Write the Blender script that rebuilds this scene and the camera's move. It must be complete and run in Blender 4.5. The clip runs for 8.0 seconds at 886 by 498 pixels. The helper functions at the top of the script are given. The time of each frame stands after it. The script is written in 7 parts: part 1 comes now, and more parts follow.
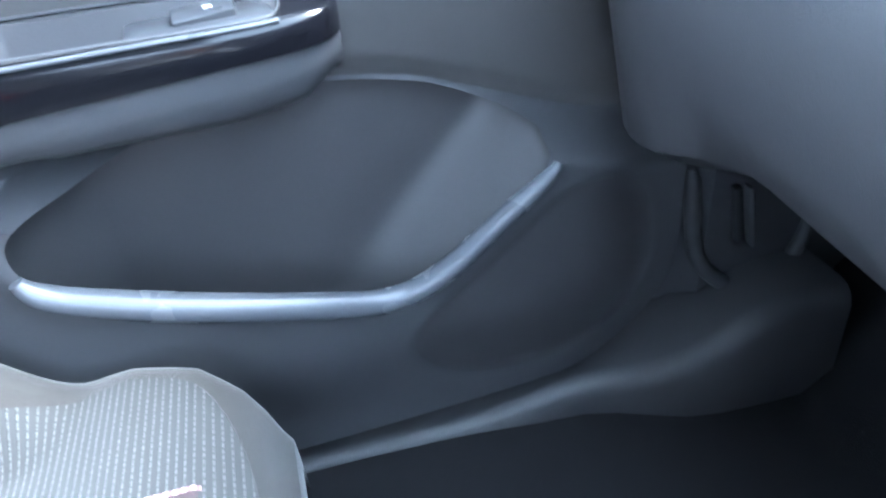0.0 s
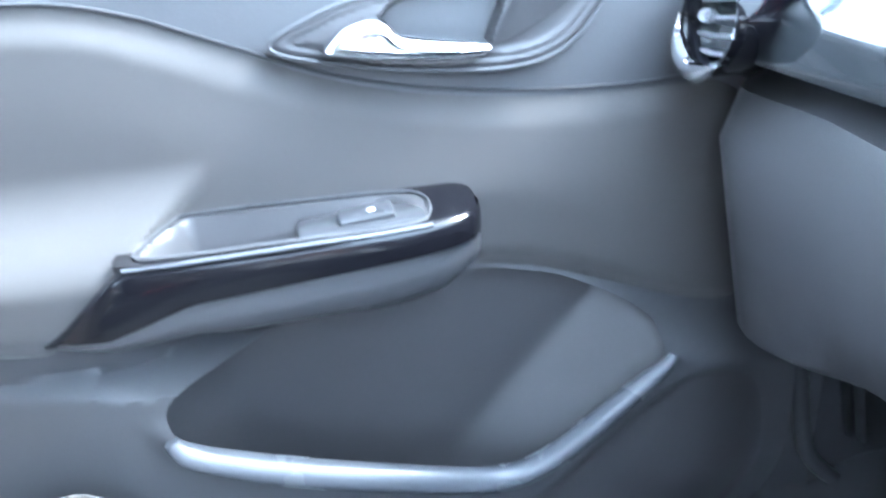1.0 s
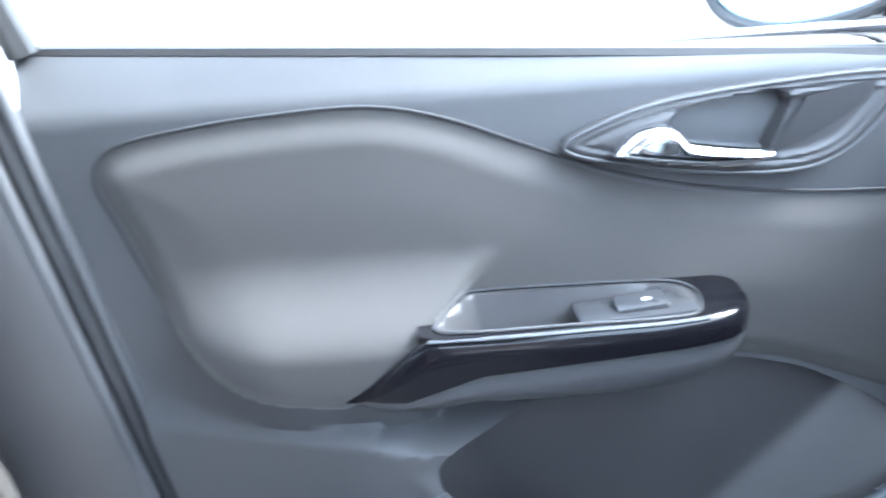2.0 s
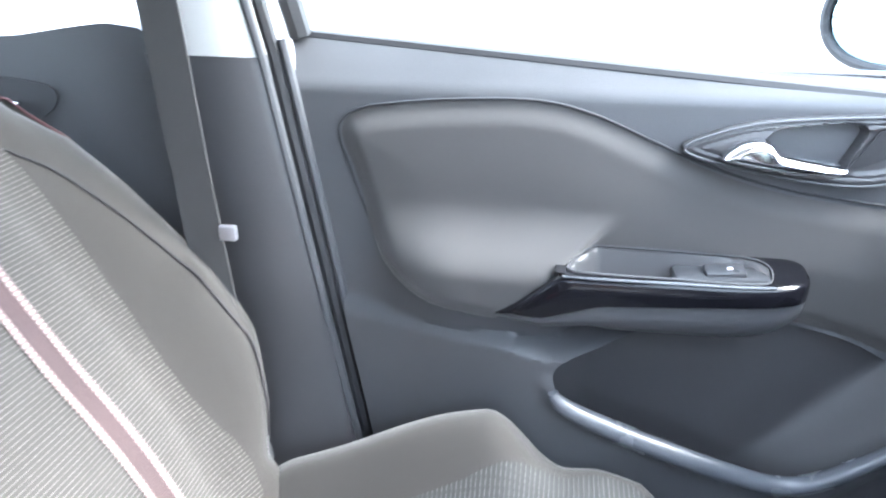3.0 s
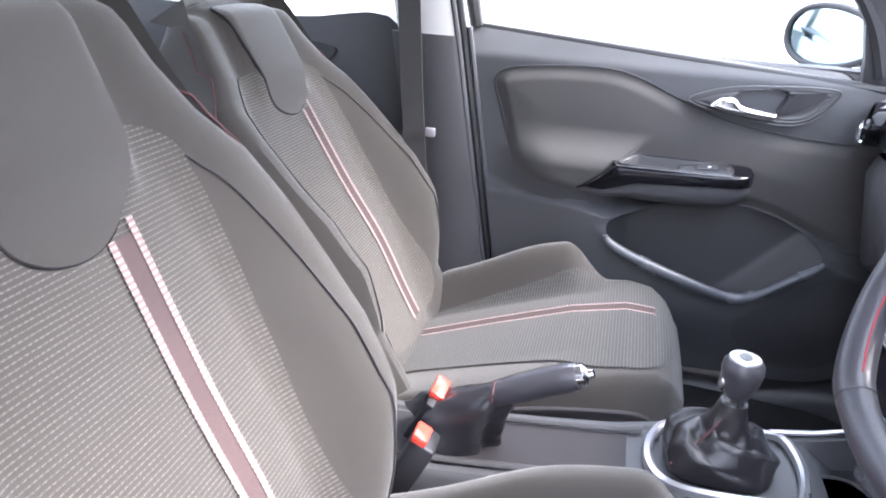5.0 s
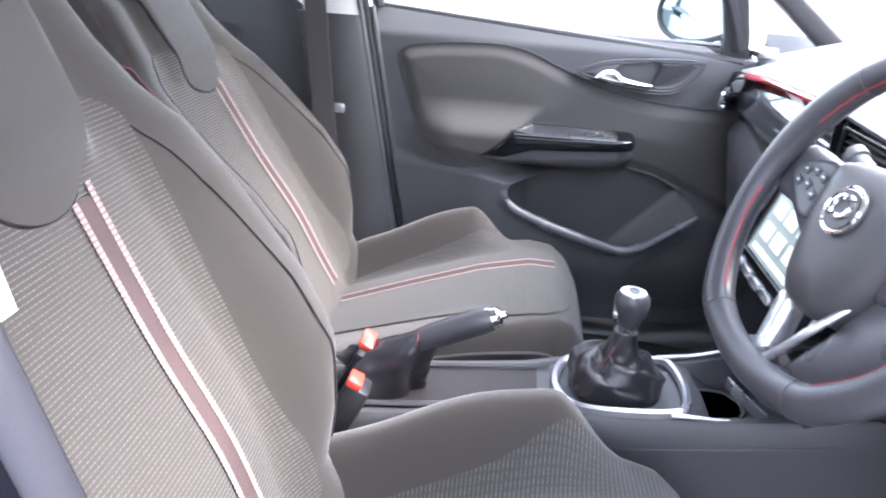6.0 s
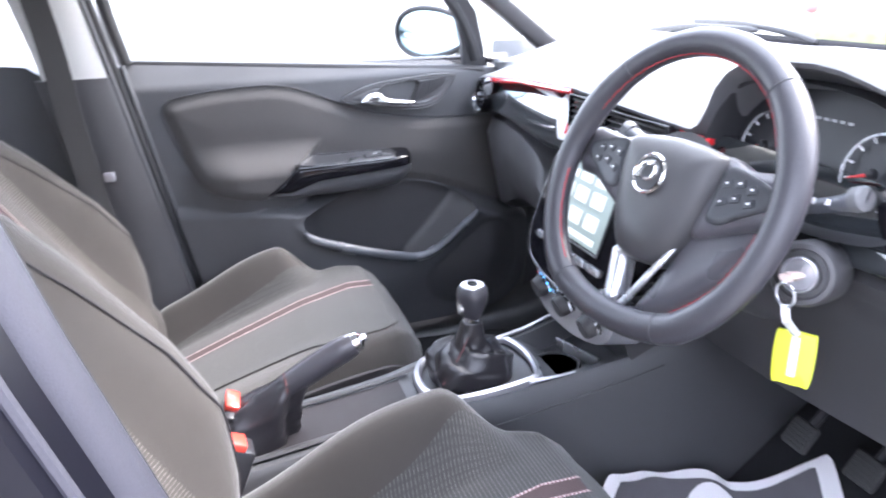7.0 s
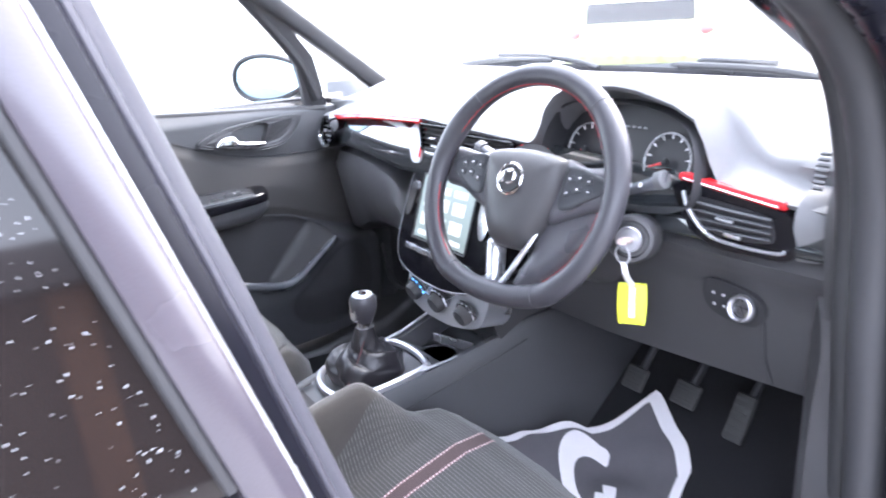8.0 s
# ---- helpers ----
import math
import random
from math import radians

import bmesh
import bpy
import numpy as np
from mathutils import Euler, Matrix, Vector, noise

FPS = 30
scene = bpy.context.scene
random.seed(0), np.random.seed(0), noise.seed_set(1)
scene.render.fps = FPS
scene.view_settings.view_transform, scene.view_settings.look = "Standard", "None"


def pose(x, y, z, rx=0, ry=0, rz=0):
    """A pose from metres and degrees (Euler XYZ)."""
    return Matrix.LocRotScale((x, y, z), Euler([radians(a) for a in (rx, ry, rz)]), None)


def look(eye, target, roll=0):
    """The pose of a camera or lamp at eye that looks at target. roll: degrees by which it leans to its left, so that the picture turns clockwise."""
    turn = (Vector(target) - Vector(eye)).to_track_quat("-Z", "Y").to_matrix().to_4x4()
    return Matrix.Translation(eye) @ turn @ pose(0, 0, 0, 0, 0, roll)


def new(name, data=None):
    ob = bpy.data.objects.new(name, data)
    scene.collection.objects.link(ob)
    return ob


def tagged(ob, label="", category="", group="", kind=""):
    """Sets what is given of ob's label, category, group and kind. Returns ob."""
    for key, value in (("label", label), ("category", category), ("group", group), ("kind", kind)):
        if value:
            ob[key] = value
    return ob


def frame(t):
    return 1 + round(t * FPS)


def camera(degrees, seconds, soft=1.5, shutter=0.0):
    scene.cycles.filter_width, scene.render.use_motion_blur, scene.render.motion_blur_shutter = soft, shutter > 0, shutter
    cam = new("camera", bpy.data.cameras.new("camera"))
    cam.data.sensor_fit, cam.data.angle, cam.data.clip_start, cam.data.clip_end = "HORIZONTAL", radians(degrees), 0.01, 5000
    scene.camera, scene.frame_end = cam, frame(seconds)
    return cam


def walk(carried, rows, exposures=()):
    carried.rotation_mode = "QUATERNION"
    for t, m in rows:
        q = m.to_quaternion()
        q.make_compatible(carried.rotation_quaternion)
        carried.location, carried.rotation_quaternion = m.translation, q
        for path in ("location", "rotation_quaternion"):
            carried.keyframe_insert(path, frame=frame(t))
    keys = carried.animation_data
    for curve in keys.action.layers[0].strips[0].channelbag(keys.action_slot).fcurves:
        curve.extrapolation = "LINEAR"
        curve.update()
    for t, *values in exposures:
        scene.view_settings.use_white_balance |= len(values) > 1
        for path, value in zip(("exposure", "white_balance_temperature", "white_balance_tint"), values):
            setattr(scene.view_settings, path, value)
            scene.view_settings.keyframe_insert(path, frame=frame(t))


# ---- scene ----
cam = camera(63.1, 8.0, soft=1.9, shutter=0.4)
PATH = [
    (0, (0.35, 0.121, 0.932), (0.728, 1.71, -0.221), -5.1),
    (0.5, (0.337, 0.116, 0.965), (0.649, 1.806, -0.058), -3.8),
    (1, (0.301, 0.113, 0.989), (0.573, 1.922, 0.182), -4.3),
    (1.5, (0.243, 0.107, 1.007), (0.424, 1.991, 0.36), -3.8),
    (2, (0.173, 0.092, 1.045), (0.14, 1.977, 0.376), -4.3),
    (2.2, (0.158, 0.064, 1.061), (-0.014, 1.911, 0.314), -3.4),
    (3.3, (0.111, -0.251, 1.112), (-0.186, 1.586, 0.378), 1.0),
    (3.5, (0.095, -0.352, 1.103), (-0.180, 1.499, 0.440), 1.9),
    (4, (0.105, -0.648, 1.120), (-0.235, 1.249, 0.526), 3.3),
    (4.5, (0.129, -0.790, 1.153), (-0.283, 1.051, 0.477), 3.5),
    (4.7, (0.134, -0.814, 1.156), (-0.293, 1.009, 0.43), 3.8),
    (5.8, (0.142, -0.933, 1.155), (-0.108, 0.892, 0.376), 4.5),
    (6, (0.124, -0.953, 1.159), (-0.01, 0.884, 0.378), 4.4),
    (6.5, (0.051, -0.977, 1.171), (0.218, 0.861, 0.4), 2.3),
    (7, (-0.026, -0.99, 1.174), (0.537, 0.797, 0.473), -1.5),
    (7.5, (-0.08, -1.028, 1.182), (0.713, 0.683, 0.515), -2.4),
    (8, (-0.208, -1.102, 1.203), (0.832, 0.484, 0.568), -3.6),
]
walk(cam, [(t, look(eye, goal, roll)) for t, eye, goal, roll in PATH],
     [(0.0, 4.64, 5150, 4), (0.5, 4.70, 5150, 4), (0.95, 4.92, 5250, 4), (2.0, 4.35, 5550, 6), (3.4, 4.1, 5900, 9), (4.5, 3.62, 6150, 16), (6.0, 3.6, 6150, 18), (8.0, 3.7, 6150, 17)])

# ---- light ----
world = bpy.data.worlds.new("bright_overcast")
scene.world = world
world.use_nodes = True
wn = world.node_tree.nodes
wn.clear()
sky = wn.new("ShaderNodeTexSky")
sky.sky_type, sky.sun_disc = "NISHITA", False
sky.sun_elevation, sky.sun_rotation = radians(46), radians(88)
sky.dust_density, sky.ozone_density = 4.0, 1.0
grey = wn.new("ShaderNodeMix")
grey.data_type = "RGBA"
grey.inputs["Factor"].default_value = 0.6
grey.inputs["B"].default_value = (6.2, 6.5, 7.0, 1)
back = wn.new("ShaderNodeBackground")
back.inputs["Strength"].default_value = 0.15
wout = wn.new("ShaderNodeOutputWorld")
wl = world.node_tree.links
wl.new(sky.outputs[0], grey.inputs["A"])
wl.new(grey.outputs["Result"], back.inputs["Color"])
wl.new(back.outputs[0], wout.inputs["Surface"])
sun_data = bpy.data.lights.new("sun", "SUN")
sun_data.energy, sun_data.angle, sun_data.color = 1.1, radians(24), (1.0, 0.97, 0.92)
sun = new("sun", sun_data)
sun.matrix_world = look((3.1, 0.3, 3.4), (0, 0, 0))


# ---- materials ----
def material(name, colour, rough=0.5, metal=0.0, grain=0.0, grain_size=900.0, vary=0.12, sheen=0.0, coat=0.0, spec=0.5):
    """Base colour varied at two scales, with a fine relief."""
    m = bpy.data.materials.new(name)
    m.use_nodes = True
    n, l = m.node_tree.nodes, m.node_tree.links
    b = n["Principled BSDF"]
    b.inputs["Metallic"].default_value = metal
    b.inputs["Specular IOR Level"].default_value = spec
    b.inputs["Sheen Weight"].default_value = sheen
    b.inputs["Coat Weight"].default_value = coat
    b.inputs["Coat Roughness"].default_value = 0.05
    c = n.new("ShaderNodeTexCoord")
    big, fine = n.new("ShaderNodeTexNoise"), n.new("ShaderNodeTexNoise")
    big.inputs["Scale"].default_value, big.inputs["Detail"].default_value = 9.0, 4.0
    fine.inputs["Scale"].default_value, fine.inputs["Detail"].default_value = grain_size, 2.0
    l.new(c.outputs["Object"], big.inputs["Vector"])
    l.new(c.outputs["Object"], fine.inputs["Vector"])
    both = n.new("ShaderNodeMath")
    both.operation = "ADD"
    l.new(big.outputs["Fac"], both.inputs[0])
    l.new(fine.outputs["Fac"], both.inputs[1])
    ramp = n.new("ShaderNodeMapRange")
    ramp.inputs["From Min"].default_value, ramp.inputs["From Max"].default_value = 0.6, 1.4
    ramp.inputs["To Min"].default_value, ramp.inputs["To Max"].default_value = 1 - vary, 1 + vary
    l.new(both.outputs[0], ramp.inputs["Value"])
    scale = n.new("ShaderNodeVectorMath")
    scale.operation = "SCALE"
    scale.inputs[0].default_value = colour
    l.new(ramp.outputs["Result"], scale.inputs["Scale"])
    l.new(scale.outputs["Vector"], b.inputs["Base Color"])
    rr = n.new("ShaderNodeMapRange")
    rr.inputs["From Min"].default_value, rr.inputs["From Max"].default_value = 0.3, 0.7
    rr.inputs["To Min"].default_value, rr.inputs["To Max"].default_value = max(0.02, rough - 0.06), rough + 0.06
    l.new(big.outputs["Fac"], rr.inputs["Value"])
    l.new(rr.outputs["Result"], b.inputs["Roughness"])
    if grain:
        bump = n.new("ShaderNodeBump")
        bump.inputs["Strength"].default_value, bump.inputs["Distance"].default_value = grain, 0.0006
        l.new(fine.outputs["Fac"], bump.inputs["Height"])
        l.new(bump.outputs["Normal"], b.inputs["Normal"])
    return m


def ribbed(name, dark, light, pitch, axis="X", share=0.45):
    """Woven cloth with fine pale ribs of the given pitch, broken up into small knots."""
    m = material(name, dark, 0.9, grain=0.5, grain_size=1500, vary=0.1, sheen=0.15)
    n, l = m.node_tree.nodes, m.node_tree.links
    b = n["Principled BSDF"]
    c = n.new("ShaderNodeTexCoord")
    sep = n.new("ShaderNodeSeparateXYZ")
    l.new(c.outputs["UV"], sep.inputs[0])
    saw = n.new("ShaderNodeMath")
    saw.operation = "FRACT"
    times = n.new("ShaderNodeMath")
    times.operation, times.inputs[1].default_value = "MULTIPLY", 1.0 / pitch
    l.new(sep.outputs[axis], times.inputs[0])
    l.new(times.outputs[0], saw.inputs[0])
    tri = n.new("ShaderNodeMath")
    tri.operation, tri.inputs[1].default_value = "PINGPONG", 0.5
    l.new(saw.outputs[0], tri.inputs[0])
    knots = n.new("ShaderNodeTexNoise")
    knots.inputs["Scale"].default_value = 420.0
    l.new(c.outputs["Object"], knots.inputs["Vector"])
    edge = n.new("ShaderNodeMapRange")
    edge.interpolation_type = "SMOOTHSTEP"
    edge.inputs["From Min"].default_value, edge.inputs["From Max"].default_value = 0.5 - share * 0.75, 0.5 - share * 0.3
    l.new(tri.outputs[0], edge.inputs["Value"])
    mul = n.new("ShaderNodeMath")
    mul.operation = "MULTIPLY"
    along = n.new("ShaderNodeMath")
    along.operation, along.inputs[1].default_value = "MULTIPLY", 0.5 / 0.0029
    l.new(sep.outputs["Y" if axis == "X" else "X"], along.inputs[0])
    dash_ = n.new("ShaderNodeMath")
    dash_.operation, dash_.inputs[1].default_value = "PINGPONG", 0.5
    l.new(along.outputs[0], dash_.inputs[0])
    gap = n.new("ShaderNodeMapRange")
    gap.inputs["From Min"].default_value, gap.inputs["From Max"].default_value = 0.10, 0.22
    gap.inputs["To Min"].default_value = 0.28
    l.new(dash_.outputs[0], gap.inputs["Value"])
    row = n.new("ShaderNodeMath")
    row.operation = "MULTIPLY"
    rng = n.new("ShaderNodeMapRange")
    rng.inputs["From Min"].default_value, rng.inputs["From Max"].default_value = 0.3, 0.6
    rng.inputs["To Min"].default_value = 0.25
    l.new(knots.outputs["Fac"], rng.inputs["Value"])
    l.new(edge.outputs["Result"], row.inputs[0])
    l.new(gap.outputs["Result"], row.inputs[1])
    l.new(row.outputs[0], mul.inputs[0])
    l.new(rng.outputs["Result"], mul.inputs[1])
    mix = n.new("ShaderNodeMix")
    mix.data_type = "RGBA"
    old = b.inputs["Base Color"].links[0].from_socket
    l.new(mul.outputs[0], mix.inputs["Factor"])
    l.new(old, mix.inputs["A"])
    mix.inputs["B"].default_value = (*light, 1)
    l.new(mix.outputs["Result"], b.inputs["Base Color"])
    bump = n.new("ShaderNodeBump")
    bump.inputs["Strength"].default_value, bump.inputs["Distance"].default_value = 0.5, 0.0012
    l.new(edge.outputs["Result"], bump.inputs["Height"])
    l.new(bump.outputs["Normal"], b.inputs["Normal"])
    return m


def glass(name, tint=(0.92, 0.96, 0.95), rough=0.0):
    m = bpy.data.materials.new(name)
    m.use_nodes = True
    n, l = m.node_tree.nodes, m.node_tree.links
    n.remove(n["Principled BSDF"])
    clear, shine, mix, fres = n.new("ShaderNodeBsdfTransparent"), n.new("ShaderNodeBsdfGlossy"), n.new("ShaderNodeMixShader"), n.new("ShaderNodeFresnel")
    clear.inputs["Color"].default_value = (*tint, 1)
    shine.inputs["Roughness"].default_value = rough
    fres.inputs["IOR"].default_value = 1.5
    l.new(fres.outputs[0], mix.inputs["Fac"])
    l.new(clear.outputs[0], mix.inputs[1])
    l.new(shine.outputs[0], mix.inputs[2])
    l.new(mix.outputs[0], n["Material Output"].inputs["Surface"])
    return m


def lamp_glow(name, colour, strength):
    m = bpy.data.materials.new(name)
    m.use_nodes = True
    b = m.node_tree.nodes["Principled BSDF"]
    b.inputs["Base Color"].default_value = (*colour, 1)
    b.inputs["Emission Color"].default_value = (*colour, 1)
    b.inputs["Emission Strength"].default_value = strength
    return m


PLASTIC = material("grained_dark_plastic", (0.053, 0.052, 0.055), 0.44, grain=0.35)
PLASTIC_DOOR = material("door_plastic", (0.065, 0.066, 0.071), 0.46, grain=0.3)
# smoother door plastic, paler for the sky light that lips and edges catch
LIT_RIM_PLASTIC = material("lit_rim_plastic", (0.095, 0.100, 0.112), 0.27, grain=0.15)
PLASTIC_TOP = material("soft_upper_plastic", (0.066, 0.067, 0.072), 0.5, grain=0.3)
DASH = material("dash_plastic", (0.140, 0.141, 0.146), 0.48, grain=0.35, spec=0.35)
SEAL_SOFT = material("soft_grey_seal", (0.046, 0.045, 0.056), 0.55, grain=0.3)
PLASTIC_LOW = material("black_low_plastic", (0.028, 0.028, 0.031), 0.6, grain=0.4)
PALE = material("pale_pillar_trim", (0.62, 0.61, 0.59), 0.7, grain=0.3, vary=0.05)
CLOTH = material("plain_grey_cloth", (0.034, 0.0300, 0.0262), 0.92, grain=0.7, grain_size=1400, sheen=0.25)
CLOTH_DOOR = material("door_cloth", (0.056, 0.053, 0.052), 0.9, grain=0.6, grain_size=1400, sheen=0.2)
# cushion tone of the ribbed cloth: darker and cooler, as its light falls
RIB = ribbed("ribbed_cloth", (0.039, 0.038, 0.036), (0.102, 0.099, 0.094), 0.0055, share=0.26)
BAND_RED = material("red_woven_band", (0.066, 0.043, 0.043), 0.9, grain=0.6, grain_size=1300, vary=0.3)
THREAD = ribbed("pale_thread", (0.20, 0.11, 0.11), (0.60, 0.47, 0.46), 0.0055, share=0.5)
THREAD_BACK = ribbed("pale_thread_back", (0.18, 0.125, 0.118), (0.40, 0.32, 0.30), 0.0055, axis="Y", share=0.5)
RED_THREAD = material("red_thread", (0.075, 0.027, 0.029), 0.8, grain=0.5)
BLACK_GLOSS = material("gloss_black", (0.006, 0.006, 0.008), 0.13, vary=0.05, spec=0.3)
FASCIA = material("fascia_gloss", (0.022, 0.025, 0.027), 0.06, coat=1.0, vary=0.05, spec=0.8)
KEY_PALE = material("key_pale_plastic", (0.50, 0.40, 0.36), 0.4)
CHROME = material("chrome", (0.85, 0.86, 0.88), 0.08, metal=1.0, vary=0.03)
SURROUND = material("surround_silver", (0.46, 0.46, 0.49), 0.32, metal=0.8, vary=0.06)
SILVER_MATT = material("matt_silver", (0.60, 0.60, 0.62), 0.45, metal=0.3, vary=0.05)
SATIN = material("satin_silver", (0.62, 0.63, 0.66), 0.28, metal=0.85, vary=0.05)
LEATHER = material("black_leather", (0.044, 0.043, 0.050), 0.34, grain=0.5, grain_size=600)
LEATHER_SOFT = material("gaiter_leather", (0.016, 0.015, 0.018), 0.33, grain=0.5, grain_size=500)
BLACK_FLANGE = material("black_flange_paint", (0.006, 0.006, 0.010), 0.28, vary=0.1, spec=0.22)
RUBBER = material("black_rubber", (0.022, 0.022, 0.024), 0.6, grain=0.3)
RED_STITCH = material("red_stitch", (0.34, 0.022, 0.030), 0.7)
RED = material("red_gloss_trim", (0.72, 0.028, 0.035), 0.15, coat=0.8, vary=0.05)
SIDE_CLOTH = material("black_side_cloth", (0.022, 0.019, 0.021), 0.7, grain=0.5, grain_size=1200, vary=0.15)
CARPET = material("black_carpet", (0.009, 0.009, 0.011), 0.95, grain=1.0, grain_size=700, vary=0.3)
PAINT = material("black_car_paint", (0.012, 0.012, 0.015), 0.12, coat=1.0, vary=0.05)
PILLAR_FOIL = material("pillar_foil", (0.050, 0.044, 0.054), 0.24, coat=0.35)
GLASS = glass("window_glass")
MIRROR = material("mirror_glass", (0.36, 0.46, 0.50), 0.01, metal=1.0, vary=0.0)
PAPER = material("printed_paper_grey", (0.10, 0.095, 0.105), 0.8, vary=0.25)
PAPER_WHITE = material("paper_white", (0.78, 0.76, 0.78), 0.8, vary=0.06)
YELLOW = material("yellow_plastic", (0.78, 0.85, 0.06), 0.4, vary=0.06)
BUCKLE_RED = material("buckle_red", (0.78, 0.075, 0.050), 0.15, vary=0.08)
WEBBING = material("belt_webbing", (0.055, 0.053, 0.052), 0.85, grain=0.8, grain_size=900)
HEADLINER = material("headliner", (0.55, 0.54, 0.52), 0.95, grain=0.4)
DIAL = material("dial_black", (0.02, 0.02, 0.023), 0.35)
DIAL_RING = material("dial_ring", (0.55, 0.56, 0.58), 0.3, metal=0.6)
WHITE_MARK = material("white_marking", (0.75, 0.75, 0.77), 0.5, vary=0.04)
NEEDLE = material("needle_red", (0.75, 0.05, 0.05), 0.4)
SILL = material("sill_plastic", (0.026, 0.027, 0.031), 0.50, grain=0.4)
SPOKE = material("satin_spoke_plastic", (0.082, 0.080, 0.090), 0.30, grain=0.2)
TRAY = material("satin_tray_black", (0.040, 0.042, 0.047), 0.30, vary=0.08)
# display glow, which also stands in for bright reflections on the glass
SCREEN = lamp_glow("lit_screen", (0.30, 0.36, 0.33), 0.026)
SCREEN_TILE = lamp_glow("lit_screen_tile", (0.80, 0.84, 0.80), 0.042)
PEDAL = material("pedal_rubber", (0.045, 0.045, 0.045), 0.6, grain=0.4)
GREY_LABEL = material("grey_marking", (0.45, 0.45, 0.47), 0.5)
WALL = material("painted_wall", (0.10, 0.072, 0.060), 0.85, grain=0.6, grain_size=40, vary=0.2)
ROOF = material("dark_roof", (0.05, 0.05, 0.055), 0.8, vary=0.2)
LIME_PAINT = material("pale_lime_paint", (0.24, 0.25, 0.11), 0.3, coat=0.4, vary=0.05)
WHITE_PAINT = material("white_paint", (0.78, 0.78, 0.77), 0.35, vary=0.04)
BRICK = material("brown_brick", (0.24, 0.12, 0.07), 0.85, grain=0.6, grain_size=60, vary=0.25)
LAMP_RED = material("red_lamp_glass", (0.55, 0.03, 0.03), 0.1, coat=1.0)
# blue knob print with a glow of its own added; it is no lamp
BLUE_MARK = lamp_glow("glowing_blue_marking", (0.08, 0.35, 0.8), 0.6)
DARK_GLASS = material("dark_window_glass", (0.010, 0.008, 0.008), 0.03, vary=0.02, spec=0.42)
DROP = material("water_drop", (0.35, 0.36, 0.38), 0.03, coat=1.0, vary=0.02)
ASPHALT = material("damp_paving", (0.28, 0.28, 0.272), 0.6, grain=1.0, grain_size=60, vary=0.2)


# ---- geometry helpers ----
def world_of(ob):
    """Where an object stands, before the scene is evaluated."""
    own = ob.matrix_parent_inverse @ ob.matrix_basis
    return own if ob.parent is None else world_of(ob.parent) @ own


def part(name, bm, mat, parent=None, label="", smooth=True):
    """Link a bmesh as one mesh object, under a thing or a part."""
    me = bpy.data.meshes.new(name)
    bm.normal_update()
    bm.to_mesh(me)
    bm.free()
    me.materials.append(mat)
    if smooth:
        me.polygons.foreach_set("use_smooth", [True] * len(me.polygons))
        me.set_sharp_from_angle(angle=radians(42))
    ob = new(name, me)
    if parent is not None:
        ob.parent = parent
        if not parent.get("local_parts"):
            ob.matrix_parent_inverse = world_of(parent).inverted()
    if label:
        ob["label"] = label
    return ob


def thing(name, place, label, category, group="", kind="", local=False):
    e = new(name)
    e.empty_display_size = 0.05
    e.matrix_basis = Matrix.Translation(place) if not isinstance(place, Matrix) else place
    if local:
        e["local_parts"] = True
    return tagged(e, label, category, group, kind)


def sstep(a, b, t):
    k = np.clip((np.asarray(t, float) - a) / (b - a), 0, 1)
    return k * k * (3 - 2 * k)


def spline(pts, closed=True, n=8):
    """Catmull-Rom curve through a few points."""
    p = np.array(pts, float)
    m = len(p)
    out = []
    for i in range(m if closed else m - 1):
        a, b, c, d = ((p[(i - 1) % m], p[i], p[(i + 1) % m], p[(i + 2) % m]) if closed else
                      (p[max(i - 1, 0)], p[i], p[i + 1], p[min(i + 2, m - 1)]))
        for k in range(n):
            t = k / n
            out.append(0.5 * (2 * b + (c - a) * t + (2 * a - 5 * b + 4 * c - d) * t * t + (3 * b - a - 3 * c + d) * t ** 3))
    if not closed:
        out.append(p[-1])
    return np.array(out)


def sdf(P, poly):
    """Signed distance of points to a closed outline (negative inside) and the nearest points on it."""
    a, b = poly, np.roll(poly, -1, 0)
    e = b - a
    best, near = np.full(len(P), 1e9), np.zeros_like(P)
    inside = np.zeros(len(P), bool)
    for i in range(len(a)):
        w = P - a[i]
        k = np.clip((w @ e[i]) / max(e[i] @ e[i], 1e-12), 0, 1)
        q = a[i] + k[:, None] * e[i]
        d = np.hypot(*(P - q).T)
        m = d < best
        best[m], near[m] = d[m], q[m]
        if a[i][1] != b[i][1]:
            cross = ((a[i][1] > P[:, 1]) != (b[i][1] > P[:, 1])) & (P[:, 0] < (b[i][0] - a[i][0]) * (P[:, 1] - a[i][1]) / (b[i][1] - a[i][1]) + a[i][0])
            inside ^= cross
    return np.where(inside, -best, best), near


def from_arrays(V, F, uv=None):
    bm = bmesh.new()
    vs = [bm.verts.new(tuple(map(float, v))) for v in V]
    for f in F:
        if len(set(f)) > 2:
            try:
                bm.faces.new([vs[i] for i in f])
            except ValueError:
                pass
    if uv is not None:
        lay = bm.loops.layers.uv.new("UVMap")
        bm.verts.index_update()
        for f in bm.faces:
            for lp in f.loops:
                lp[lay].uv = uv[lp.vert.index]
    return bm


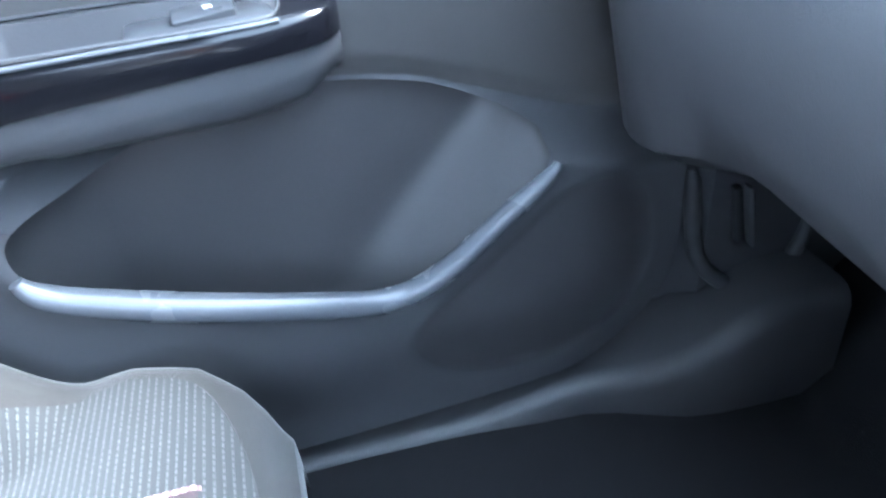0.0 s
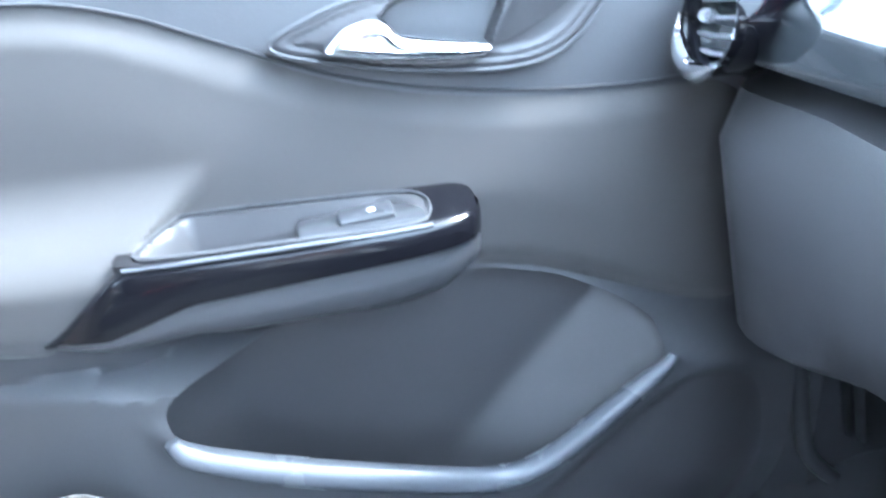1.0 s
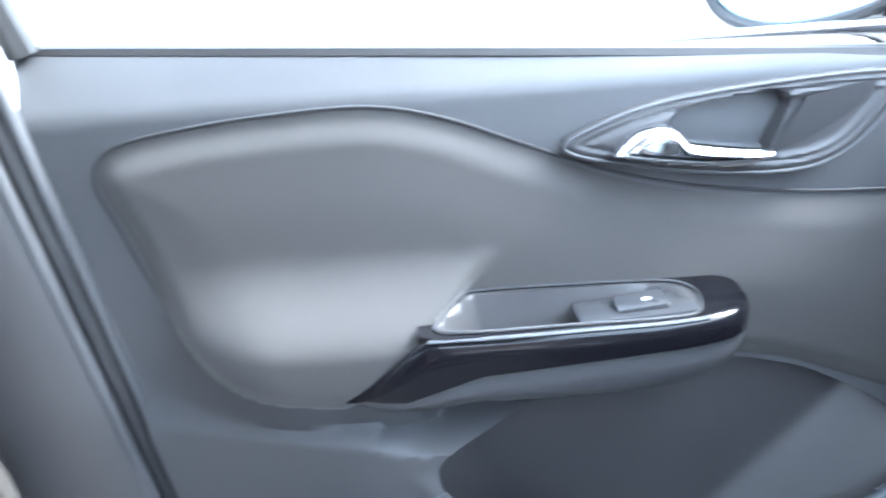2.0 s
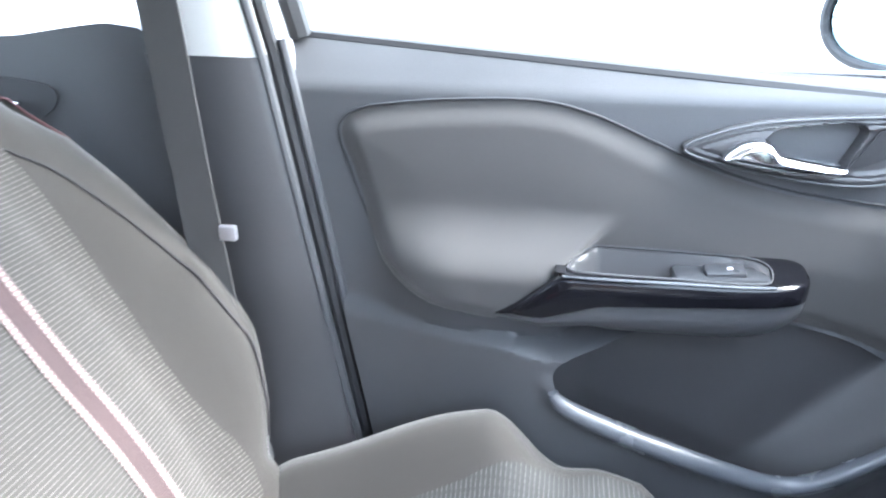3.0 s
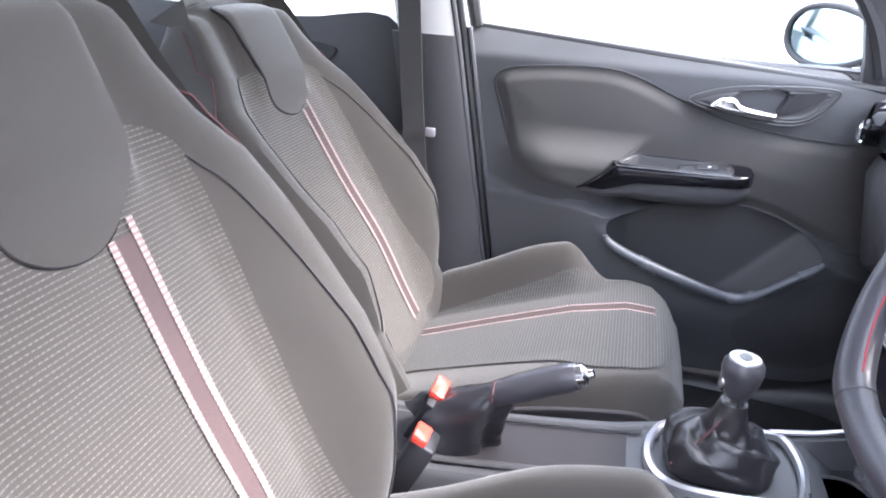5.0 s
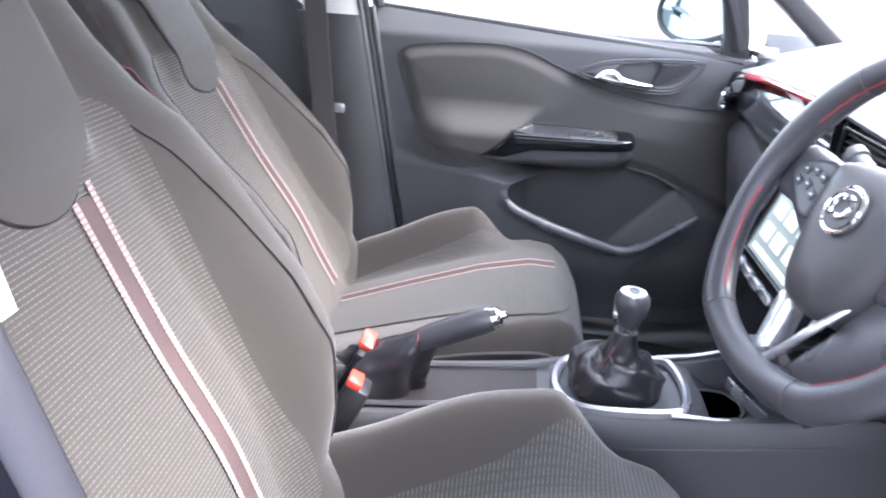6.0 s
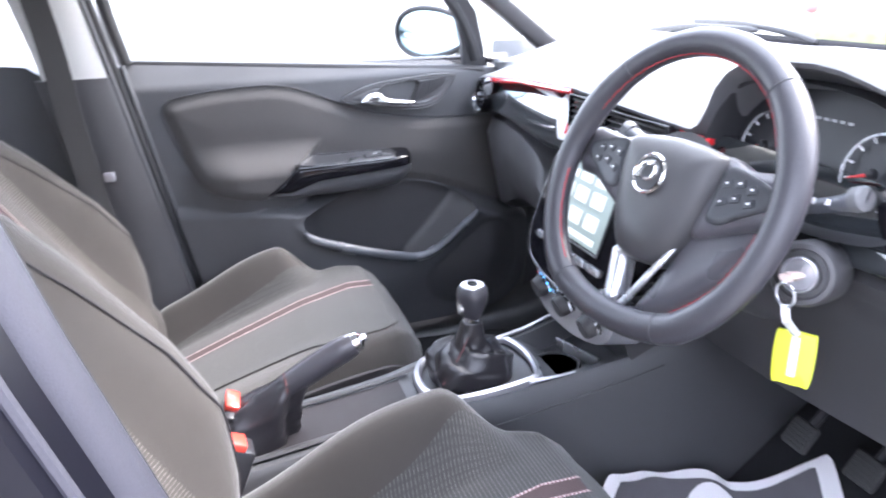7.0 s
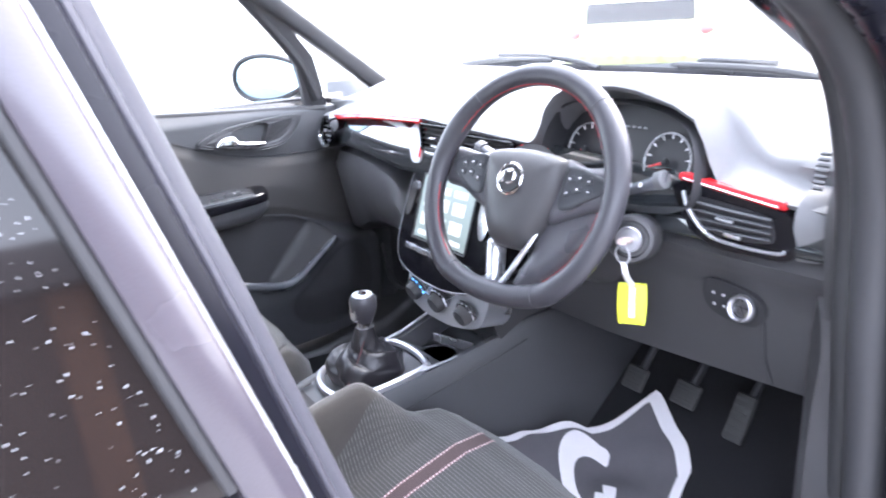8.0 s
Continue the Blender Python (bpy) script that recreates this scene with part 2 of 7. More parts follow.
def field(poly, to3d, step=0.006, wall=None, hole=None):
    """A sheet that fills an outline in a plane, laid into space by to3d(a, b). wall: a shift by which its edge is drawn back to give it depth."""
    poly = np.asarray(poly, float)
    lo, hi = poly.min(0) - step, poly.max(0) + step
    na, nb = int((hi[0] - lo[0]) / step) + 2, int((hi[1] - lo[1]) / step) + 2
    A, B = np.meshgrid(lo[0] + step * np.arange(na), lo[1] + step * np.arange(nb), indexing="ij")
    P = np.stack([A.ravel(), B.ravel()], 1)
    d, near = sdf(P, poly)
    if hole is not None:
        dh, nh = sdf(P, hole)
        use = -dh > d
        d, near = np.where(use, -dh, d), np.where(use[:, None], nh, near)
    close = (d > -0.3 * step) & (d < 1.5 * step)
    idx = np.arange(na * nb).reshape(na, nb)
    quads = np.stack([idx[:-1, :-1], idx[1:, :-1], idx[1:, 1:], idx[:-1, 1:]], -1).reshape(-1, 4)
    inside = d < -0.3 * step
    quads = quads[inside[quads].any(1)]
    P = np.where((close | (d > 0))[:, None], near, P)
    used, inv = np.unique(quads, return_inverse=True)
    quads = inv.reshape(-1, 4)
    P = P[used]
    V = np.stack(to3d(P[:, 0], P[:, 1]), 1)
    bm = from_arrays(V, quads.tolist(), uv=P)
    bmesh.ops.remove_doubles(bm, verts=bm.verts, dist=step * 0.02)
    if wall is not None:
        edges = [e for e in bm.edges if e.is_boundary]
        if hole is not None:
            mid = lambda e: np.array([[0.5 * (e.verts[0].co.x + e.verts[1].co.x), 0.5 * (e.verts[0].co.z + e.verts[1].co.z)]])
            edges = [e for e in edges if abs(sdf(mid(e), hole)[0][0]) > 2 * step]
        r = bmesh.ops.extrude_edge_only(bm, edges=edges)
        vs = [g for g in r["geom"] if isinstance(g, bmesh.types.BMVert)]
        bmesh.ops.translate(bm, verts=vs, vec=wall)
    bmesh.ops.recalc_face_normals(bm, faces=bm.faces)
    return bm


def loft(rings, closed=True, caps=True):
    """A skin over rings of equally many points."""
    R = [np.asarray(r, float) for r in rings]
    n = len(R[0])
    V = np.concatenate(R)
    F = []
    for i in range(len(R) - 1):
        for j in range(n if closed else n - 1):
            k = (j + 1) % n
            F.append((i * n + j, i * n + k, (i + 1) * n + k, (i + 1) * n + j))
    if caps and closed:
        F.append(tuple(range(n))[::-1])
        F.append(tuple((len(R) - 1) * n + j for j in range(n)))
    bm = from_arrays(V, F)
    bmesh.ops.recalc_face_normals(bm, faces=bm.faces)
    return bm


def tube(path, radius, sides=10, closed=False, squash=1.0, up=(0, 0, 1)):
    """A round bar along a path. radius: a number, or one for each point."""
    p = np.asarray(path, float)
    m = len(p)
    rad = np.full(m, radius) if np.isscalar(radius) else np.asarray(radius, float)
    t = np.roll(p, -1, 0) - np.roll(p, 1, 0)
    if not closed:
        t[0], t[-1] = p[1] - p[0], p[-1] - p[-2]
    t /= np.linalg.norm(t, axis=1)[:, None] + 1e-12
    rings = []
    side = np.cross(t[0], np.array(up, float))
    if np.linalg.norm(side) < 1e-3:
        side = np.cross(t[0], (1.0, 0.0, 0.1))
    for i in range(m):
        side = side - t[i] * (side @ t[i])
        side /= np.linalg.norm(side) + 1e-12
        other = np.cross(side, t[i])
        a = np.arange(sides) * 2 * np.pi / sides
        rings.append(p[i] + rad[i] * (np.cos(a)[:, None] * side + squash * np.sin(a)[:, None] * other))
    if closed:
        rings.append(rings[0])
    bm = loft(rings, True, not closed)
    bmesh.ops.remove_doubles(bm, verts=bm.verts, dist=1e-5)
    return bm


def rbox(size, at=(0, 0, 0), m=None, bevel=0.004, seg=2):
    """A box with rounded edges."""
    bm = bmesh.new()
    bmesh.ops.create_cube(bm, size=1)
    bmesh.ops.scale(bm, verts=bm.verts, vec=size)
    if bevel:
        bmesh.ops.bevel(bm, geom=bm.edges[:], offset=bevel, segments=seg, affect="EDGES", profile=0.5)
    bmesh.ops.transform(bm, verts=bm.verts, matrix=Matrix.Translation(at) @ (m or Matrix()))
    return bm


def slab(poly, to3d, thick, bevel=0.002, seg=2):
    """A plate with the given outline; to3d(a, b, c) lays it into space, c runs from 0 to thick."""
    poly = np.asarray(poly, float)
    bm = bmesh.new()
    top = [bm.verts.new((a, b, thick)) for a, b in poly]
    f = bm.faces.new(top)
    r = bmesh.ops.extrude_face_region(bm, geom=[f])
    bmesh.ops.translate(bm, verts=[g for g in r["geom"] if isinstance(g, bmesh.types.BMVert)], vec=(0, 0, -thick))
    bmesh.ops.recalc_face_normals(bm, faces=bm.faces)
    if bevel:
        rim = [e for e in bm.edges if abs(e.verts[0].co.z - e.verts[1].co.z) < 1e-6]
        bmesh.ops.bevel(bm, geom=rim, offset=bevel, segments=seg, affect="EDGES", profile=0.5)
    for v in bm.verts:
        v.co = Vector(to3d(v.co.x, v.co.y, v.co.z))
    bmesh.ops.recalc_face_normals(bm, faces=bm.faces)
    return bm


def lathe(profile, m=None, sides=24):
    """A turned body from (radius, height) pairs about z."""
    a = np.arange(sides) * 2 * np.pi / sides
    bm = loft([np.stack([r * np.cos(a), r * np.sin(a), np.full(sides, h)], 1) for r, h in profile])
    if m is not None:
        bmesh.ops.transform(bm, verts=bm.verts, matrix=m)
    return bm


def merged(*parts_):
    """Several bmeshes in one."""
    out = bmesh.new()
    for b in parts_:
        me = bpy.data.meshes.new("tmp")
        b.to_mesh(me)
        b.free()
        out.from_mesh(me)
        bpy.data.meshes.remove(me)
    return out


def interp(x, xs, ys):
    return np.interp(x, xs, ys)


def frame_of(origin, ax, ay, az):
    m = Matrix((ax, ay, az)).transposed().to_4x4()
    m.translation = origin
    return m

# ---- the body shell ----
def sheet(name, fn, nu, nv, mat, label="", thick=0.012, parent=None, kind="structure"):
    """A curved plate: fn(u, v) with u, v from 0 to 1."""
    rings = [[fn(i / nu, j / nv) for j in range(nv + 1)] for i in range(nu + 1)]
    bm = loft(rings, closed=False)
    ob = part(name, bm, mat, parent, label)
    s = ob.modifiers.new("thickness", "SOLIDIFY")
    s.thickness, s.offset = thick, 0
    if parent is None:
        tagged(ob, label, "", "", kind)
    return ob


# ground
g = bmesh.new()
bmesh.ops.create_grid(g, x_segments=40, y_segments=40, size=60)
tagged(part("ground", g, ASPHALT), "grey damp paving of the forecourt", "ground", kind="structure")

FLOOR_Z = 0.28


def floor_z(x, y=-0.4):
    k = sstep(0.05, 0.25, y)
    return FLOOR_Z + (0.80 + 0.35 * k) * np.maximum(0, x - 0.72 - 0.16 * k)


tagged(sheet("floor", lambda u, v: (-1.3 + 2.5 * u, -0.72 + 1.44 * v, float(floor_z(-1.3 + 2.5 * u, -0.72 + 1.44 * v))), 60, 20, CARPET, thick=0.02),
       "black carpeted car floor rising to the bulkhead", "floor")
tagged(sheet("wall_bulkhead", lambda u, v: (1.12 + 0.06 * u, -0.78 + 1.56 * v, 0.42 + 0.62 * u), 6, 8, CARPET), "dark bulkhead behind the pedals", "wall")
tagged(sheet("ceiling", lambda u, v: (0.30 - 1.63 * u, -0.60 + 1.2 * v, 1.40 + 0.035 * math.sin(math.pi * v) - 0.05 * abs(u - 0.35)), 16, 12, HEADLINER, thick=0.03),
       "pale fabric headliner of the car", "ceiling")
tagged(sheet("roof", lambda u, v: (0.34 - 1.73 * u, -0.64 + 1.28 * v, 1.45 + 0.04 * math.sin(math.pi * v) - 0.05 * abs(u - 0.35)), 16, 12, PAINT, thick=0.02),
       "black painted car roof", "roof")


def bar(name, a, b, w, d, mat, label, kind="structure", parent=None, n=10, sag=(0, 0, 0)):
    """A pillar: a rounded bar between two points, w along the car and d across it."""
    a, b, sag = np.array(a, float), np.array(b, float), np.array(sag, float)
    rings = []
    for i in range(n + 1):
        t = i / n
        c = a + (b - a) * t + sag * math.sin(math.pi * t)
        ang = np.arange(20) * 2 * np.pi / 20
        ex = np.sign(np.cos(ang)) * np.abs(np.cos(ang)) ** 0.55 * w / 2
        ey = np.sign(np.sin(ang)) * np.abs(np.sin(ang)) ** 0.55 * d / 2
        rings.append(np.stack([c[0] + ex, c[1] + ey, np.full(20, c[2])], 1))
    ob = part(name, loft(rings), mat, parent, label)
    if parent is None:
        tagged(ob, label, "pillar", kind=kind)
    return ob


for s, nm in ((1, "passenger"), (-1, "driver")):
    # windscreen pillars
    bar("windscreen_pillar", (0.925 if s > 0 else 0.88, s * 0.760, 0.93), (0.22 if s > 0 else 0.13, s * 0.60, 1.43), 0.075, 0.055, PLASTIC if s > 0 else PAINT,
        "dark windscreen pillar beside the front screen", sag=(0.0, 0, 0.0))
    # side sills and kick panels
    sill = []
    for i in range(61):
        x = -1.2 + 2.10 * i / 60
        k = float(sstep(0.55, 0.85, x))
        top = 0.300 + 0.045 * float(sstep(0.45, 0.72, x)) + (0.085 if s > 0 else 0.075) * float(sstep(0.66, 0.84, x))
        yi, yo = s * (0.648 - 0.018 * float(sstep(0.3, 0.68, x)) + 0.03 * float(sstep(0.70, 0.83, x)) - (0.085 if s > 0 else 0.0) * float(sstep(0.60, 0.84, x))), s * 0.80
        sill.append([(x, yi + s * 0.03, FLOOR_Z - 0.03), (x, yi, FLOOR_Z + 0.0), (x, yi + s * 0.003, top - 0.024), (x, yi + s * 0.008, top - 0.010), (x, yi + s * 0.017, top - 0.002), (x, yi + s * 0.028, top),
                     (x, yo - s * 0.02, top), (x, yo, top - 0.03), (x, yo, 0.20), (x, yi + s * 0.05, 0.20)])
    # the passenger sill is paler to make up for missing light in its footwell
    tagged(part("door_sill", loft(sill), PLASTIC_DOOR if s > 0 else SILL), "dark plastic sill trim along the car floor", "sill", kind="structure")
    kick = spline([(0.74, 0.27), (0.742, 0.45), (0.74, 0.56), (0.76, 0.70), (0.80, 0.90), (1.05, 0.95), (1.15, 0.60), (1.14, 0.30), (0.9, 0.25)], True, 6)
    if s < 0:
        kick = spline([(0.62, 0.30), (0.60, 0.45), (0.59, 0.60), (0.60, 0.75), (0.68, 0.90), (1.05, 0.95), (1.15, 0.60), (1.12, 0.36), (0.9, 0.30)], True, 6)
    tagged(part("kick_panel", field(kick, lambda a, b: (a, s * (0.664 + 0.03 * sstep(0.77, 0.74, a + (0.14 if s < 0 else 0.0))), b), 0.02, wall=(0, s * 0.05, 0)), PLASTIC_DOOR if s > 0 else PLASTIC),
           "dark plastic kick panel in the footwell side", "panel", kind="structure")

    # added outside each footwell only to keep sky light from leaking in
    tagged(sheet("leak_block_panel", lambda u, v: (0.70 + 0.55 * u, s * (0.86 - 0.02 * v), 0.16 + 0.86 * v), 6, 6, PAINT, thick=0.02), "black panel added outside the footwell to block light leaks", "panel", kind="structure")

# hook and ledge on the passenger kick panel
clip = thing("footwell_ledge", (0.83, 0.66, 0.40), "grey plastic ledge moulded on the footwell side", "trim", kind="structure")
part("ledge_lip", tube(spline([(0.745, 0.672, 0.560), (0.757, 0.662, 0.462), (0.785, 0.656, 0.420), (0.818, 0.654, 0.402), (0.860, 0.655, 0.404), (0.890, 0.660, 0.440), (0.905, 0.672, 0.50)], False, 6), [0.004] + [0.009] * 35 + [0.004], 10, up=(0, 1, 0)), PLASTIC_TOP, clip, "rounded grey lip")
part("ledge_slot", rbox((0.010, 0.012, 0.075), (0.800, 0.660, 0.500), pose(0, 0, 0, 0, -12, 0), 0.004), PLASTIC_LOW, clip, "dark slot")
part("ledge_rib", rbox((0.006, 0.016, 0.080), (0.815, 0.658, 0.495), pose(0, 0, 0, 0, -12, 0), 0.003), PLASTIC_TOP, clip)

# rear bodywork, seen past the front seats
tagged(sheet("rear_wall", lambda u, v: (-1.55 - 0.1 * u, -0.7 + 1.4 * v, 0.3 + 0.62 * u), 6, 8, PLASTIC), "dark lower tailgate trim", "wall")
for s in (1, -1):
    tagged(sheet("rear_quarter_panel", lambda u, v: (-1.05 - 0.65 * u, s * (0.70 - 0.05 * u), 0.3 + (0.74 + 0.02 * u) * v), 8, 8, PLASTIC_DOOR),
           "dark rear quarter trim behind the rear door", "panel")
    bar("rear_pillar", (-1.12, s * 0.69, 1.03), (-1.02, s * 0.60, 1.41), 0.10, 0.05, PALE, "pale rear pillar trim behind the rear door", sag=(-0.02, 0, 0))
    bar("tail_pillar", (-1.62, s * 0.64, 0.95), (-1.30, s * 0.56, 1.41), 0.16, 0.06, PALE, "pale tail pillar trim beside the rear screen", sag=(-0.03, 0, 0.02))
tagged(sheet("parcel_shelf", lambda u, v: (-1.12 - 0.45 * u, -0.62 + 1.24 * v, 0.985 - 0.02 * u), 6, 8, CARPET), "dark parcel shelf behind the rear bench", "shelf")


def pane(name, corners, bulge, label, nu=10, nv=10, shadow=False):
    a, b, c, d = [np.array(p, float) for p in corners]

    def fn(u, v):
        p = (a * (1 - u) + b * u) * (1 - v) + (d * (1 - u) + c * u) * v
        return tuple(p + np.array(bulge) * math.sin(math.pi * u) * 0.6 + np.array(bulge) * 0.4 * math.sin(math.pi * v))
    rings = [[fn(i / nu, j / nv) for j in range(nv + 1)] for i in range(nu + 1)]
    bm = loft(rings, closed=False)
    bm.normal_update()
    # the front of the sheet looks into the cabin
    if sum(f.normal.dot(Vector((-0.2, 0, 1.0)) - f.calc_center_median()) for f in bm.faces) < 0:
        bmesh.ops.reverse_faces(bm, faces=bm.faces[:])
    ob = tagged(part(name, bm, GLASS), label, "window", kind="structure")
    ob.visible_shadow = shadow
    return ob


pane("windscreen", [(1.06, -0.70, 1.035), (1.06, 0.70, 1.035), (0.27, 0.58, 1.42), (0.27, -0.58, 1.42)], (0.06, 0, 0.015), "clear raked windscreen above the dashboard")
pane("window_front_passenger", [(-0.20, 0.755, 1.00), (0.64, 0.755, 0.955), (0.32, 0.63, 1.40), (-0.16, 0.63, 1.41)], (0, 0.02, 0), "clear closed front passenger window")
pane("window_rear_passenger", [(-1.06, 0.75, 1.02), (-0.30, 0.755, 1.00), (-0.26, 0.63, 1.41), (-0.98, 0.62, 1.40)], (0, 0.02, 0), "clear rear side window")
pane("rear_screen", [(-1.68, -0.58, 1.0), (-1.68, 0.58, 1.0), (-1.36, 0.52, 1.40), (-1.36, -0.52, 1.40)], (-0.05, 0, 0.02), "clear rear screen of the car")

# ---- centre pillar with its belt, passenger side and driver side ----
def rear_edge(z):
    return -0.197 + (1.03 - z) * 0.19


def centre_pillar(s, label):
    p = thing("centre_pillar", (-0.25, s * 0.70, 0.35), label, "pillar", kind="structure")

    def prof(z, x0, x1, y):
        return [(x0, s * (y + 0.05), z), (x0, s * (y + 0.008), z), (x0 + 0.012, s * y, z), (x1 - 0.012, s * y, z), (x1, s * (y + 0.008), z), (x1, s * (y + 0.06), z)]
    zs = np.linspace(0.34, 1.0, 18)
    part("lower_trim", loft([prof(z, rear_edge(z) - 0.165 - 0.06 * float(sstep(0.62, 0.38, z)), rear_edge(z) - 0.022, 0.665 - 0.02 * float(sstep(0.7, 0.4, z))) for z in zs]), PLASTIC, p, "dark plastic lower trim")
    zs = np.linspace(1.0, 1.41, 12)
    part("upper_trim", loft([prof(z, rear_edge(z) - 0.15, rear_edge(z) - 0.024 + 0.0 * z, 0.668 - 0.14 * (z - 1.0)) for z in zs]), PALE, p, "pale upper trim")
    zs = np.linspace(0.36, 1.40, 40)
    part("door_seal", tube([(rear_edge(z) - 0.010, s * (0.688 - 0.12 * max(0, z - 1.0)), z) for z in zs], 0.009, 8, up=(0, 1, 0)), RUBBER, p, "black rubber door seal")
    part("pillar_edge", tube([(rear_edge(z) - 0.021, s * (0.676 - 0.12 * max(0, z - 1.0)), z) for z in zs], 0.006, 8, up=(0, 1, 0)), PLASTIC_TOP, p, "grey edge strip")
    belt = spline([(rear_edge(1.34) - 0.088, s * 0.605, 1.34), (rear_edge(1.1) - 0.100, s * 0.625, 1.10), (-0.295, s * 0.630, 0.90), (-0.275, s * 0.625, 0.72), (-0.245, s * 0.615, 0.52), (-0.23, s * 0.61, 0.40)], False, 8)
    rings = []
    for i, q in enumerate(belt):
        w = 0.024
        rings.append([(q[0] - w, q[1] - s * 0.0012, q[2]), (q[0] + w, q[1] - s * 0.0012, q[2] + 0.003), (q[0] + w, q[1] + s * 0.0012, q[2] + 0.003), (q[0] - w, q[1] + s * 0.0012, q[2])])
    part("belt_webbing", loft(rings), WEBBING, p, "dark woven seat belt")
    part("belt_stop", rbox((0.022, 0.010, 0.020), (-0.243, s * 0.610, 0.806), bevel=0.004), SURROUND, p, "grey belt tongue")
    part("belt_anchor", rbox((0.055, 0.03, 0.07), (rear_edge(1.34) - 0.088, s * 0.615, 1.36), bevel=0.01), PLASTIC, p)
    return p


centre_pillar(1, "dark lower and pale upper centre pillar trim with a hanging seat belt")


# ---- passenger door ----
POCKET = spline([(0.145, 0.648), (0.158, 0.624), (0.20, 0.604), (0.26, 0.582), (0.35, 0.556), (0.415, 0.543), (0.462, 0.557), (0.52, 0.600), (0.570, 0.640),
                 (0.564, 0.656), (0.52, 0.680), (0.464, 0.701), (0.38, 0.712), (0.27, 0.703), (0.195, 0.683), (0.157, 0.668)], True, 6)
SPEAKER = spline([(0.437, 0.476), (0.452, 0.42), (0.50, 0.385), (0.58, 0.378), (0.655, 0.41), (0.682, 0.47), (0.682, 0.54), (0.662, 0.585), (0.615, 0.606), (0.568, 0.590), (0.50, 0.535)], True, 6)
CLOTH_EDGE = spline([(-0.128, 0.915), (-0.108, 0.941), (-0.05, 0.953), (0.03, 0.960), (0.109, 0.961), (0.170, 0.948), (0.235, 0.922), (0.300, 0.896), (0.375, 0.876), (0.47, 0.864), (0.56, 0.860), (0.66, 0.858),
                     (0.70, 0.80), (0.715, 0.70), (0.695, 0.624), (0.61, 0.642), (0.53, 0.674), (0.464, 0.699), (0.38, 0.711), (0.27, 0.711), (0.17, 0.709), (0.083, 0.706), (0.02, 0.712), (-0.03, 0.724), (-0.068, 0.752),
                     (-0.093, 0.805), (-0.115, 0.870)], True, 5)
BEZEL = spline([(0.268, 0.917), (0.30, 0.937), (0.356, 0.952), (0.454, 0.961), (0.522, 0.963), (0.539, 0.955), (0.522, 0.926), (0.496, 0.900), (0.460, 0.888), (0.40, 0.889), (0.33, 0.899)], True, 6)


def armrest(x, z):
    cut = x - (0.092 + (z - 0.731) * 1.02)
    return sstep(-0.14, 0.02, x) * (1 - sstep(-0.004, 0.022, cut)) * sstep(0.842, 0.764, z)


def door_y(x, z):
    """Inner face of the door base panel: smaller is nearer the cabin."""
    x, z = np.asarray(x, float), np.asarray(z, float)
    line = np.interp(x, (-0.2, 0.08, 0.134, 0.27, 0.38, 0.464, 0.53, 0.61, 0.70), (0.70, 0.70, 0.69, 0.704, 0.704, 0.694, 0.672, 0.642, 0.618))
    low = sstep(line + 0.012, line - 0.025, z)
    y_low = 0.672 - 0.052 * sstep(-0.14, 0.14, x) + 0.018 * sstep(0.60, 0.70, x)
    y_low = y_low + 0.030 * sstep(0.50, 0.36, z)
    y = 0.690 * (1 - low) + y_low * low
    d, _ = sdf(np.stack([x.ravel(), z.ravel()], 1), POCKET)
    d = d.reshape(x.shape)
    rim = np.exp(-((d - 0.004) / 0.014) ** 2) * low * sstep(0.655, 0.630, z)
    y = y - 0.006 * rim
    ds, _ = sdf(np.stack([x.ravel(), z.ravel()], 1), SPEAKER)
    y = y + 0.004 * sstep(0.004, -0.006, ds.reshape(x.shape))
    arm = sstep(-0.13, 0.04, x) * (1 - sstep(0.12, 0.20, x)) * sstep(0.600, 0.725, z) * sstep(0.80, 0.77, z)
    top = 0.690 - 0.056 * arm
    y = 0.5 * (y + top - np.sqrt((y - top) ** 2 + 0.0000090))
    crease = 0.966 + 0.004 * sstep(0.2, 0.5, x)
    k = z - crease
    return y - 0.0025 * np.exp(-(k / 0.010) ** 2) + 0.85 * (k + np.sqrt(k * k + 0.00025)) / 2


door = thing("passenger_door", (0.2, 0.74, 0.35), "closed grey front passenger door with cloth insert and storage pocket", "car door")
outline = spline([(-0.190, 1.020), (-0.10, 1.016), (0.2, 1.000), (0.45, 0.983), (0.60, 0.972), (0.70, 0.95), (0.73, 0.80), (0.715, 0.64), (0.716, 0.50), (0.700, 0.395), (0.62, 0.352), (0.40, 0.338), (0.1, 0.335), (-0.055, 0.335),
                  (-0.064, 0.36), (-0.090, 0.50), (-0.125, 0.68), (-0.160, 0.86), (-0.186, 0.99)], True, 6)
part("door_panel", field(outline, lambda a, b: (a, door_y(a, b), b), 0.0055, wall=(0, 0.05, 0), hole=POCKET), PLASTIC_DOOR, door, "dark grey moulded plastic panel")


def cloth_y(x, z):
    d, _ = sdf(np.stack([x, z], 1), CLOTH_EDGE)
    y = 0.690 - 0.012 * sstep(0.0, 0.030, -d) - 0.007 * sstep(0.0, 0.09, -d)
    y = y - 0.057 * armrest(x, z) * sstep(-0.002, 0.02, -d + 0.012)
    y = y + 0.014 * sstep(0.62, 0.72, x)
    return y


